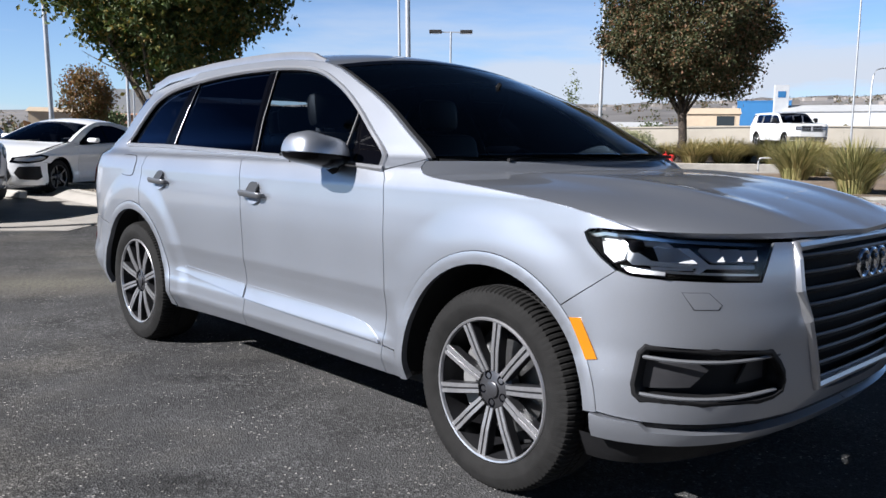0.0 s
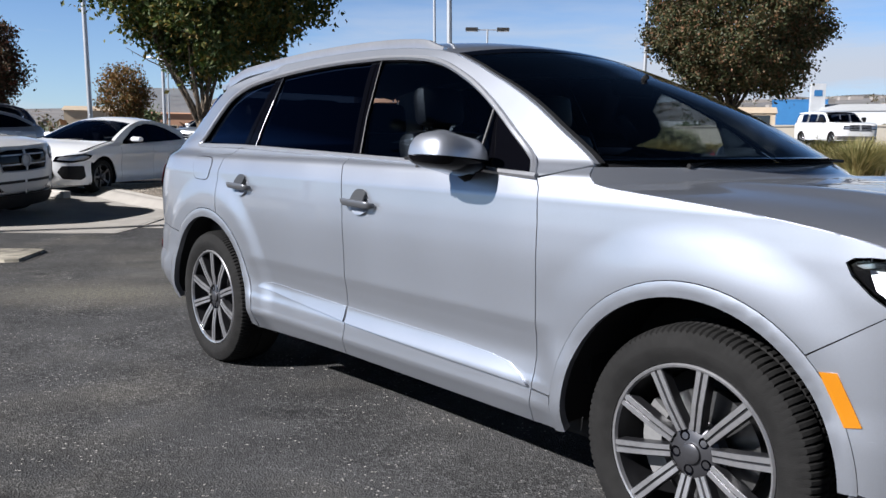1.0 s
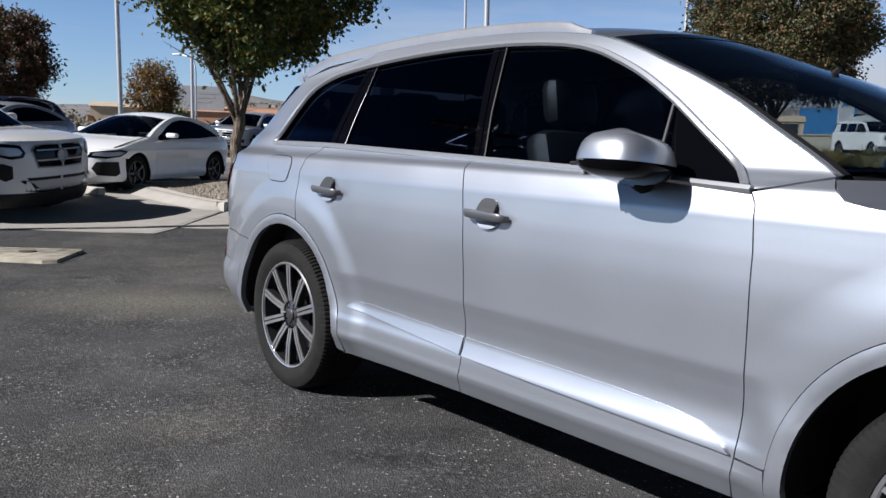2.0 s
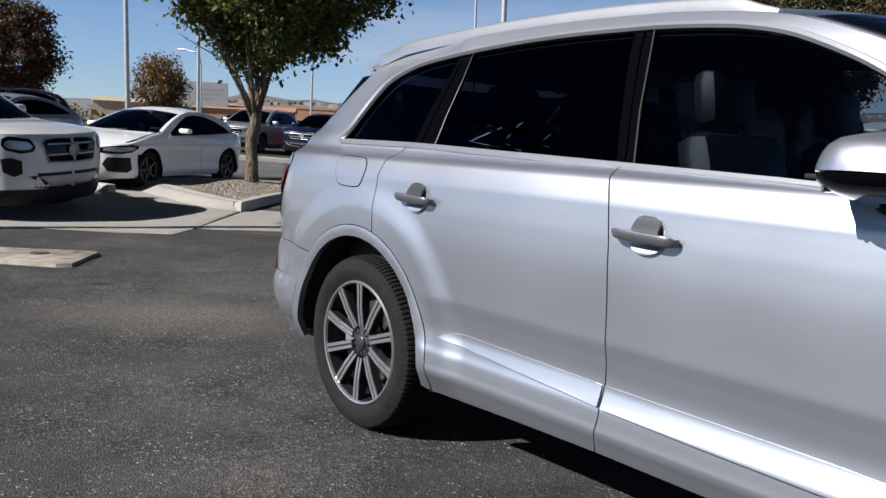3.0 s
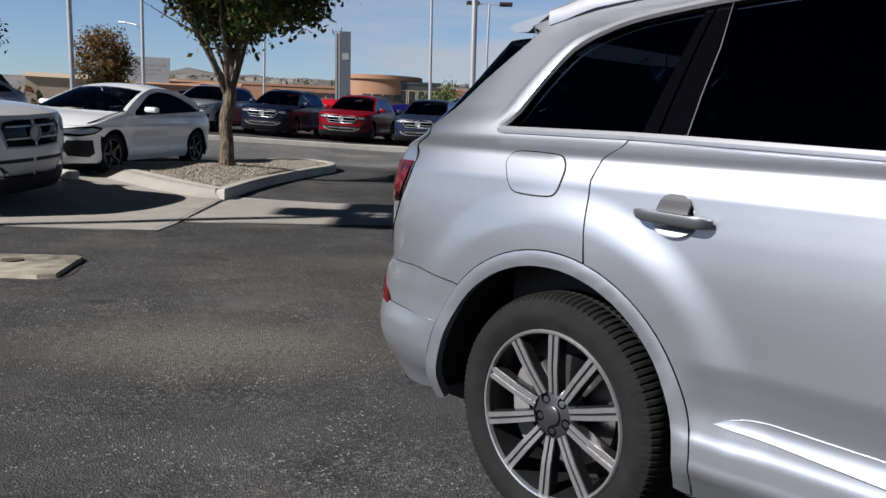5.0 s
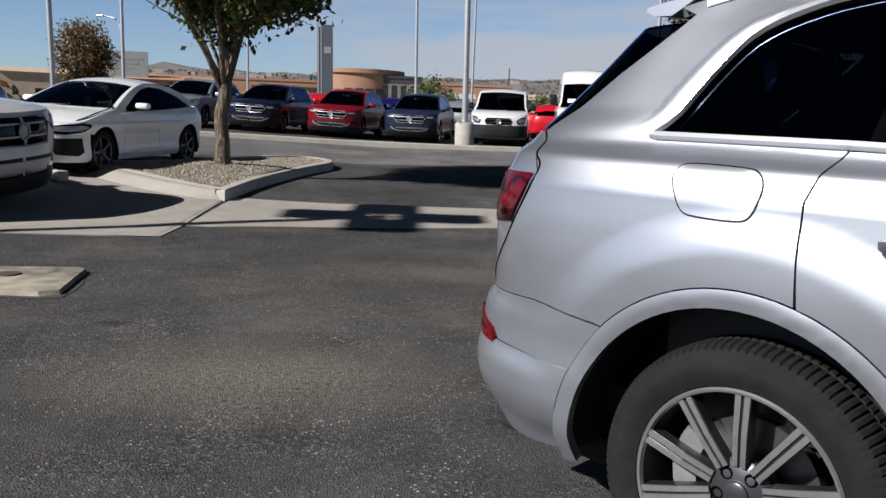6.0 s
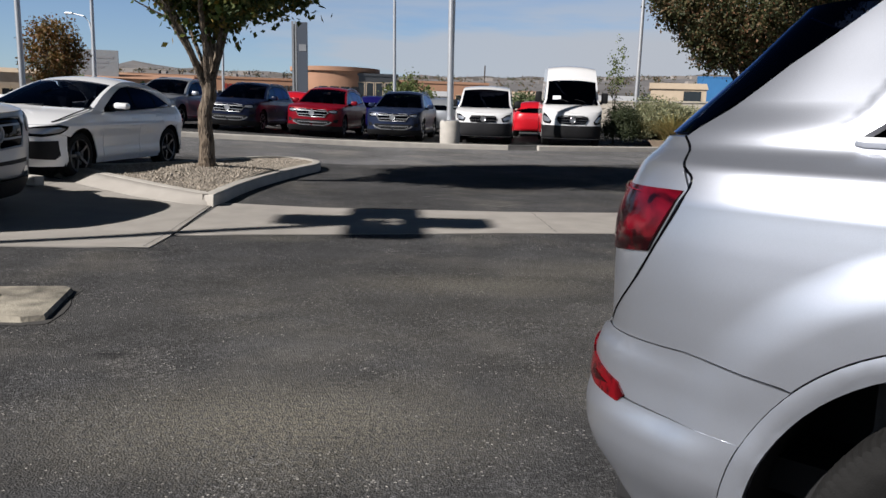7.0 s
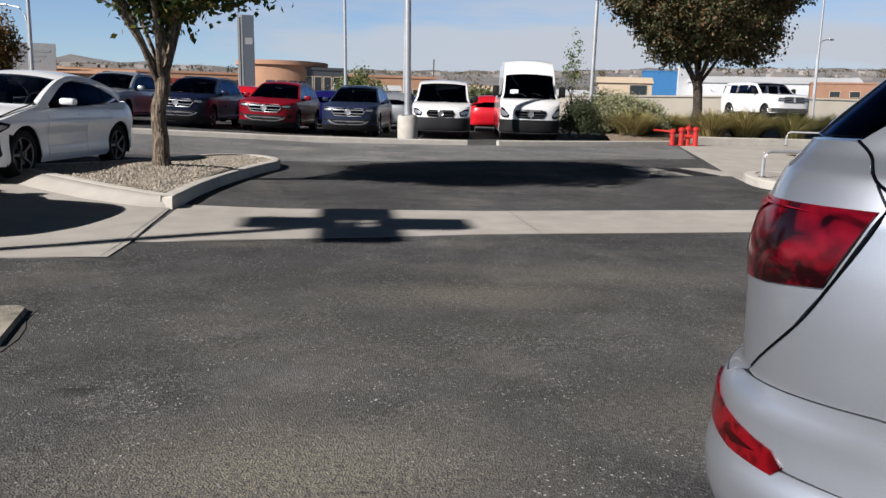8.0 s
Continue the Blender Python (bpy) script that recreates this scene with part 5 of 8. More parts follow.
inner_loop = shrunk(loop, .17)
while len(vs) < 6 * 11000:
    x, y = random.uniform(-8.2, -4.3), random.uniform(13.8, 20.6)
    if not inside((x, y), inner_loop):
        continue
    r = random.uniform(.008, .024)
    z = ground_z(x, y) + .115 + .09 * math.exp(-((x + 5.9) ** 2 + (y - 16.9) ** 2) / 1.2) + r * .2
    b = len(vs)
    e = Euler((random.random() * 6, random.random() * 6, random.random() * 6)).to_matrix()
    sc = (random.uniform(.7, 1.3), random.uniform(.7, 1.3), random.uniform(.6, 1))
    vs += [tuple(Vector((x, y, z)) + e @ Vector((o[0] * r * sc[0], o[1] * r * sc[1], o[2] * r * sc[2]))) for o in octa]
    fs += [tuple(b + k for k in t) for t in otri]
tagged(mesh_object("gravel", vs, fs, STONE, None, "", False), "loose pale gravel stones on the island", "gravel", "", "stuff")

FAR_KERB = [(-40, 22.6), (-20, 25.0), (-8.8, 26.75), (-5.2, 27.5), (-2.2, 27.85), (.05, 28.0)]
kerb("kerb_far", FAR_KERB, "long pale concrete kerb in front of the parked row")
kerb("kerb_bed", [(1.0, 28.2), (2.5, 28.7), (4.5, 29.4), (6.6, 30.3), (7.3, 30.6)], "pale concrete kerb in front of the planted bed")
kerb("kerb_bed_high", [(7.3, 30.6), (8.3, 30.9), (12.5, 31.2), (18, 31.0), (30, 30.0)], "higher pale concrete kerb of the planted bed", .2, .29)
flat("bed_soil", [(5.0, 30.0), (6.7, 30.6), (7.3, 30.75), (8.3, 31.05), (12.5, 31.35), (18, 31.15), (30, 30.15), (34, 37), (16, 38), (6, 36)], MULCH, .12, "brown soil and dry litter in the planted bed", "soil", .05, .5, lambda u, v: .15 * smooth((v - 30.6) / .8))
flat("bed_soil_side", [(7.9, 17.7), (12, 18.3), (14, 26.5), (9.0, 26.8), (8.3, 22)], MULCH, .165, "brown soil and dry litter beside the concrete walk", "soil", .1, .8)
flat("side_walk", [(7.2, 30.0), (5.6, 24.5), (4.3, 20.2), (4.0, 19.0), (9, 18.4), (20, 17.6), (32, 21.5), (32, 29.9), (18, 30.95), (12.5, 31.15), (8.3, 30.85)], CONCRETE, .02, "pale concrete walk beside the planted bed", "pavement")
kerb("kerb_corner", smooth_loop([(3.75, 17.7), (4.4, 17.0), (6.5, 16.9), (11, 17.6), (11, 18.8), (6, 19.4), (4.3, 19.4)], 4), "rounded pale concrete kerb nose", .2, .15, True)
flat("kerb_corner_fill", shrunk(smooth_loop([(3.75, 17.7), (4.4, 17.0), (6.5, 16.9), (11, 17.6), (11, 18.8), (6, 19.4), (4.3, 19.4)], 4), .18), CONCRETE, .14, "pale concrete filling inside the kerb nose", "pavement", .1)

# utility pad with its lid
pad = thing("utility_pad", pose(-5.62, 9.0, 0, 0, 0, 3), "low worn concrete utility pad with a metal lid", "utility cover")
bm = bmesh.new()
top = [(-.72, -.40), (.55, -.46), (.66, -.40), (.56, .34), (.50, .40), (-.72, .30)]
lo = [bm.verts.new((x * 1.03, y * 1.06, -.02)) for x, y in top]
hi = [bm.verts.new((x, y, .035)) for x, y in top]
bm.faces.new(hi)
for i in range(6):
    bm.faces.new((lo[i], lo[(i + 1) % 6], hi[(i + 1) % 6], hi[i]))
bmesh.ops.recalc_face_normals(bm, faces=bm.faces)
slab_bm = bm
bm = bmesh.new()
random.seed(21)
bm.faces.new([bm.verts.new((x * 1.09 + random.uniform(-.02, .02), y * 1.16 + random.uniform(-.02, .02), .004)) for x, y in [Vector(top[i]).lerp(Vector(top[(i + 1) % 6]), k / 4) for i in range(6) for k in range(4)]])
part("tar_seam", bm, JOINT, pad, "dark tar seam round the slab")
bm = slab_bm
part("slab", bm, material("stained_pale_concrete", (.27, .245, .195), .88, 0, 0, .75, 7, .6, 60), pad, "pale worn slab")
bm = bmesh.new()
r = bmesh.ops.create_cone(bm, cap_ends=True, segments=24, radius1=.085, radius2=.08, depth=.02)
bmesh.ops.translate(bm, vec=(.13, .06, .036), verts=r["verts"])
part("lid", bm, material("rusty_iron", (.10, .075, .055), .8, .3, 0, .3, 30), pad, "rusty round lid")

# storm drain in the drive
drain = thing("storm_drain", pose(3.55, 20.6, ground_z(3.55, 20.6), math.degrees(math.atan(.02)), 0, 8), "iron storm drain grate in a concrete collar flush with the asphalt", "drain")
for x0, x1 in ((-.95, -.30), (.30, .95)):
    bm = bmesh.new()
    block(bm, x0, x1, -.85, .85, -.02, .014)
    part("drain_collar", bm, CONCRETE, drain, "worn pale concrete collar")
bm = bmesh.new()
block(bm, -1.02, 1.02, -.95, .95, -.03, .006)
part("drain_seam", bm, JOINT, drain, "dark tar seam")
for k in range(14):
    bm = bmesh.new()
    block(bm, -.28, .28, -.84 + k * .125, -.78 + k * .125, .0, .020)
    part("bar", bm, BRONZE, drain)


# ---- other cars ----
def shape(hw, nose, tail, belt, top, tumble, axr, uf=.30, nf=2.6, nr=3.4, flare=.012, hub=.34):
    """A car's skin: half width hw, nose and tail as (z, x) points, the window line belt, roof height top with half width tumble."""
    wide = curve((.12, hw * .90), (.22, hw * .960), (.30, hw * .988), (.34, hw * .986), (.44, hw * .970), (.56, hw * .972), (.64, hw * .984), (belt - .20, hw), (belt - .175, hw), (belt - .165, hw * .994), (belt - .05, hw * .965), (belt, hw * .925), (top, tumble), (top + .3, tumble - .25))
    nz, tl = curve(*nose), curve(*tail)
    ur = axr - .20
    ce, cr_ = uf + hw * math.pi / 2, ur - hw * math.pi / 2

    def at(u, z):
        flip = 1
        if u > ce:
            u, flip = 2 * ce - u, -1
        if u < cr_:
            u, flip = 2 * cr_ - u, -1
        b = wide(z)
        for ax in (0, axr):
            b += flare * (1 - smooth((math.hypot(u - ax, z - hub) - .42) / .2)) if .25 < z < 1 else 0
        if u > uf:
            phi, a, n, c, s = (u - uf) / hw, nz(z) - uf, nf, uf, 1
        elif u < ur:
            phi, a, n, c, s = (ur - u) / hw, ur - tl(z), nr, ur, -1
        else:
            return (u, -flip * b, z)
        a = max(a, .02)
        r = ((abs(math.cos(phi)) / b) ** n + (abs(math.sin(phi)) / a) ** n) ** (-1 / n)
        return (c + s * r * math.sin(phi), -flip * r * math.cos(phi), z)
    return at, ce, cr_, ur


def make_car(name, label, at, paint, S, group="", fine=False, category="car"):
    """A parked car from a table of sizes: panels, glass, lamps, grille, mirrors, wheels."""
    car = thing(name, at, label, category, group)
    surf, ce, cr_, ur = shape(S["hw"], S["nose"], S["tail"], S["belt"], S["top"], S["tumble"], -S["wb"], hub=S["hub"], nf=S.get("nf", 2.6), nr=S.get("nr", 3.4))
    res, hub, ar, axr, sill = (.08 if fine else .13), S["hub"], S["hub"] * 1.17, -S["wb"], S.get("sill", .24)
    hood_e, roof_e, dtop, dlow = S["hood"], S["roof"], S["dlo_top"], S["dlo_low"]
    low, topc = curve(*sorted(dlow)), curve(*sorted(dtop))
    hf = hood_e[-1]
    xa, xb, xc = S["doors"]
    dz_ = math.sqrt(ar * ar - .22 ** 2)
    back_ = math.degrees(math.atan2(dz_, -.22))  # where the rear bumper meets the arch
    trim = S.get("lower", None)
    for mir in (False, True):
        kw = dict(surf=surf, res=res, mirror=mir, gap=.003)
        rows_ = (.09, .03) if fine else (.13, .05)
        zs = lambda x: [(x, sill), (x, .5), (x, .8), (x, low(x) - .012)]
        fend = zs(xa) + [(dlow[-1][0] + .03, dlow[-1][1] - .005)] + hood_e + [(hf[0], hf[1] - .14)] + [(.36 + .02, .62)] + arc(0, hub, ar, 44, 184, 14) + [(-ar, sill)]
        skin("fender", fend, paint, car, grid=rows_, **kw)
        door1 = skin("front_door", [(xa, sill), (xa, low(xa) - .012), ((xa + xb) / 2, low((xa + xb) / 2) - .012), (xb, low(xb) - .012), (xb, sill)], paint, car, grid=rows_, **kw)
        lowc = axr + math.sqrt(max(.001, ar * ar - (sill - hub) ** 2))
        if xc > axr + ar:
            rd = [(xb, sill), (xb, low(xb) - .012), ((xb + xc) / 2, low((xb + xc) / 2) - .012), (xc, low(xc) - .012), (xc, sill)]
            qa = [(xc, sill), (xc, low(xc) - .012)]
            arch_pts = arc(axr, hub, ar, back_, -14, 16) + [(lowc, sill)]
        else:
            za = hub + math.sqrt(max(.001, ar * ar - (xc - axr) ** 2))
            ang = math.degrees(math.atan2(za - hub, xc - axr))
            rd = [(xb, sill), (xb, low(xb) - .012), ((xb + xc) / 2, low((xb + xc) / 2) - .012), (xc, low(xc) - .012), (xc, za)] + arc(axr, hub, ar, ang, -14, 10)[1:] + [(lowc, sill)]
            qa = [(xc, za), (xc, low(xc) - .012)]
            arch_pts = arc(axr, hub, ar, back_, ang, 8)
        door2 = skin("rear_door", rd, paint, car, grid=rows_, **kw)
        for dr, ux in ((door1, xb + .16), (door2, xc + .14)):
            zh = low(ux) - .13
            skin("door_handle", [(ux - .10, zh + .014), (ux + .09, zh + .012), (ux + .10, zh - .006), (ux - .09, zh - .014)], S.get("handle_mat", paint), dr, off=lambda u, z, zh=zh: .022 - 18 * (z - zh) ** 2, depth=.02, **{**kw, "gap": 0, "res": .02})
        quart = qa + [(x, z - .010) for x, z in dlow[::-1] if x < xc - .05] + dtop[::-1] + [(dlow[-1][0] + .02, dlow[-1][1] - .004), hood_e[0]] + roof_e[1:] + [(ur - .02, S["tail_top"]), (ur - .02, hub + dz_ + .01)] + arch_pts
        skin("quarter_panel", quart, paint, car, grid=rows_, **kw)
        for (u0, u1), g in zip(S["panes"], S["glass"]):
            pl = [(u0, low(u0) + .012)] + [(u0 + (u1 - u0) * i / 10, max(low(u0 + (u1 - u0) * i / 10) + .02, topc(u0 + (u1 - u0) * i / 10) - .022)) for i in range(11)] + [(u1, low(u1) + .012)]
            skin("side_window", pl, g, car, off=-.006, depth=0, **{**kw, "gap": 0})
        pl = [(p[0], p[1] - .004) for p in dtop] + [(p[0], p[1] + .002) for p in dlow]
        skin("window_frame", pl, BLACK_GLOSS, car, off=-.012, depth=0, **{**kw, "gap": 0}) if S.get("dark_frame", True) else None
        for cx in (0, axr):
            bm = bmesh.new()
            s = -1 if mir else 1
            ring = [[bm.verts.new((cx + r * math.cos(q), s * y, hub + r * math.sin(q))) for q in [radians(-20 + 220 * i / 16) for i in range(17)]] for r, y in ((ar + .01, -S["hw"] + .02), (ar + .01, -S["hw"] + .3), (.04, -S["hw"] + .3))]
            for p, q in zip(ring, ring[1:]):
                for i in range(16):
                    bm.faces.new((p[i], p[i + 1], q[i + 1], q[i]))
            part("wheel_housing", bm, DARK, car)
        # lamps
        for nm, key, mt, o in (("headlight", "lamp", S.get("lamp_mat", GLASS_LAMP), .006), ("tail_lamp", "tail_lamp", LAMP_RED, .006)):
            if key in S:
                hl = skin(nm, S[key], BLACK_GLOSS if nm == "headlight" else mt, car, off=o, depth=.015, **{**kw, "gap": 0, "res": .06})
                if nm == "headlight":
                    cu, cz = [sum(p[i] for p in S[key]) / len(S[key]) for i in (0, 1)]
                    skin("lamp_inner", [(cu + (u - cu) * .80, cz + (z - cz) * .58) for u, z in S[key]], S.get("lamp_inner", LAMP_GREY), hl, off=.009, depth=.003, **{**kw, "gap": 0, "res": .06})
        if "vent" in S:
            skin("side_intake", S["vent"], BLACK, car, off=.005, depth=.01, **{**kw, "gap": 0, "res": .06})
        if trim:
            skin("side_cladding", [(-ar - .01, sill - .01), (-ar - .04, sill + trim), (axr + ar + .04, sill + trim), (axr + ar + .01, sill - .01)], S.get("lower_mat", BLACK), car, off=.006, depth=.01, **{**kw, "gap": 0})
        # mirror
        mx, mz = S["mirror"]
        s = -1 if mir else 1
        p = Vector(surf(mx, low(mx)))
        mm = new("door_mirror")
        mm.parent = car
        tall = S.get("mirror_h", .15)
        bm = bmesh.new()
        block(bm, mx - .075, mx + .075, *sorted((s * (p.y - .05), s * (p.y - .27))), mz, mz + tall, None, min(.05, tall * .42))
        part("mirror_cap", bm, S.get("mirror_mat", paint), mm, "", True)
        bm = bmesh.new()
        block(bm, mx - .03, mx + .03, *sorted((s * (p.y + .04), s * (p.y - .10))), mz - .03, mz + .05, None, .01)
        part("mirror_foot", bm, BLACK, mm)
        for wx in (0, axr):
            wheel(car, wx, s * -(S["hw"] - .025 - S["tw"] / 2), hub, hub, S["tw"], hub * S.get("rim", .66), -s, S.get("spokes", 5), fine, S.get("rim_mat", ALLOY))
    # front and rear ends
    zt = hf[1] - .004
    skin("front_bumper", [(.335, sill), (.36, .62), (hf[0], zt - .13), (hf[0], zt), (ce, S["hood_front"]), (2 * ce - hf[0], zt), (2 * ce - hf[0], zt - .13), (2 * ce - .36, .62), (2 * ce - .335, sill)], paint, car, surf, res=res, gap=.003)
    half = [(ur - .024, S["tail_top"]), (ur - .024, hub + dz_ + .01)] + arc(axr, hub, ar, back_ + 1, 188, 10)[1:] + [(axr - ar - .03, .26)]
    skin("rear_bumper", half + [(2 * cr_ - u, z) for u, z in half[::-1]], paint, car, surf, res=res, gap=.002)
    skin("rear_window", [(cr_ + S["hw"] * .95, S["rw"][0]), (cr_ + S["hw"] * .9, S["rw"][1]), (cr_ - S["hw"] * .9, S["rw"][1]), (cr_ - S["hw"] * .95, S["rw"][0])], GLASS_DARK, car, surf, off=.006, res=res, gap=0, depth=.01)
    for nm, key, mt, o in (("grille", "grille", BLACK_GLOSS, .005), ("lower_grille", "lower_grille", BLACK, .005)):
        if key in S:
            half = [(ce - 1.18 * a, z) for a, z in S[key]]
            gr = skin(nm, half + [(2 * ce - u, z) for u, z in half[::-1]], mt, car, surf, off=o, res=.08, gap=0, depth=.02)
            zz = [p[1] for p in S[key]]
            if nm == "grille" and S.get("grille_ring", True):
                ring = [Vector(surf(u, z)) + Vector((.012, 0, 0)) for u, z in half + [(2 * ce - u, z) for u, z in half[::-1]]]
                bm = bmesh.new()
                tube(bm, ring + ring[:1], .013, 6, False)
                part("grille_frame", bm, S.get("ring_mat", BRIGHT_TRIM), gr, "", True)
            if nm == "grille":
                for i in range(S.get("bars", 3)):
                    z0 = min(zz) + (max(zz) - min(zz)) * (i + .7) / (S.get("bars", 3) + .4)
                    a = 1.18 * max(abs(p[0]) for p in S[key]) * S.get("bar_w", .93)
                    bh = S.get("bar_h", .020)
                    skin("grille_bar", [(ce - a, z0), (ce - a, z0 + bh), (ce + a, z0 + bh), (ce + a, z0)], S.get("bar_mat", BRIGHT_TRIM), gr, surf, off=.012, res=.035, gap=0, depth=.012)
                if S.get("badge", True):
                    bm = bmesh.new()
                    zc = (min(zz) + max(zz)) / 2
                    x0 = surf(ce, zc)[0] + .025
                    tube(bm, [(x0, .085 * math.cos(q), zc + .085 * math.sin(q)) for q in [2 * math.pi * i / 20 for i in range(21)]], .012, 6, False)
                    r = bmesh.ops.create_cone(bm, cap_ends=True, segments=20, radius1=.078, radius2=.078, depth=.01)
                    bmesh.ops.transform(bm, matrix=Matrix.Translation((x0 - .012, 0, zc)) @ Matrix.Rotation(radians(90), 4, 'Y'), verts=r["verts"])
                    part("badge", bm, S.get("badge_mat", BRIGHT_TRIM), gr, "plain round badge")
    if "skid" in S:
        half = [(ce - a, z) for a, z in S["skid"]]
        skin("skid_plate", half + [(2 * ce - u, z) for u, z in half[::-1]], BRIGHT_TRIM, car, surf, off=.014, res=.08, gap=0, depth=.03, label="bright chrome skid trim")
    if "bumper_black" in S:
        z0, z1 = S["bumper_black"]
        skin("bumper_cover", [(.30, z0), (.34, z1), (2 * ce - .34, z1), (2 * ce - .30, z0)], S.get("lower_mat", BLACK), car, surf, off=.008, res=res, gap=0, depth=.03, label="dark plastic bumper cover")
    # hood, windshield, roof
    he, rf = along(hood_e), along(roof_e)
    cw = S.get("cowl", .18)
    y0 = surf(*hood_e[0])[1]
    cowl_ = lambda v: (hood_e[0][0] + cw * (1 - abs(v) ** 2.2), y0 * v, hood_e[0][1] - .004)

    def nose_(v):
        u = hf[0] + (ce - hf[0]) * (1 - abs(v)) ** .92
        x, y, z = surf(u, hf[1] + (S["hood_front"] - hf[1]) * (1 - abs(v)) ** .7)
        return (x + .006, abs(y) * (-1 if v > 0 else 1), z)

    hd = coons(cowl_, nose_, lambda s: surf(*he(s)), lambda s, v: S.get("hood_bulge", .04) * math.sin(math.pi * min(1, s * .92 + .02)) * (1 - abs(v) ** 2.4))
    skin("hood", [(.004, -.997), (.997, -.997), (.997, .997), (.004, .997)], paint, car, hd, gap=0, depth=.02, flip=True, grid=(.07, .1))
    wt = S["ws_top"]

    def top_(s, v):
        x, y, z = surf(*rf(min(max(s, 0), 1)))
        k = smooth((s - .02) / (wt + .05))
        w_ = 1 - abs(v) ** 2.1
        return (x + (cw + .02) * (1 - k) * w_, y * v, z + (.012 + S.get("crown", .045) * k) * w_)

    skin("windshield", [(0, -.93), (wt, -.93), (wt, .93), (0, .93)], S.get("ws_glass", GLASS_TINT), car, top_, gap=0, depth=0, grid=(.04, .1))
    for a, b in ((-1.0, -.93), (.93, 1.0)):
        skin("pillar", [(0, a), (wt + .01, a), (wt + .01, b), (0, b)], paint, car, top_, off=.003, gap=0, depth=.02, grid=(.04, .05))
    skin("roof", [(wt + .004, -1), (1, -1), (1, 1), (wt + .004, 1)], paint, car, top_, gap=0, depth=.03, grid=(.04, .1))
    if "card" in S:
        s0, s1, v0, v1 = S["card"]
        skin("windshield_card", [(s0, v0), (s1, v0), (s1, v1), (s0, v1)], WHITE_LENS, car, top_, off=.003, gap=0, depth=.001, grid=(.04, .1), label="white paper card in the windshield")
    for y0 in (-.5, .12) if "card" in S else ():  # wipers
        bm = bmesh.new()
        tube(bm, [Vector(top_(.012, y0)) + Vector((.02, 0, .012)), Vector(top_(.03, y0 + .20)) + Vector((.01, 0, .014)), Vector(top_(.035, y0 + .40)) + Vector((.01, 0, .014))], .010, 5)
        part("wiper", bm, BLACK, car)
    if S.get("hood_line"):
        for sy in (1, -1):
            bm = bmesh.new()
            tube(bm, [(lambda p: (p.x, sy * p.y * .93, p.z + .026))(Vector(surf(*he(k / 12)))) for k in range(13)], S["hood_line"], 5)
            part("hood_seam", bm, BLACK, car, "dark hood shut line")
    # cabin
    bm = bmesh.new()
    bx, cx0 = hood_e[0][0], roof_e[-1][0]
    block(bm, cx0 + .15, bx + .05, -S["hw"] + .1, S["hw"] - .1, .35, .45)
    block(bm, bx - .35, bx + .12, -S["hw"] + .12, S["hw"] - .12, .6, S["belt"] - .06, None, .04)
    block(bm, axr - .4, .5, -S["hw"] + .32, S["hw"] - .32, .2, .42)
    part("cabin", bm, DARK, car)
    for y in (-.37, .37):
        bm = bmesh.new()
        block(bm, -.07, .07, -.22, .22, 0, .60, Matrix.Translation((xb + .35, y, S["belt"] - .42)) @ Matrix.Rotation(radians(-14), 4, 'Y'), .05)
        block(bm, -.05, .05, -.12, .12, .62, .80, Matrix.Translation((xb + .35, y, S["belt"] - .42)) @ Matrix.Rotation(radians(-14), 4, 'Y'), .04)
        part("seat", bm, INTERIOR, car)
    if S.get("rails"):
        for s in (1, -1):
            bm = bmesh.new()
            pts = [surf(*rf(.40 + .5 * i / 12)) for i in range(13)]
            tube(bm, [(x, s * (abs(y) - .03), z + .03 * math.sin(math.pi * min(1, max(.0, i / 12))) ** .4 + .01) for i, (x, y, z) in enumerate(pts)], .016, 6)
            part("roof_rail", bm, SATIN, car, "", True)
    return car


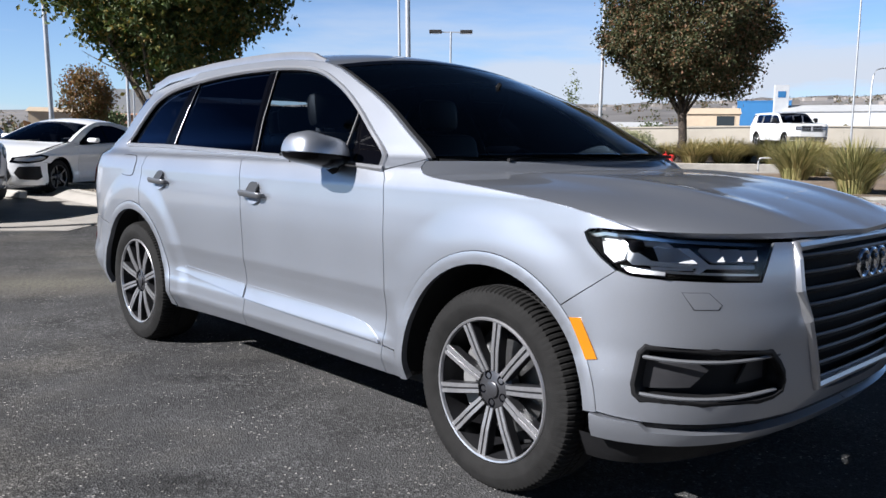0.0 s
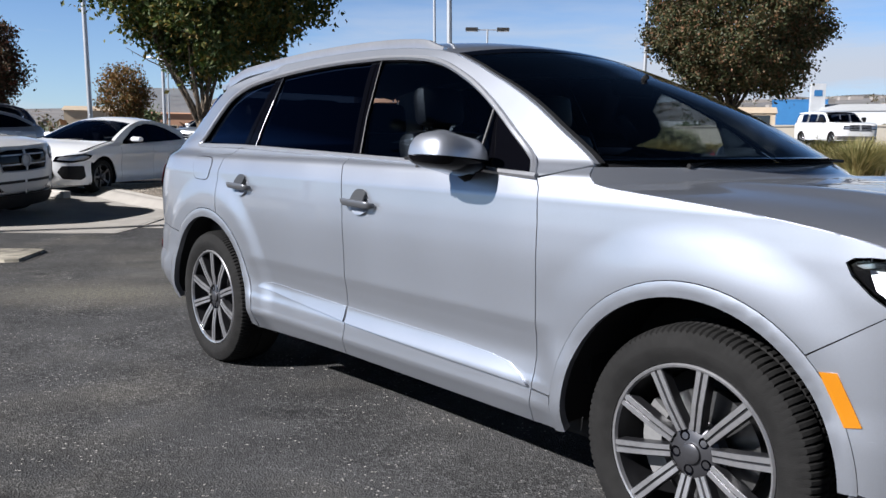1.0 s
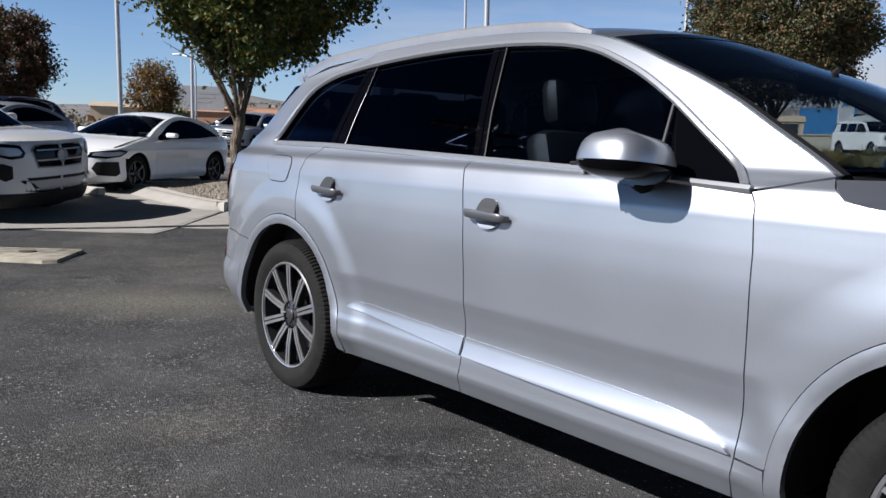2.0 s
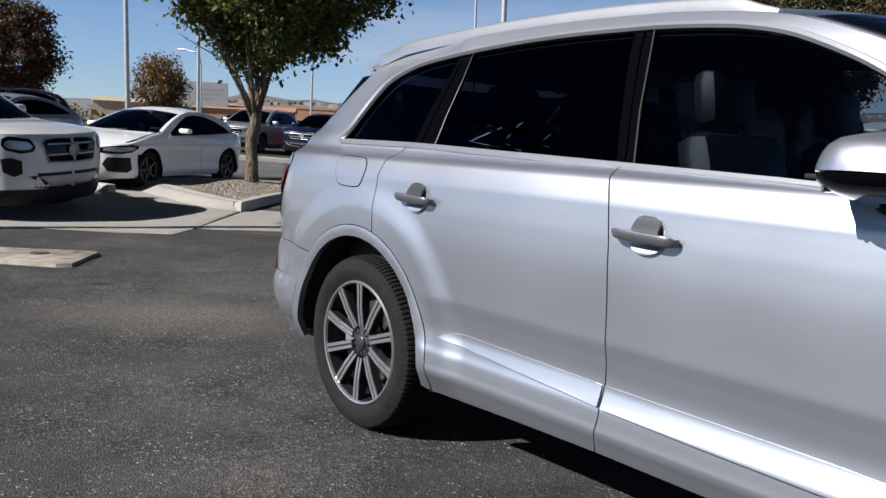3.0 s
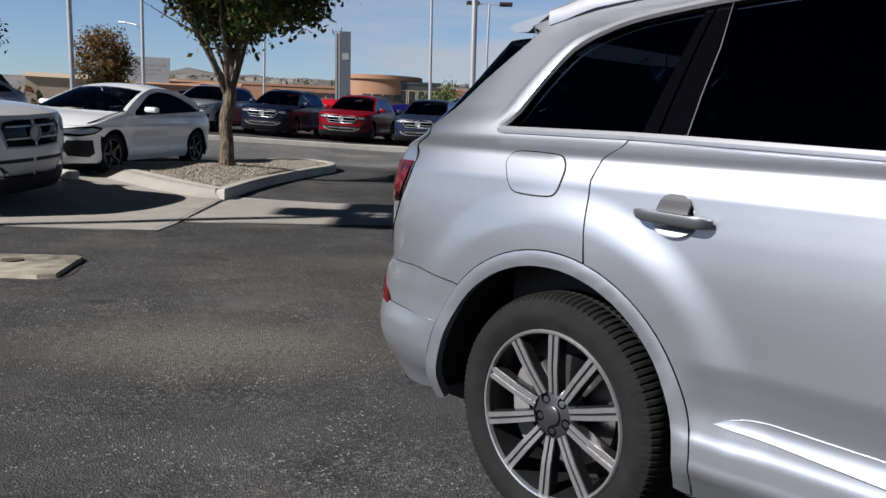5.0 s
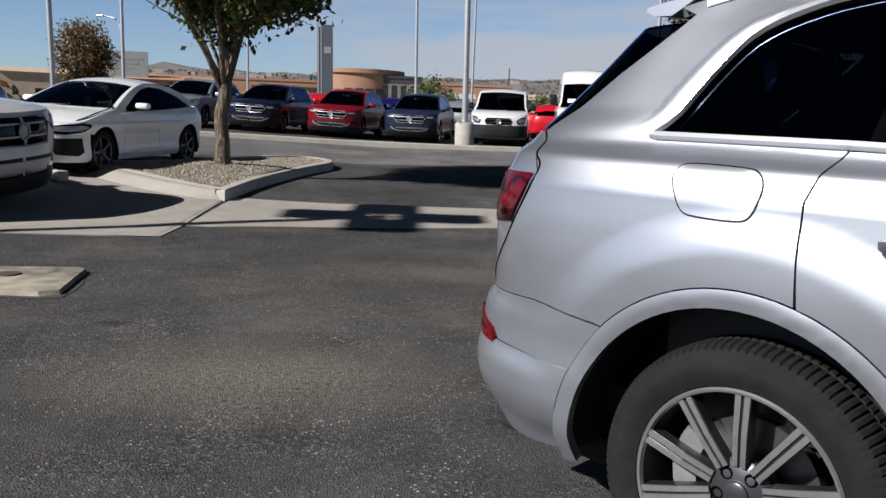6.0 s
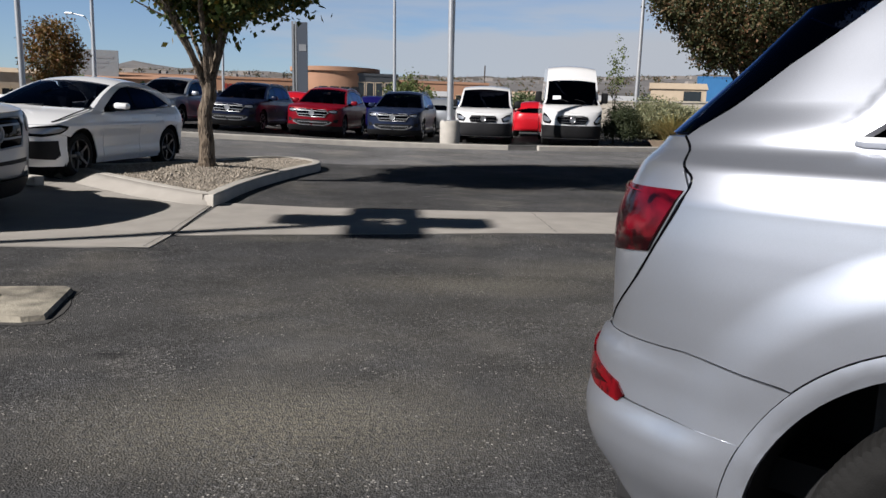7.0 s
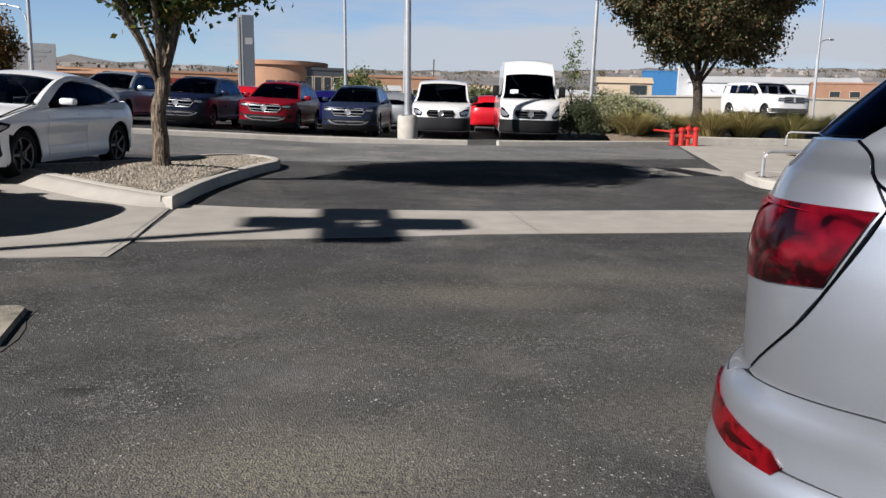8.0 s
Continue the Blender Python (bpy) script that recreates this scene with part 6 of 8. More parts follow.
def spec(kind, **over):
    """Sizes for the kinds of car in the lot; x from the front axle, z from the ground."""
    if kind == "suv":
        S = dict(hw=.93, wb=2.87, hub=.36, tw=.235, belt=1.08, top=1.58, tumble=.62, nose=[(.12, .66), (.3, .80), (.5, .86), (.75, .86), (.9, .82), (1.0, .74), (1.2, .5)], tail=[(.12, -3.55), (.4, -3.83), (.7, -3.86), (1.0, -3.80), (1.3, -3.62), (1.62, -3.30)],
                 hood=[(-.42, 1.085), (-.30, 1.055), (0, 1.03), (.30, .995), (.52, .955)], hood_front=.93, roof=[(-.42, 1.09), (-.72, 1.27), (-1.0, 1.42), (-1.22, 1.51), (-1.5, 1.565), (-2.0, 1.585), (-2.6, 1.565), (-3.05, 1.52), (-3.28, 1.48)],
                 dlo_top=[(-.60, 1.08), (-.85, 1.24), (-1.05, 1.36), (-1.3, 1.46), (-1.6, 1.515), (-2.1, 1.53), (-2.6, 1.505), (-2.95, 1.43), (-3.15, 1.30), (-3.22, 1.16)], dlo_low=[(-3.22, 1.14), (-2.5, 1.12), (-1.6, 1.09), (-.60, 1.065)],
                 doors=(-.52, -1.58, -2.62), panes=[(-.75, -1.56), (-1.62, -2.46), (-2.54, -3.10)], glass=[GLASS_TINT, GLASS_DARK, GLASS_DARK], tail_top=1.40, rw=(1.12, 1.46), mirror=(-.78, 1.06), ws_top=.30,
                 lamp=[(.66, .88), (.76, .91), (1.0, .87), (1.02, .80), (.86, .775), (.70, .79)], grille=[(.58, .885), (.64, .80), (.54, .655), (.0, .645), (.0, .90)], lower_grille=[(.70, .555), (.66, .42), (0, .41), (0, .55)], skid=[(.90, .50), (.82, .43), (.62, .375), (.0, .375), (.0, .400), (.60, .402), (.78, .460), (.86, .52)], vent=[(.62, .60), (.80, .575), (.84, .50), (.66, .47)], bumper_black=(.20, .372),
                 bars=2, lower=.12, rails=True)
    elif kind == "hatch":
        S = dict(hw=.90, wb=2.70, hub=.33, tw=.225, belt=.94, top=1.40, tumble=.58, sill=.20, nose=[(.12, .70), (.25, .86), (.45, .92), (.62, .91), (.72, .86), (.82, .72), (1.0, .5)], tail=[(.12, -3.3), (.35, -3.50), (.7, -3.54), (.95, -3.50), (1.08, -3.30), (1.25, -2.95), (1.42, -2.5)],
                 hood=[(-.45, .98), (-.30, .945), (0, .90), (.30, .84), (.55, .775)], hood_front=.735, roof=[(-.45, .985), (-.80, 1.14), (-1.1, 1.255), (-1.35, 1.33), (-1.65, 1.383), (-2.0, 1.390), (-2.4, 1.345), (-2.8, 1.245), (-3.1, 1.12)],
                 dlo_top=[(-.72, .985), (-.95, 1.085), (-1.2, 1.20), (-1.45, 1.29), (-1.75, 1.332), (-2.1, 1.318), (-2.45, 1.24), (-2.75, 1.125), (-2.92, 1.03)], dlo_low=[(-2.92, 1.015), (-2.2, .985), (-1.6, .965), (-.72, .945)],
                 doors=(-.58, -1.66, -2.44), panes=[(-.98, -1.64), (-1.70, -2.36), (-2.42, -2.84)], glass=[GLASS_DARK, GLASS_DARK, GLASS_DARK], tail_top=1.02, rw=(.98, 1.16), mirror=(-.92, .985), mirror_h=.095, ws_top=.33,
                 lamp=[(.34, .745), (.50, .768), (.72, .748), (1.02, .705), (1.08, .62), (.75, .605), (.50, .645), (.38, .70)], lamp_inner=LAMP_GREY, grille=[(.34, .70), (.46, .68), (.48, .60), (0, .575), (0, .71)], bars=1, badge=False, bar_mat=BLACK_GLOSS, lower_grille=[(.50, .52), (.56, .36), (.50, .27), (0, .25), (0, .45)],
                 vent=[(.52, .555), (.92, .545), (1.0, .43), (.90, .315), (.58, .30), (.49, .36)], hood_line=.010, handle_mat=PEARL, rim_mat=material("dull_alloy", (.24, .24, .25), .35, .8), grille_ring=False, cowl=.22, crown=.04, hood_bulge=.03, rim=.68, ws_glass=GLASS_TINT)
    elif kind == "large_suv":
        S = dict(hw=.985, wb=3.075, hub=.385, tw=.285, belt=1.20, top=1.78, tumble=.68, nose=[(.12, .72), (.3, .86), (.5, .92), (.8, .93), (1.0, .90), (1.12, .82), (1.3, .6)], tail=[(.12, -3.85), (.4, -4.15), (.8, -4.18), (1.2, -4.12), (1.5, -4.0), (1.85, -3.85)],
                 hood=[(-.45, 1.21), (-.30, 1.18), (0, 1.16), (.30, 1.13), (.50, 1.09)], hood_front=1.075, roof=[(-.45, 1.215), (-.75, 1.42), (-1.0, 1.57), (-1.25, 1.68), (-1.5, 1.74), (-2.1, 1.775), (-2.9, 1.765), (-3.5, 1.73), (-3.8, 1.69)],
                 dlo_top=[(-.62, 1.20), (-.85, 1.37), (-1.05, 1.50), (-1.3, 1.61), (-1.6, 1.68), (-2.2, 1.70), (-2.9, 1.68), (-3.4, 1.60), (-3.65, 1.45), (-3.70, 1.28)], dlo_low=[(-3.70, 1.25), (-2.6, 1.235), (-1.6, 1.21), (-.62, 1.185)],
                 doors=(-.55, -1.68, -2.78), panes=[(-.80, -1.66), (-1.72, -2.66), (-2.74, -3.58)], glass=[GLASS_TINT, GLASS_DARK, GLASS_DARK], tail_top=1.55, rw=(1.25, 1.65), mirror=(-.85, 1.19), mirror_h=.18, ws_top=.30,
                 lamp=[(.64, 1.03), (.70, 1.06), (.96, 1.03), (1.04, .93), (1.0, .87), (.84, .85), (.68, .89), (.63, .95)], grille=[(.56, 1.03), (.61, .96), (.52, .735), (0, .725), (0, 1.045)], bars=2, bar_w=.86, lower_grille=[(.68, .60), (.58, .45), (0, .44), (0, .605)],
                 vent=[(.62, .78), (.74, .80), (.86, .76), (.86, .60), (.76, .56), (.64, .62)], skid=[(.86, .42), (.60, .40), (0, .40), (0, .435), (.58, .44), (.70, .52), (.80, .57), (.90, .56)], bumper_black=(.20, .395), lower=.14, rails=True, lower_mat=BLACK)
    elif kind == "van":
        S = dict(hw=.96, wb=3.20, hub=.33, tw=.225, belt=1.22, top=1.84, tumble=.78, nose=[(.12, .70), (.3, .84), (.5, .88), (.75, .86), (.95, .80), (1.06, .70), (1.25, .5)], tail=[(.12, -3.9), (.4, -4.25), (1.0, -4.25), (1.5, -4.2), (1.9, -4.1)],
                 hood=[(-.05, 1.17), (.10, 1.145), (.30, 1.10), (.50, 1.03)], hood_front=1.00, roof=[(-.05, 1.175), (-.30, 1.38), (-.52, 1.58), (-.72, 1.74), (-.95, 1.81), (-1.5, 1.85), (-2.6, 1.86), (-3.6, 1.85), (-4.05, 1.83)],
                 dlo_top=[(-.32, 1.20), (-.5, 1.36), (-.68, 1.53), (-.85, 1.66), (-1.1, 1.71), (-2.2, 1.73), (-3.2, 1.72), (-3.85, 1.69), (-3.9, 1.3)], dlo_low=[(-3.9, 1.24), (-2.6, 1.22), (-1.3, 1.20), (-.32, 1.18)],
                 doors=(-.40, -1.42, -2.62), panes=[(-.62, -1.38), (-1.5, -2.55), (-2.7, -3.8)], glass=[GLASS_TINT, GLASS_DARK, GLASS_DARK], tail_top=1.75, rw=(1.25, 1.7), mirror=(-.45, 1.17), mirror_h=.24, mirror_mat=BLACK, ws_top=.20, crown=.05, ws_glass=GLASS_DARK,
                 lamp=[(.56, .97), (.74, .95), (.96, .84), (.92, .72), (.70, .75), (.60, .84)], grille=[(.54, .91), (.59, .81), (.52, .715), (0, .70), (0, .93)], bars=2, bar_mat=material("grey_slat", (.05, .05, .05), .4), bar_h=.014, badge_mat=LAMP_GREY, ring_mat=BLACK, lamp_inner=LAMP_GREY, bumper_black=(.26, .68), lower_mat=material("grey_bumper_plastic", (.020, .020, .022), .65, 0, 0, .15, 20, spec=.2), lower=.10, cowl=.12, hood_bulge=.03)
    elif kind == "tall_van":
        S = dict(hw=.99, wb=3.66, hub=.345, tw=.235, belt=1.42, top=2.60, tumble=.80, nose=[(.12, .72), (.3, .88), (.55, .92), (.8, .90), (1.0, .86), (1.2, .70), (1.5, .4)], tail=[(.12, -4.2), (.4, -4.6), (1.2, -4.6), (2.0, -4.55), (2.75, -4.45)],
                 hood=[(.0, 1.36), (.15, 1.32), (.32, 1.24), (.50, 1.14)], hood_front=1.08, roof=[(.0, 1.365), (-.16, 1.60), (-.32, 1.88), (-.46, 2.10), (-.62, 2.30), (-.80, 2.47), (-1.05, 2.58), (-1.6, 2.63), (-3.0, 2.64), (-4.4, 2.60)],
                 dlo_top=[(-.20, 1.40), (-.36, 1.62), (-.50, 1.82), (-.66, 1.96), (-.90, 2.02), (-1.35, 2.02), (-1.40, 1.6)], dlo_low=[(-1.40, 1.36), (-.8, 1.36), (-.20, 1.37)],
                 doors=(-.35, -1.42, -2.8), panes=[(-.45, -1.32)], glass=[GLASS_TINT], tail_top=2.5, rw=(1.5, 2.2), mirror=(-.30, 1.42), mirror_h=.36, mirror_mat=BLACK, ws_top=.175, crown=.06, ws_glass=GLASS_DARK,
                 lamp=[(.46, .98), (.56, 1.08), (.70, 1.02), (.92, .82), (.88, .72), (.66, .74), (.52, .82)], grille=[(.62, .97), (.64, .88), (.52, .735), (0, .715), (0, 1.0), (.52, .995)], bars=3, bar_mat=material("grey_slat", (.06, .06, .06), .4), bar_h=.014, badge_mat=LAMP_GREY, ring_mat=BLACK, lamp_inner=LAMP_GREY, card=(.035, .065, .42, .72), bumper_black=(.26, .68), lower_mat=material("dark_bumper_plastic", (.013, .013, .014), .65, 0, 0, .15, 20, spec=.2), lower=.12, cowl=.10, hood_bulge=.03)
    elif kind == "truck_suv":
        S = dict(hw=1.0, wb=3.48, hub=.41, tw=.27, belt=1.36, top=1.90, tumble=.78, sill=.42, nose=[(.12, .75), (.4, .88), (.6, .96), (.9, .96), (1.2, .92), (1.3, .8)], tail=[(.12, -4.3), (.5, -4.75), (1.2, -4.75), (1.6, -4.68), (1.95, -4.55)], nf=4.0, nr=5.0,
                 hood=[(-.60, 1.36), (-.30, 1.345), (0, 1.335), (.30, 1.32), (.60, 1.29)], hood_front=1.29, roof=[(-.60, 1.37), (-.85, 1.55), (-1.05, 1.70), (-1.25, 1.81), (-1.45, 1.86), (-2.2, 1.90), (-3.2, 1.90), (-4.1, 1.88), (-4.5, 1.86)],
                 dlo_top=[(-.78, 1.37), (-.98, 1.53), (-1.18, 1.68), (-1.38, 1.77), (-2.2, 1.80), (-3.2, 1.80), (-4.2, 1.79), (-4.35, 1.72), (-4.40, 1.40)], dlo_low=[(-4.40, 1.36), (-2.6, 1.35), (-.78, 1.34)],
                 doors=(-.62, -1.85, -2.9), panes=[(-.95, -1.82), (-2.0, -2.85), (-3.05, -4.25)], glass=[GLASS_DARK, GLASS_DARK, GLASS_DARK], tail_top=1.75, rw=(1.4, 1.75), mirror=(-.95, 1.38), mirror_h=.24, mirror_mat=BLACK, ws_top=.22, dark_frame=False, ws_glass=GLASS_TINT,
                 lamp=[(.90, 1.16), (1.20, 1.16), (1.20, .98), (.90, .98)], grille=[(.60, 1.20), (.60, .92), (0, .92), (0, 1.20)], bars=3, badge=False, bumper_black=(.45, .66), lower_mat=CHROME, cowl=.06, hood_bulge=.02)
    else:  # saloon
        S = spec("hatch")
        S.update(dict(roof=[(-.45, .985), (-.80, 1.15), (-1.1, 1.27), (-1.35, 1.35), (-1.65, 1.39), (-2.0, 1.39), (-2.4, 1.345), (-2.75, 1.22), (-3.0, 1.10)], top=1.38))
    S.update(over)
    return S


def on_ground(x, y, heading, dz=0.0):
    """A pose on the ground, tilted with it, for a car whose front axle is at x, y."""
    c, s = math.cos(radians(heading)), math.sin(radians(heading))
    p = Vector((x, y, ground_z(x, y)))
    fwd = (p - Vector((x - 2.8 * c, y - 2.8 * s, ground_z(x - 2.8 * c, y - 2.8 * s)))).normalized()
    lx, ly = x - s * 1.0, y + c * 1.0
    left = Vector((-s, c, (ground_z(lx, ly) - ground_z(x + s, y - c)) / 2))
    up = fwd.cross(left).normalized()
    left = up.cross(fwd).normalized()
    return Matrix(((fwd.x, left.x, up.x, p.x), (fwd.y, left.y, up.y, p.y), (fwd.z, left.z, up.z, p.z + dz), (0, 0, 0, 1)))


def nose_at(x, y, heading, reach):
    """The same, for a car whose bumper's middle is at x, y."""
    return on_ground(x - reach * math.cos(radians(heading)), y - reach * math.sin(radians(heading)), heading, .01)


make_car("hatchback", "white pearl hatchback with black alloy wheels on the lot", on_ground(-8.35, 15.93, -100.0, .01), PEARL, spec("hatch"), fine=True)
make_car("large_suv", "clean white large SUV with chrome grille bars on the apron", nose_at(-6.96, 12.35, -9, .93), WHITE, spec("large_suv"), fine=True)
ROW = "cars parked in the row behind the kerb"
make_car("grey_suv", "light grey SUV parked in the far row", nose_at(-11.4, 30.9, -99, .87), GREY, spec("suv"), ROW)
make_car("navy_suv", "dark navy SUV with chrome grille in the far row", nose_at(-8.76, 31.0, -99, .87), NAVY, spec("suv"), ROW)
make_car("red_suv", "dark red SUV with chrome grille in the far row", nose_at(-6.06, 31.0, -99, .87), RED, spec("suv"), ROW)
make_car("steel_blue_suv", "steel blue SUV with chrome grille in the far row", nose_at(-3.42, 31.0, -99, .87), STEEL, spec("suv"), ROW)
make_car("small_van", "white passenger van with grey plastic bumper in the far row", nose_at(-.45, 31.0, -98, .88), WHITE, spec("van"), ROW, category="van")
make_car("tall_van", "tall white high-roof van with dark bumper in the far row", nose_at(2.50, 31.0, -97, .92), WHITE, spec("tall_van"), ROW, category="van")
BACK = "cars parked in the second row"
for nm, lab, x, y, pt, hd in (("red_saloon", "bright red saloon seen between parked SUVs", -7.25, 40.4, BRIGHT_RED, 82), ("blue_saloon", "deep blue saloon seen between parked SUVs", -4.0, 40.4, BLUE, 82), ("silver_saloon", "light grey saloon seen between parked cars", -1.0, 40.4, GREY, 76),
                              ("red_coupe", "bright red saloon between the two vans", 2.65, 40.4, BRIGHT_RED, 82), ("dark_saloon", "dark saloon parked behind the grey SUV", -13.8, 37.5, NAVY, -98), ("white_pickup", "white car parked far behind the row", -8.8, 47.0, WHITE, -170)):
    make_car(nm, lab, on_ground(x, y, hd, .01), pt, spec("saloon"), BACK)
make_car("silver_saloon", "silver saloon parked behind the white cars", on_ground(-14.6, 20.6, -106, .01), GREY, spec("saloon"))
make_car("dark_wagon", "dark SUV parked far behind the white cars", on_ground(-17.8, 25.5, -106, .01), NAVY, spec("suv"))
make_car("white_wagon", "white SUV standing beyond the boundary wall", on_ground(12.9, 59.5, -140, .01), WHITE, spec("suv"))
make_car("truck_suv", "white full-size truck-based SUV parked beyond the planted bed", on_ground(18.0, 44.0, -86, .01), WHITE, spec("truck_suv"))
# wheel stop in front of the white cars
bm = bmesh.new()
block(bm, -.9, .9, -.07, .07, 0, .13, None, .02)
stop = part("wheel_stop", bm, KERB, None)
stop.matrix_world = pose(-8.25, 15.05, ground_z(-8.25, 15.05), 0, 0, -36)
tagged(stop, "pale concrete wheel stop on the apron", "wheel stop")


# ---- trees ----
def leaf_material(name, stops):
    m = material(name, (.1, .1, .05), .6)
    n, l = m.node_tree.nodes, m.node_tree.links
    geo, ramp = n.new("ShaderNodeNewGeometry"), n.new("ShaderNodeValToRGB")
    while len(ramp.color_ramp.elements) < len(stops):
        ramp.color_ramp.elements.new(.5)
    for e, (p, c) in zip(ramp.color_ramp.elements, stops):
        e.position, e.color = p, (*c, 1)
    l.new(geo.outputs["Random Per Island"], ramp.inputs[0])
    l.new(ramp.outputs[0], n["Principled BSDF"].inputs["Base Color"])
    tr, mx = n.new("ShaderNodeBsdfTranslucent"), n.new("ShaderNodeMixShader")
    l.new(ramp.outputs[0], tr.inputs[0])
    mx.inputs[0].default_value = .28
    l.new(n["Principled BSDF"].outputs[0], mx.inputs[1])
    l.new(tr.outputs[0], mx.inputs[2])
    l.new(mx.outputs[0], n["Material Output"].inputs[0])
    return m


LEAF_GREEN = leaf_material("green_gold_leaves", [(0, (.030, .056, .013)), (.45, (.058, .090, .016)), (.78, (.12, .125, .024)), (1, (.25, .16, .03))])
LEAF_DARK = leaf_material("dark_green_russet_leaves", [(0, (.030, .042, .014)), (.45, (.058, .066, .022)), (.75, (.105, .078, .032)), (1, (.19, .092, .046))])
LEAF_GOLD = leaf_material("gold_brown_leaves", [(0, (.075, .075, .022)), (.4, (.16, .10, .025)), (.8, (.24, .125, .035)), (1, (.20, .07, .03))])
LEAF_RUSSET = leaf_material("russet_leaves", [(0, (.035, .042, .016)), (.5, (.085, .05, .022)), (1, (.16, .055, .03))])
LEAF_PALE = leaf_material("pale_green_leaves", [(0, (.07, .10, .03)), (1, (.16, .19, .06))])
LEAF_BUSH = leaf_material("dull_green_leaves", [(0, (.05, .07, .025)), (1, (.12, .15, .06))])
# bush by the tall van: the shadow on it is put into the leaf colour
LEAF_SHADE = leaf_material("shaded_green_leaves", [(0, (.022, .034, .012)), (1, (.060, .075, .030))])
BLADE = leaf_material("straw_green_blades", [(0, (.12, .125, .040)), (.30, (.25, .225, .080)), (.7, (.44, .36, .16)), (1, (.56, .47, .24))])
BLADE_GREEN = leaf_material("grey_green_blades", [(0, (.12, .13, .045)), (.45, (.25, .24, .09)), (1, (.46, .39, .18))])
SAGE = leaf_material("pale_sage_leaves", [(0, (.17, .19, .105)), (.6, (.27, .28, .16)), (1, (.38, .35, .19))])


def bark_material(name, pale, dark):
    """Bark with upright ridges and dark furrows."""
    m = material(name, pale, .92)
    n, l = m.node_tree.nodes, m.node_tree.links
    p = n["Principled BSDF"]
    co, mp, t, r, mx, bp = n.new("ShaderNodeTexCoord"), n.new("ShaderNodeMapping"), n.new("ShaderNodeTexNoise"), n.new("ShaderNodeMapRange"), n.new("ShaderNodeMix"), n.new("ShaderNodeBump")
    mp.inputs["Scale"].default_value = (1, 1, .22)
    l.new(co.outputs["Object"], mp.inputs[0])
    t.inputs["Scale"].default_value, t.inputs["Detail"].default_value, t.inputs["Distortion"].default_value = 34, 5, .6
    l.new(mp.outputs[0], t.inputs["Vector"])
    r.inputs["From Min"].default_value, r.inputs["From Max"].default_value = .36, .60
    l.new(t.outputs[0], r.inputs[0])
    mx.data_type = 'RGBA'
    mx.inputs["A"].default_value, mx.inputs["B"].default_value = (*dark, 1), (*pale, 1)
    l.new(r.outputs[0], mx.inputs["Factor"])
    l.new(mx.outputs["Result"], p.inputs["Base Color"])
    bp.inputs["Strength"].default_value, bp.inputs["Distance"].default_value = 1.0, .03
    l.new(r.outputs[0], bp.inputs["Height"])
    l.new(bp.outputs[0], p.inputs["Normal"])
    return m


BARK = bark_material("pale_ridged_bark", (.23, .18, .13), (.07, .052, .038))
BARK_DARK = bark_material("dark_bark", (.085, .065, .05), (.03, .024, .02))


def leaves(rng, centres, per, spread, size, bend=.35):
    """Small folded leaves scattered about clump centres."""
    n = len(centres) * per
    c = np.repeat(np.array(centres, float), per, 0) + rng.normal(0, 1, (n, 3)) * spread * np.array([1, 1, .8])
    a = rng.normal(0, 1, (n, 3))
    a[:, 2] -= .5
    a /= np.linalg.norm(a, axis=1)[:, None]
    b = np.cross(a, rng.normal(0, 1, (n, 3)))
    b /= np.linalg.norm(b, axis=1)[:, None] + 1e-9
    k = np.cross(a, b)
    s = size * rng.uniform(.65, 1.25, n)[:, None]
    w_ = s * .36
    tip, mid = c + a * s, c + a * s * .5 + k * s * bend * .3
    v = np.stack([c, mid + b * w_ * .9, tip, mid - b * w_ * .9], 1).reshape(-1, 3)
    i = np.arange(n)[:, None] * 4
    f = np.concatenate([i + [0, 1, 2], i + [0, 2, 3]], 1).reshape(-1, 3)
    return v, f


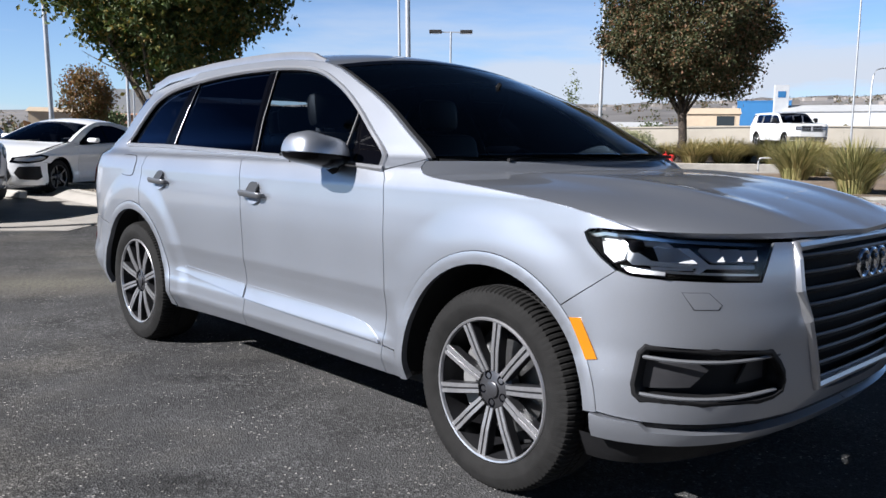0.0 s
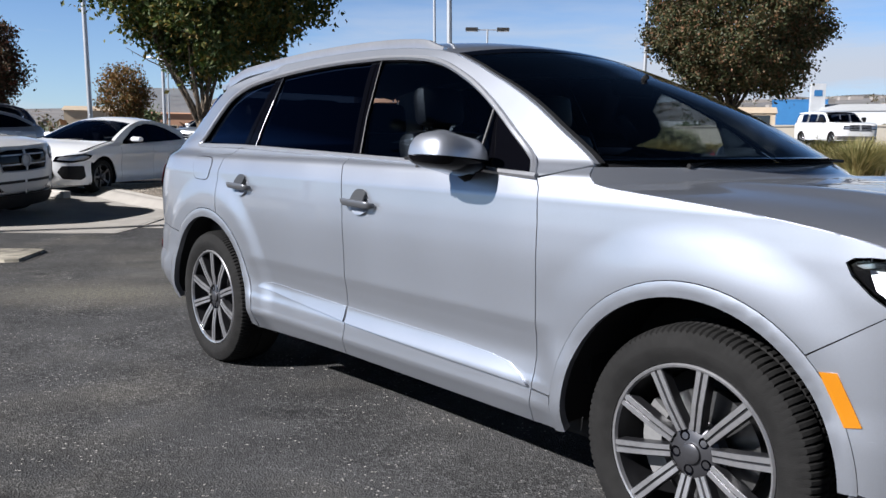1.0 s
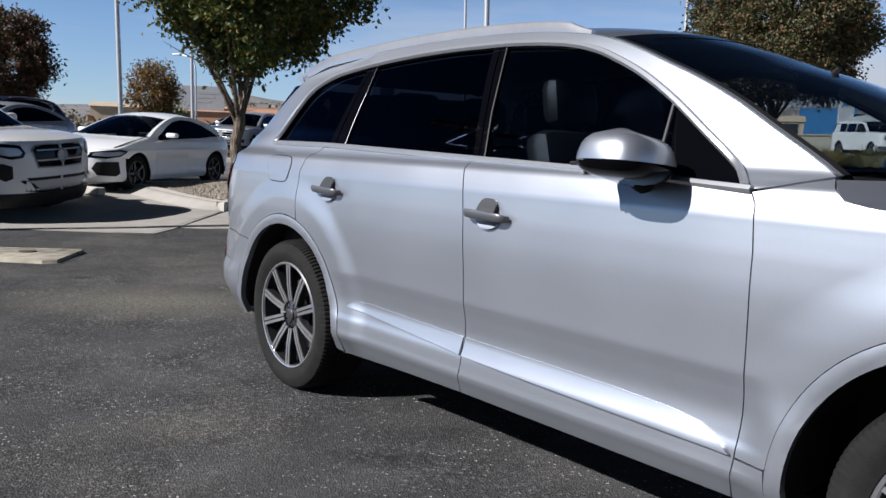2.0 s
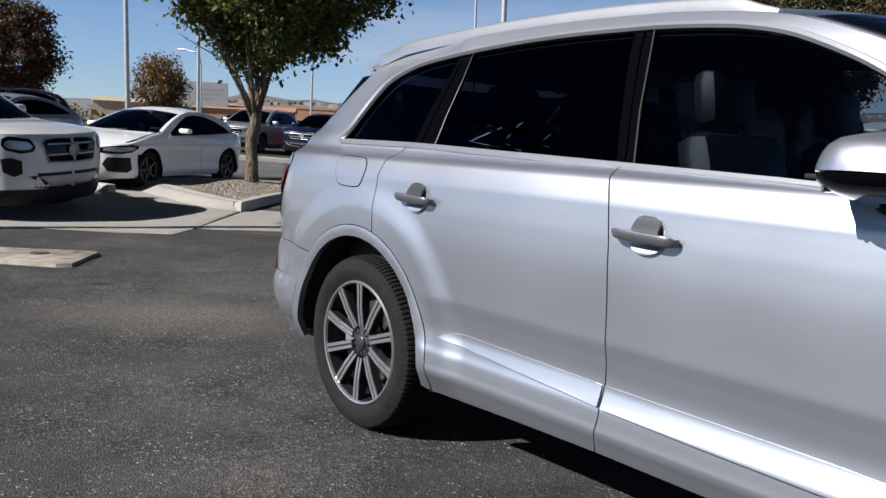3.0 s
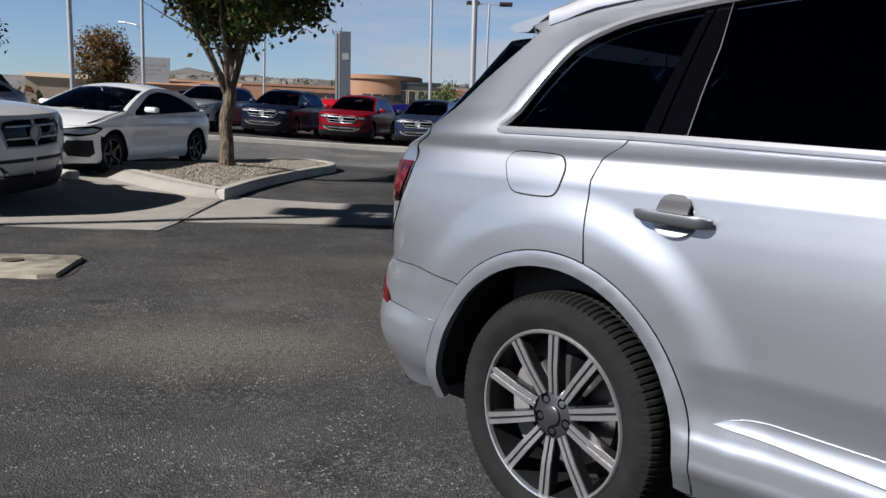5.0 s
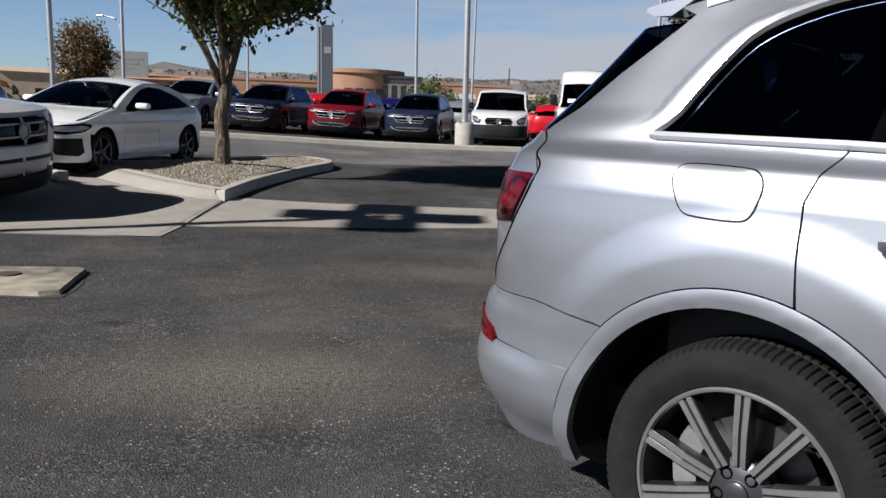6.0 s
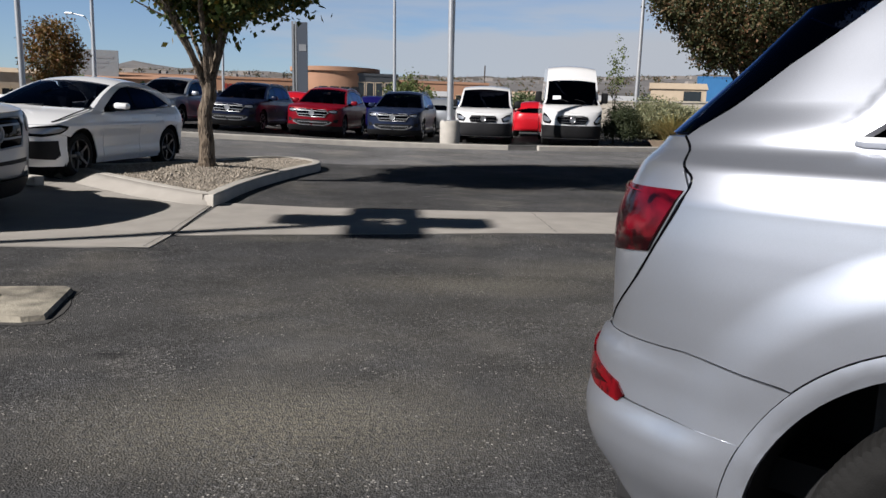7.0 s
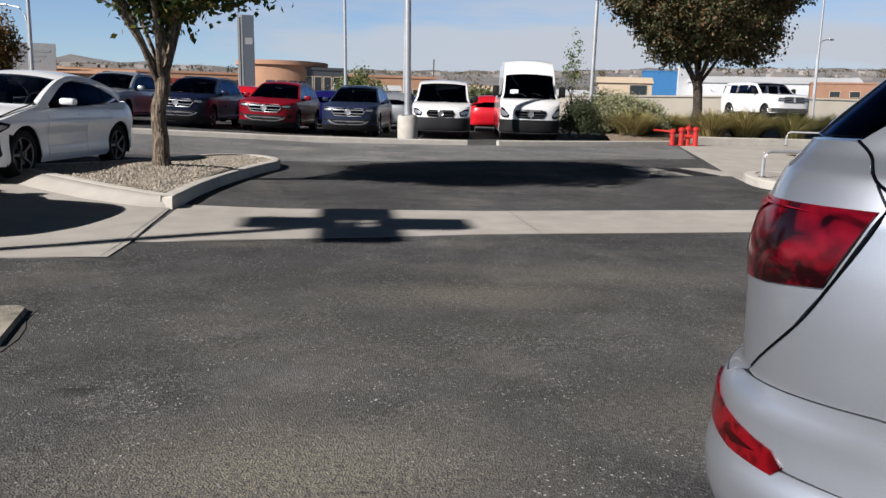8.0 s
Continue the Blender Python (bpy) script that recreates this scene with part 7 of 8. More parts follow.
def tree(name, label, x, y, base, height, crown, leaf, seed, clumps=420, per=40, spread=.24, size=.13, trunk_r=.12, fork=1.9, bark=BARK, limbs=7, hollow=.45, low_cone=.55, shift=0.0):
    """A tree with a tapered trunk, forking limbs and a crown of clumped leaves. crown: middle height, half width, half height."""
    rng = np.random.default_rng(seed)
    rnd = random.Random(seed)
    t = thing(name, pose(x, y, base, 0, 0, 0), label, "tree")
    cz, rw, rh = crown
    bm = bmesh.new()
    sway = [(rnd.uniform(-.03, .03), rnd.uniform(-.03, .03)) for _ in range(7)]
    path = [(sway[i][0] * i / 3, sway[i][1] * i / 3, -.05 + (fork + .05) * i / 6) for i in range(7)]
    tube(bm, path, [trunk_r * k for k in (1.35, 1.08, 1.0, .96, .93, .95, 1.02)], 14)
    top = Vector(path[-1])
    ends = []
    for k in range(limbs):
        a = 2 * math.pi * (k + rnd.uniform(-.25, .25)) / limbs
        out = rw * rnd.uniform(.35, .72) if k else .08
        tip = Vector((out * math.cos(a), out * math.sin(a), cz + rh * rnd.uniform(.05, .55)))
        mid = top.lerp(tip, .42) + Vector((math.cos(a) * out * .20, math.sin(a) * out * .20, -.05))
        st = top - Vector((0, 0, rnd.uniform(.0, .30)))
        pts = [st.lerp(mid, s) if s <= 1 else mid.lerp(tip, s - 1) for s in (0, .35, .7, 1, 1.35, 1.7, 2)]
        pts = [p + Vector((rnd.uniform(-.03, .03), rnd.uniform(-.03, .03), 0)) for p in pts]
        r = trunk_r * rnd.uniform(.32, .46)
        tube(bm, pts, [r, r * .88, r * .76, r * .64, r * .46, r * .30, r * .12], 8)
        ends.append(pts)
        for j in (2, 3, 4, 5):  # side branches
            for _ in range(2):
                p0 = pts[j]
                d = Vector((rnd.uniform(-1, 1), rnd.uniform(-1, 1), rnd.uniform(.15, .9))).normalized()
                ln = rw * rnd.uniform(.25, .5)
                q = [p0, p0 + d * ln * .5 + Vector((0, 0, .04)), p0 + d * ln + Vector((0, 0, .12))]
                tube(bm, q, [r * .34, r * .22, r * .08], 5)
                ends.append(q)
    part("trunk", bm, bark, t, "", True)
    cs = []
    while len(cs) < clumps:
        d = rng.normal(0, 1, 3)
        d /= np.linalg.norm(d)
        r = rng.uniform(hollow ** 3, 1) ** (1 / 3)
        lump = 1 + .10 * math.sin(5 * d[0] + seed) * math.cos(4 * d[1] + 2 * seed) + .07 * math.sin(9 * d[2] + 3 * d[0])
        z = d[2] * r * rh
        w_ = rw * (1 if z > 0 else (1 - low_cone * (abs(z) / rh) ** 1.6))
        cs.append((shift + d[0] * r * w_ * lump, d[1] * r * w_ * lump, cz + z * lump))
    v, f = leaves(rng, cs, per, spread, size)
    crown_ = mesh_object("crown", v.tolist(), f.tolist(), leaf, t, "", False)
    return t


gz = ground_z
tree("tree", "rounded green tree turning gold with pale forked trunk", -5.95, 16.75, gz(-5.95, 16.75) + .18, 6.2, (4.15, 2.35, 2.15), LEAF_GREEN, 3, 760, 66, .17, .110, .112, 1.32, BARK, 9, .35, .60, .2)
tree("tree", "dense round tree with dark green and russet leaves", 8.75, 32.6, gz(8.75, 32.6) + .25, 8.5, (5.2, 3.22, 2.85), LEAF_DARK, 8, 1450, 60, .18, .125, .17, 1.9, BARK_DARK, 9, .55, .10)
tree("tree", "small thin tree with gold and brown autumn leaves", -17.5, 39.0, gz(-17.5, 39.0), 4.2, (2.45, 1.15, 1.55), LEAF_GOLD, 21, 260, 30, .15, .12, .07, 1.0, BARK, 6, .2, .3)
tree("tree", "round russet tree at the edge of the lot", -21.9, 34.5, gz(-21.9, 34.5), 5.2, (3.35, 2.05, 2.15), LEAF_RUSSET, 31, 520, 44, .17, .14, .10, 1.2, BARK, 6, .4, .3)
tree("sapling", "thin sapling with sparse pale green leaves", 4.6, 34.0, gz(4.6, 34.0), 3.4, (2.55, .26, 1.25), LEAF_PALE, 44, 34, 16, .09, .09, .035, 1.0, BARK, 4, .1, .2)
for x, y, h, s in ((-3.0, 66, 1.5, 51), (2.4, 70, .9, 52), (5.5, 64, 1.0, 53), (16.0, 70, 1.0, 55), (-26, 60, 1.2, 56)):
    tree("shrub_tree", "scrubby olive-green tree beyond the lot", x, y, gz(x, y) - .1, h * 2, (h * 1.2, h * 1.25, h), LEAF_BUSH if s != 51 else LEAF_PALE, s, 90, 26, .3, .24, .08, .5, BARK_DARK, 5, .2, .2)


# ---- planted bed ----
def tuft(name, label, x, y, base, radius, height, mat_, seed, count=420, group="clumps of grass in the planted bed"):
    """An arching clump of narrow blades, thickened by short ones at its foot."""
    rng = random.Random(seed)
    vs, fs = [], []
    for k in range(count):
        a = rng.uniform(0, 2 * math.pi)
        lean = rng.uniform(.05, 1.0) ** .7
        ln = height * rng.uniform(.65, 1.15)
        r0 = radius * .35 * rng.random()
        p = Vector((r0 * math.cos(a), r0 * math.sin(a), 0))
        out = Vector((math.cos(a), math.sin(a), 0))
        side = Vector((-math.sin(a), math.cos(a), 0)) * rng.uniform(.008, .019)
        pts = [p + out * radius * lean * s ** 1.6 + Vector((0, 0, ln * (s - .38 * lean * s * s))) for s in (0, .35, .7, 1)]
        b = len(vs)
        for q, w_ in zip(pts, (1, .9, .6, .1)):
            vs += [tuple(q - side * w_), tuple(q + side * w_)]
        fs += [(b + 2 * i, b + 2 * i + 1, b + 2 * i + 3, b + 2 * i + 2) for i in range(3)]
    ob = mesh_object(name, vs, fs, mat_, None, "", False)
    ob.matrix_world = pose(x, y, base)
    return tagged(ob, label, "grass", group)


def bush(name, label, x, y, base, rw, rh, mat_, seed, clumps=160, per=30, size=.09):
    rng = np.random.default_rng(seed)
    t = thing(name, pose(x, y, base), label, "bush")
    bm = bmesh.new()
    rnd = random.Random(seed)
    for k in range(9):
        a = k * 2.4
        tube(bm, [(0, 0, -.03), (math.cos(a) * rw * .3, math.sin(a) * rw * .3, rh * .6), (math.cos(a) * rw * .6, math.sin(a) * rw * .6, rh * 1.1)], [.02, .014, .005], 5)
    part("stems", bm, BARK_DARK, t)
    cs = []
    while len(cs) < clumps:
        d = rng.normal(0, 1, 3)
        d[2] = abs(d[2])
        d /= np.linalg.norm(d)
        r = rng.uniform(.3, 1) ** .5
        cs.append((d[0] * r * rw, d[1] * r * rw, .1 + d[2] * r * rh * 1.5))
    v, f = leaves(rng, cs, per, .12, size)
    mesh_object("foliage", v.tolist(), f.tolist(), mat_, t, "", False)
    return t


bz = lambda x, y: gz(x, y) + (.12 + .15 * smooth((y - 30.6) / .8) if y > 28 else .16) - .01
bush("bush", "rounded green bush with shade in its leaf colour beside the tall van", 4.45, 32.3, bz(4.45, 32.3), .62, .74, LEAF_SHADE, 61, 220, 44, .06)
bush("bush", "pale sage-coloured bush behind the grass clumps", 5.9, 32.9, bz(5.9, 32.9), 1.25, .88, SAGE, 62, 380, 40, .075)
bush("bush", "pale sage-coloured bush behind the grass clumps", 7.0, 33.6, bz(7.0, 33.6), 1.1, .72, SAGE, 63, 320, 38, .075)
STRAW, GREYISH = "arching clump of straw-coloured ornamental grass", "arching clump of grey-green ornamental grass"
for i, (x, y, r, h, mt) in enumerate(((6.15, 31.75, 1.15, 1.15, BLADE), (9.15, 32.2, 1.15, 1.25, BLADE), (10.35, 32.1, 1.2, 1.30, BLADE), (12.0, 31.9, 1.0, 1.30, BLADE_GREEN), (7.6, 34.2, 1.0, .95, BLADE), (8.7, 34.6, .95, .95, BLADE), (11.3, 33.4, 1.0, 1.1, BLADE),
                                       (13.6, 32.2, 1.0, 1.15, BLADE_GREEN), (9.55, 23.4, .95, 1.25, BLADE_GREEN), (8.85, 18.4, .85, 1.25, BLADE_GREEN), (10.9, 25.6, 1.0, 1.2, BLADE), (11.8, 21.2, .9, 1.1, BLADE_GREEN))):
    tuft("grass_clump", STRAW if mt == BLADE else GREYISH, x, y, bz(x, y), r * 1.05, h * (.80 if y > 28 else 1), mt, 70 + i, 1500)

# red valve standpipes
RED_IRON = material("red_painted_iron", (.42, .022, .016), .45, 0, .2, .15, 20)
valve = thing("valve_stand", pose(7.50, 30.32, gz(7.50, 30.32) + .02, 0, 0, -12), "cluster of red painted iron valve pipes by the kerb", "hydrant")
for x, y, h in ((-.40, .12, .52), (-.14, 0, .58), (.08, .08, .62), (.30, -.04, .60)):
    bm = bmesh.new()
    revolve(bm, [(.001, 0), (.13, 0), (.13, .03), (.085, .035), (.082, h - .12), (.11, h - .115), (.11, h - .04), (.06, h), (.001, h + .01)], 14, 'z')
    bmesh.ops.translate(bm, vec=(x, y, 0), verts=bm.verts)
    bmesh.ops.recalc_face_normals(bm, faces=bm.faces)
    part("pipe", bm, RED_IRON, valve)
bm = bmesh.new()
tube(bm, [(-.1, .02, .30), (.30, .0, .30)], .06, 10)
tube(bm, [(-.40, .12, .42), (-.70, .20, .46), (-1.0, .22, .47)], .035, 8)
tube(bm, [(.1, .05, .5), (.1, .05, .72)], .015, 6)
part("cross_pipe", bm, RED_IRON, valve)

# steel hoop guard on the kerb nose, with the two small hoops in the bed
def hoop(x, y, z, turn, w_, h, r=.035):
    t = thing("hoop_guard", pose(x, y, z, 0, 0, turn), "bent galvanised steel pipe guard set in concrete", "guard rail", "steel hoop guards")
    bm = bmesh.new()
    path = [(-w_, 0, -.05), (-w_, 0, h - .12), (-w_ + .035, 0, h - .035), (-w_ + .12, 0, h), (w_ - .12, 0, h), (w_ - .035, 0, h - .035), (w_, 0, h - .12), (w_, 0, -.05)]
    tube(bm, path, r, 10)
    part("pipe", bm, GALV, t, "", True)
    for s in (-1, 1):
        bm = bmesh.new()
        revolve(bm, [(.001, .02), (r * 1.9, .02), (r * 2.0, 0)], 14, 'z')
        bmesh.ops.translate(bm, vec=(s * w_, 0, 0), verts=bm.verts)
        bmesh.ops.recalc_face_normals(bm, faces=bm.faces)
        part("collar", bm, BRONZE, t)
    return t


hoop(4.75, 18.3, gz(4.75, 18.3) + .14, 8, .78, .46)
hoop(12.0, 30.0, gz(12, 30) + .10, -20, 1.1, .45, .03)


# ---- lamp posts ----
def lamp_post(name, label, x, y, height, heads, r=.075, foot=0.0, lean=0.0, turn=0.0, square=False, group="lamp posts round the lot", mat_=GALV, head_mat=BRONZE, arm=.55, head=(.72, .26, .18)):
    """A straight post with flat box heads on arms; foot: the height of its concrete pedestal."""
    t = thing(name, pose(x, y, gz(x, y), 0, lean, turn), label, "lamp post", group)
    z0 = foot
    if foot:
        bm = bmesh.new()
        revolve(bm, [(.30, -.1), (.30, foot - .04), (.27, foot), (.001, foot)], 28, 'z')
        bmesh.ops.recalc_face_normals(bm, faces=bm.faces)
        part("pedestal", bm, KERB, t, "round pale concrete pedestal", True)
    bm = bmesh.new()
    if square:
        block(bm, -r, r, -r, r, z0 - .05, height, None, .008)
    else:
        tube(bm, [(0, 0, z0 - .05), (0, 0, height * .5), (0, 0, height)], [r, r * .9, r * .75], 12)
    part("post", bm, mat_, t, "", True)
    bm = bmesh.new()
    block(bm, -r * 2.2, r * 2.2, -r * 2.2, r * 2.2, z0 - .01, z0 + .03)
    part("base_plate", bm, mat_, t)
    for k in range(heads):
        a = 2 * math.pi * k / heads
        m = Matrix.Rotation(a, 4, 'Z')
        bm = bmesh.new()
        block(bm, 0, arm, -.035, .035, height - .06, height, m)
        part("arm", bm, mat_, t)
        bm = bmesh.new()
        block(bm, arm, arm + head[0], -head[1], head[1], height - .10, height - .10 + head[2], m, .03)
        hd = part("lamp_head", bm, head_mat, t, "dark flat box lamp head")
        bm = bmesh.new()
        block(bm, arm + .06, arm + head[0] - .06, .05 - head[1], head[1] - .05, height - .112, height - .098, m)
        part("lens", bm, GLASS_LAMP, hd)
    return t


h4 = 8.2
lamp_post("lamp_post", "tall grey lamp post with four flat heads", -3.06 - .86 * h4 / .70, 13.30 - .50 * h4 / .70, h4, 4, .07, .7, 0, 0, True, arm=.26, head=(.88, .35, .2))
lamp_post("lamp_post", "tall pale lamp post on a round concrete pedestal", -1.62, 28.95, 10.5, 4, .10, .78, -1.0, 10, False)
lamp_post("lamp_post", "tall slim grey lamp post", -14.5, 29.6, 10.0, 2, .09, .6, -1.2, 40)
lamp_post("lamp_post", "tall slim grey lamp post", -19.0, 47.5, 11.0, 2, .10, 0, -.5, 20)
lamp_post("lamp_post", "tall slim grey lamp post", -3.75, 53.0, 11.5, 2, .10, 0, -1.2, 15)
lamp_post("lamp_post", "grey lamp post with one flat head", 6.35, 37.6, 7.6, 2, .09, 0, -.4, 175)
lamp_post("lamp_post", "slim lamp post with two flat heads", -.59, 49.7, 7.1, 2, .075, 0, 0, 0)
lamp_post("lamp_post", "slim lamp post with two flat heads", -12.4, 47.0, 6.6, 2, .07, 0, 0, 50)
lamp_post("lamp_post", "tall slim grey lamp post", 24.2, 52.0, 13.0, 2, .07, 0, 0, 20)
lamp_post("utility_pole", "dark wooden utility pole far off", 7.2, 118.0, 7.0, 0, .10, 0, 0, 0, mat_=BARK_DARK)


def street_light(x, y, h, turn):
    t = thing("street_light", pose(x, y, gz(x, y), 0, 0, turn), "thin grey street light with a curved arm", "street light")
    bm = bmesh.new()
    tube(bm, [(0, 0, -.1), (0, 0, h * .8), (.12, 0, h * .9), (.5, 0, h * .97), (1.4, 0, h)], [.08, .06, .05, .045, .04], 8)
    part("post", bm, GALV, t, "", True)
    bm = bmesh.new()
    block(bm, 1.3, 1.9, -.11, .11, h - .08, h + .04, None, .03)
    part("lamp_head", bm, GALV, t)


street_light(-24.5, 62.0, 6.4, 170)
street_light(31, 64.0, 6.5, 30)


# ---- far side: wall, buildings, signs ----
STUCCO = material("tan_stucco", (.36, .20, .125), .9, 0, 0, .12, 1.2)
STUCCO_PALE = material("pale_sand_stucco", (.46, .37, .27), .9, 0, 0, .12, 1.0)
WALL_CREAM = material("cream_masonry", (.52, .47, .39), .9, 0, 0, .10, .8)
BRICKY = material("red_brown_stucco", (.28, .155, .10), .9, 0, 0, .15, 1.0)
METAL_WHITE = material("pale_metal_cladding", (.55, .56, .57), .5, .2, 0, .1, .8)
METAL_BLUE = material("blue_metal_cladding", (.035, .16, .36), .5, .2, 0, .1, .8)
WIN_DARK = material("dark_window_glass", (.015, .018, .022), .08, 0, .3)
SIGN_DARK = material("dark_sign_panel", (.075, .078, .082), .35, .4)
SIGN_PALE = material("pale_sign_panel", (.29, .30, .31), .5, 0, 0, .08, 3)
SIGN_RED = material("red_sign_letters", (.26, .03, .02), .5)


def long_wall(name, pts, height, thick, label):
    """Panels of a low masonry wall along a line, each with a coping."""
    vs, fs = [], []
    for (x0, y0), (x1, y1) in zip(pts, pts[1:]):
        d = (Vector((x1, y1)) - Vector((x0, y0))).normalized()
        n = Vector((-d.y, d.x)) * thick / 2
        b = len(vs)
        for x, y in ((x0, y0), (x1, y1)):
            z = gz(x, y)
            for s, zz in ((1, -.4), (1, height), (1.35, height), (1.35, height + .1), (-1.35, height + .1), (-1.35, height), (-1, height), (-1, -.4)):
                vs.append((x + n.x * s, y + n.y * s, z + zz))
        fs += [(b + k, b + 8 + k, b + 9 + k, b + k + 1) for k in range(7)] + [[b + k for k in range(8)], [b + 15 - k for k in range(8)]]
    return tagged(mesh_object(name, vs, fs, WALL_CREAM, None, "", False), label, "wall", "", "structure")


long_wall("wall_boundary", [(-14, 57), (-4, 56.5), (7, 56)], .9, .3, "long low sand-coloured boundary wall")
long_wall("wall_boundary_high", [(7, 56), (22, 55.5), (40, 55.5), (70, 57)], 1.5, .3, "long sand-coloured boundary wall beyond the bed")


def building(name, label, x, y, turn, length, depth, height, mat_, roof_mat, windows=(), gable=0.0, parapet=.3, doors=()):
    """A plain block with roof or gable, recessed windows (offset, sill, width, height) on its front and an eaves trim."""
    t = thing(name, pose(x, y, gz(x, y) - .2, 0, 0, turn), label, "building")
    bm = bmesh.new()
    block(bm, -length / 2, length / 2, 0, depth, -1.5, height)
    part("wall", bm, mat_, t)
    bm = bmesh.new()
    if gable:
        a = [bm.verts.new(p) for p in ((-length / 2 - .3, -.3, height - .05), (-length / 2 - .3, depth / 2, height + gable), (-length / 2 - .3, depth + .3, height - .05), (length / 2 + .3, -.3, height - .05), (length / 2 + .3, depth / 2, height + gable), (length / 2 + .3, depth + .3, height - .05))]
        for q in ((0, 1, 4, 3), (1, 2, 5, 4), (0, 2, 1), (3, 4, 5), (0, 3, 5, 2)):
            bm.faces.new([a[i] for i in q])
        bmesh.ops.recalc_face_normals(bm, faces=bm.faces)
    else:
        block(bm, -length / 2 - .1, length / 2 + .1, -.1, depth + .1, height, height + parapet)
    part("roof", bm, roof_mat, t)
    for o, s, w_, h in windows:
        wn_ = new("window")
        wn_.parent = t
        bm = bmesh.new()
        block(bm, o - w_ / 2, o + w_ / 2, -.04, .02, s, s + h)
        part("pane", bm, WIN_DARK, wn_)
        bm = bmesh.new()
        for a0, a1, b0, b1 in ((-w_ / 2 - .08, w_ / 2 + .08, -.08, 0), (-w_ / 2 - .08, w_ / 2 + .08, h, h + .08), (-w_ / 2 - .08, -w_ / 2, 0, h), (w_ / 2, w_ / 2 + .08, 0, h)):
            block(bm, o + a0, o + a1, -.08, .02, s + b0, s + b1)
        part("frame", bm, STUCCO_PALE, wn_)
    return t


b1 = building("office_building", "long low tan stucco building with dark sign lettering", -26, 118, 8, 62, 14, 4.3, STUCCO, STUCCO, [(-22 + 4 * i, 1.4, 1.6, 1.3) for i in range(9)])
rng_ = random.Random(9)
for k in range(22):  # unreadable sign lettering as plain bars
    bm = bmesh.new()
    block(bm, -2 + k * .62, -2 + k * .62 + .44, -.10, -.02, 3.0 + rng_.uniform(0, .08), 3.65)
    part("sign_bar", bm, SIGN_RED if k < 6 else SIGN_DARK, b1)
b2 = thing("round_building", pose(-12.2, 108, gz(-12, 108) - .2), "rounded tan building with dark glazed front", "building")
bm = bmesh.new()
revolve(bm, [(5.2, -1.5), (5.2, 5.2), (5.5, 5.2), (5.5, 5.7), (.01, 5.75)], 96, 'z')
bmesh.ops.recalc_face_normals(bm, faces=bm.faces)
part("wall", bm, STUCCO, b2, "", True)
for k in range(7):
    a = radians(-100 + k * 14)
    bm = bmesh.new()
    block(bm, 5.18, 5.28, -.5, .5, 1.0, 3.4, Matrix.Rotation(a, 4, 'Z'))
    part("window", bm, WIN_DARK, b2)
building("glazed_building", "dark glazed building with flat roof", -7.2, 104, 4, 5.5, 8, 4.8, SIGN_DARK, SIGN_DARK, [(-1.6 + 1.1 * i, 1.0, .8, 3.0) for i in range(4)])
building("shop_building", "low tan stucco shop with small dark windows", 1.2, 112, 0, 12, 9, 4.4, STUCCO, STUCCO, [(2.2 + 1.0 * i, 1.6, .7, 1.4) for i in range(3)])
building("shed", "sand-coloured shed with low gable roof and dark opening", 44.5, 150, -16, 9.5, 10, 5.4, STUCCO_PALE, STUCCO_PALE, [(2.4, 3.3, 3.0, 1.7)], 1.2)
building("blue_building", "bright blue metal-clad building with pale end", 71.5, 200, -18, 12, 10, 7.9, METAL_BLUE, METAL_BLUE)
building("warehouse", "long pale metal warehouse with shallow roof", 88.0, 180, -24, 36, 18, 5.6, METAL_WHITE, METAL_WHITE, [], 1.8)
building("brick_building", "low red-brown building with small dark windows", 86.5, 140, -28, 22, 10, 5.7, BRICKY, BRICKY, [(-7 + 3.2 * i, 3.4, 1.6, 1.0) for i in range(5)])
for x, y, tn, ln, ht, mt in ((8, 88, 0, 8, 2.6, STUCCO_PALE), (12.5, 92, 5, 6, 2.8, STUCCO), (-2, 96, 0, 7, 2.6, METAL_WHITE), (17, 84, -8, 6, 2.4, METAL_WHITE), (-34, 96, 12, 14, 3.4, STUCCO), (-48, 110, 20, 18, 4, STUCCO_PALE)):
    building("low_building", "low plain building beyond the lot", x, y, tn, ln, 6, ht, mt, mt, [(-ln / 4, 1, 1.2, 1), (ln / 4, 1, 1.2, 1)], .6)


def sign_tower(x, y, h, w_, turn):
    t = thing("sign_tower", pose(x, y, gz(x, y) - .2, 0, -1.0, turn), "tall dark grey sign tower with pale edge strips", "sign")
    bm = bmesh.new()
    block(bm, -w_ * .18, w_ / 2, -.3, .3, -1, h, None, .02)
    part("panel", bm, material("blue_grey_sign_panel", (.125, .14, .165), .4, .3), t)
    for a, wd in ((-.50, .13), (-.30, .10)):
        bm = bmesh.new()
        block(bm, w_ * a, w_ * (a + wd), -.32, .25, -1, h + .05)
        part("fin", bm, SIGN_PALE, t)
    bm = bmesh.new()
    block(bm, -w_ * .42, -w_ * .16, -.1, .1, -1, h - .2)
    part("core", bm, BRONZE, t)
    bm = bmesh.new()
    block(bm, -w_ * .05, w_ * .4, -.33, -.29, h - 2.6, h - 2.0)
    part("emblem_bar", bm, SIGN_PALE, t, "plain pale emblem bar")


sign_tower(-13.1, 82.5, 8.6, 1.45, 8)


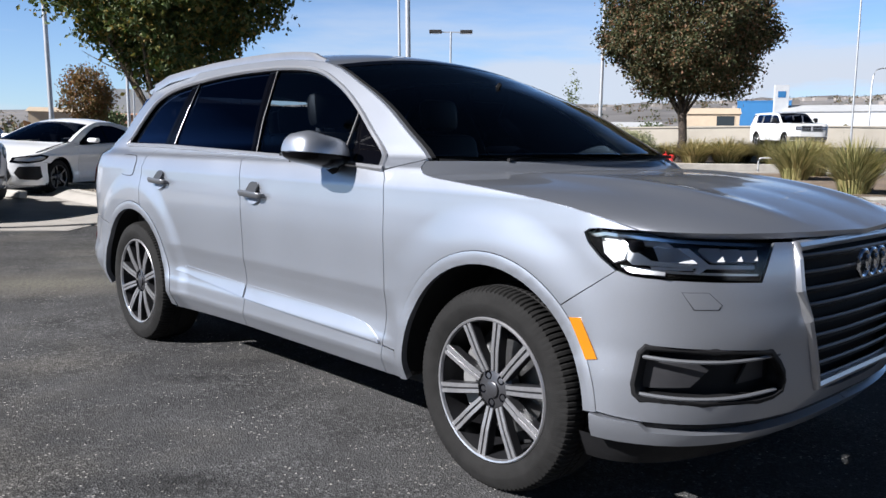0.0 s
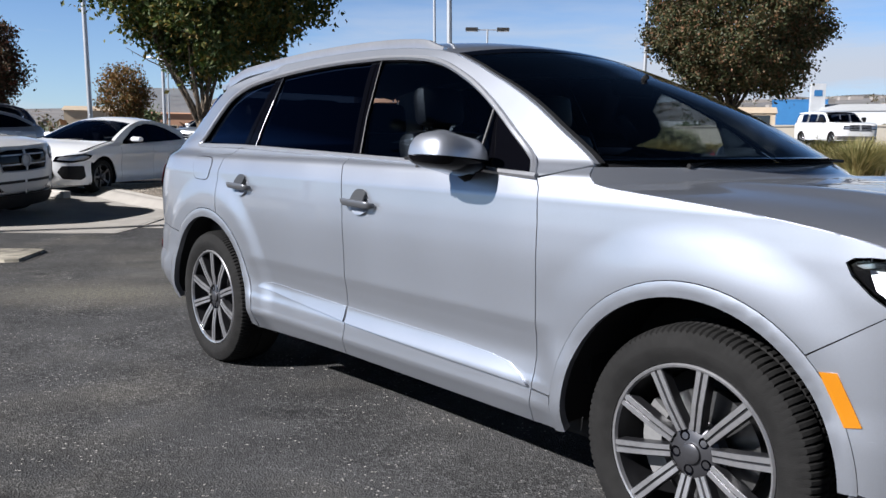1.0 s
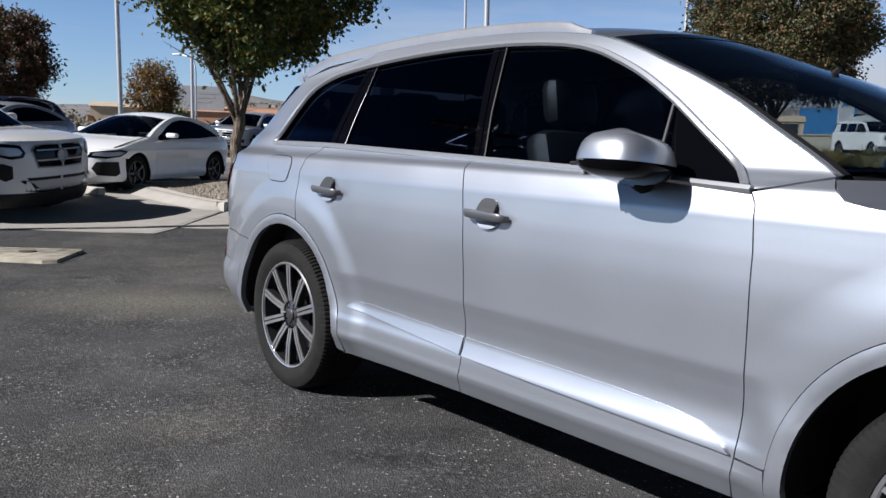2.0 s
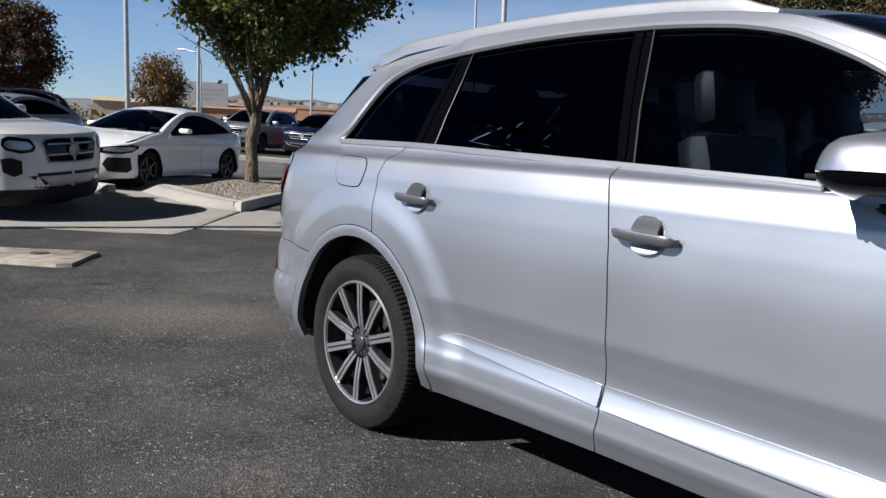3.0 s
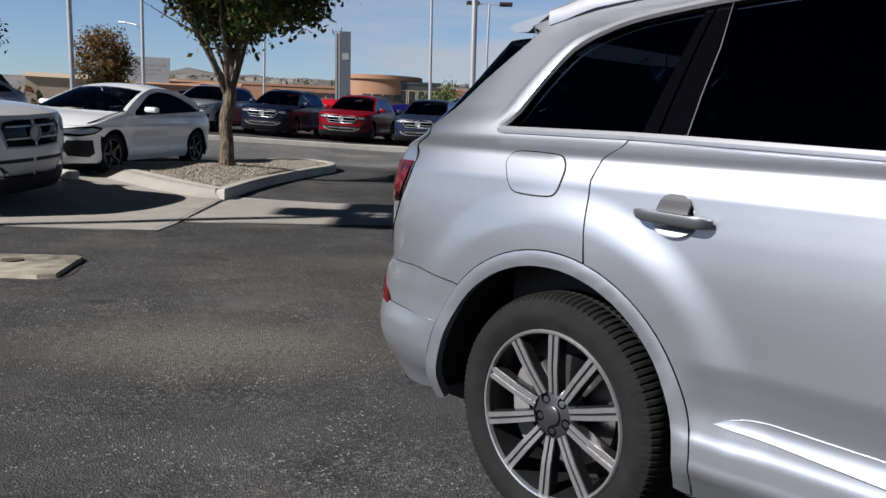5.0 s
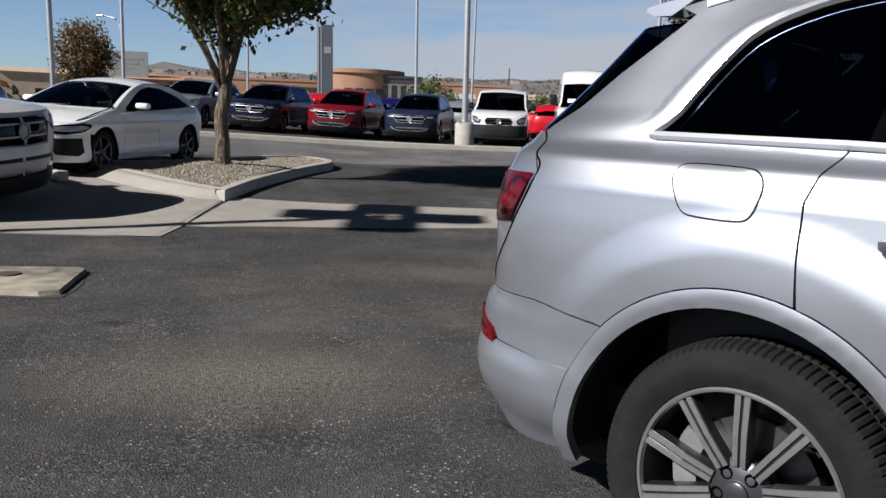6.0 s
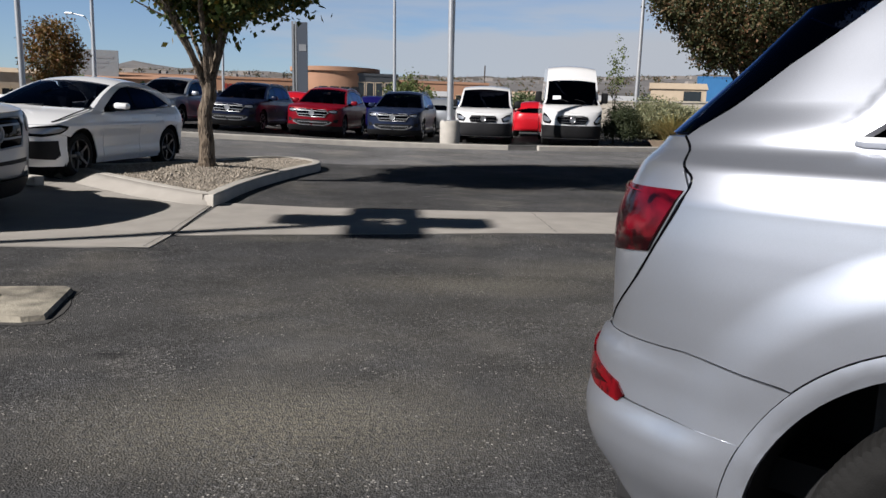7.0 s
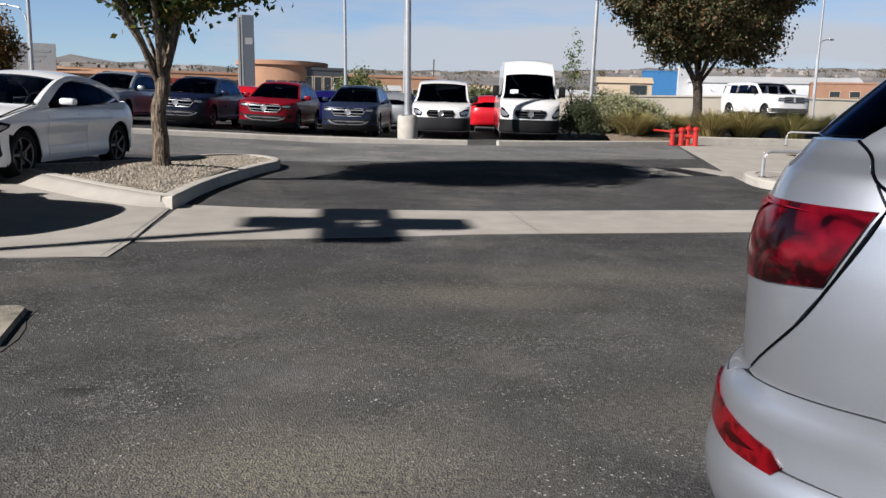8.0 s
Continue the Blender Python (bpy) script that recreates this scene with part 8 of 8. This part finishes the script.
def billboard(x, y, z0, z1, w_, turn, mat_, label):
    t = thing("billboard", pose(x, y, gz(x, y), 0, 0, turn), label, "sign")
    bm = bmesh.new()
    block(bm, -w_ / 2, w_ / 2, -.15, .15, z0, z1)
    part("panel", bm, mat_, t)
    bm = bmesh.new()
    block(bm, -w_ * .72, -w_ / 2 - .1, -.3, .3, z0, z1 + .1)
    part("dark_end", bm, SIGN_DARK, t)
    for k in range(3):
        bm = bmesh.new()
        block(bm, -w_ * .1, w_ * .42 - k * .5, -.17, -.14, z1 - .9 - k * .5, z1 - .65 - k * .5)
        part("text_bar", bm, material("grey_text_bar", (.28, .28, .29), .6), t)
    for sx in (-w_ * .3, w_ * .3):
        bm = bmesh.new()
        tube(bm, [(sx, .2, -1), (sx, .2, z1)], .14, 8)
        part("leg", bm, BRONZE, t)
    bm = bmesh.new()
    block(bm, -w_ * .75, w_ * .62, -.5, .3, z0 - .2, z0 - .08)
    part("walkway", bm, BRONZE, t)


billboard(-37.7, 96, 3.3, 6.1, 6.2, 12, SIGN_PALE, "weathered pale billboard on dark legs")
billboard(77.5, 118, 5.2, 7.6, 5, -30, SIGN_PALE, "pale billboard far off beyond the wall")
tp = thing("orange_pylon", pose(63.5, 104, gz(63.5, 104) - .2), "thin orange pylon sign far off", "sign")
bm = bmesh.new()
tube(bm, [(0, 0, -1), (0, 0, 12)], .16, 8)
part("post", bm, STUCCO, tp)
bm = bmesh.new()
block(bm, -.45, .45, -.2, .2, 9.5, 13)
part("panel", bm, material("orange_red_panel", (.40, .09, .05), .5), tp)
wt = thing("white_pylon", pose(72.4, 192, gz(72.4, 192) - .2), "white pylon sign beside the blue building", "sign")
bm = bmesh.new()
block(bm, -1.6, 1.6, -.4, .4, 0, 11.6, None, .03)
part("panel", bm, METAL_WHITE, wt)
bm = bmesh.new()
block(bm, -.9, .9, -.46, -.38, 8.8, 10.2)
part("emblem_bar", bm, METAL_BLUE, wt, "plain blue emblem bar")

# scattered far houses and scrub
rng_ = random.Random(17)
vs, fs = [], []
for k in range(700):
    a, r = radians(rng_.uniform(-38, 42)), rng_.uniform(280, 1150)
    x, y = r * math.sin(a), r * math.cos(a)
    s, h = rng_.uniform(2, 5) * (1 + r / 900), rng_.uniform(.7, 1.6)
    z = gz(x, y) - 1
    b = len(vs)
    vs += [(x + i * s, y + j * s * .7, z + k_ * (h + 1)) for k_ in (0, 1) for i, j in ((-.5, -.5), (.5, -.5), (.5, .5), (-.5, .5))]
    fs += [(b, b + 1, b + 5, b + 4), (b + 1, b + 2, b + 6, b + 5), (b + 2, b + 3, b + 7, b + 6), (b + 3, b, b + 4, b + 7), (b + 4, b + 5, b + 6, b + 7)]
tagged(mesh_object("far_houses", vs, fs, material("pale_far_walls", (.23, .21, .195), .9, 0, 0, .1, .2, 0, 60, .5, .5), None, "", False), "small pale houses scattered over the far land", "houses", "", "stuff")
rg = np.random.default_rng(4)
cs = []
for k in range(1500):
    a, r = rg.uniform(radians(-38), radians(42)), rg.uniform(75, 900)
    x, y = r * math.sin(a), r * math.cos(a)
    cs.append((x, y, gz(x, y) + .5))
v, f = leaves(rg, cs, 22, .9, .9)
tagged(mesh_object("far_scrub", v.tolist(), f.tolist(), LEAF_DARK, None, "", False), "dark scrub dotted over the far land", "scrub", "", "stuff")
# low hills on the skyline
hv, hf_ = [], []
prof = curve((-60, 0), (-34, 4), (-24, 6), (-19.5, 12), (-18.2, 17), (-17, 12), (-13, 6), (-6, 4), (4, 5), (12, 4), (22, 5), (40, 3), (70, 0))
for k in range(91):
    a = -60 + 130 * k / 90
    d = Vector((math.sin(radians(a)), math.cos(radians(a))))
    for r, up in ((1300, -40), (1450, .5), (1600, 1.0), (1690, -40)):
        x, y = d.x * r, d.y * r
        hv.append((x, y, gz(x, y) + (prof(a) * up + 3 * math.sin(a * 1.7) * (up == 1.0) if up > 0 else up)))
hf_ = [(k * 4 + i, (k + 1) * 4 + i, (k + 1) * 4 + i + 1, k * 4 + i + 1) for k in range(90) for i in range(3)]
tagged(mesh_object("far_hills", hv, hf_, DRYLAND_HAZE), "low bare hills on the skyline", "hills", "", "structure")

# the dealership behind the camera closes the place
dealer = thing("showroom", pose(-6, -24, 0, 0, 0, 0), "long pale showroom with dark glass front behind the lot", "building")
bm = bmesh.new()
block(bm, -28, 30, -12, 0, -.2, 6.5)
part("wall", bm, STUCCO_PALE, dealer)
for k in range(12):
    bm = bmesh.new()
    block(bm, -26 + k * 4.5, -22.2 + k * 4.5, -.02, .06, .3, 4.2)
    part("window", bm, WIN_DARK, dealer)
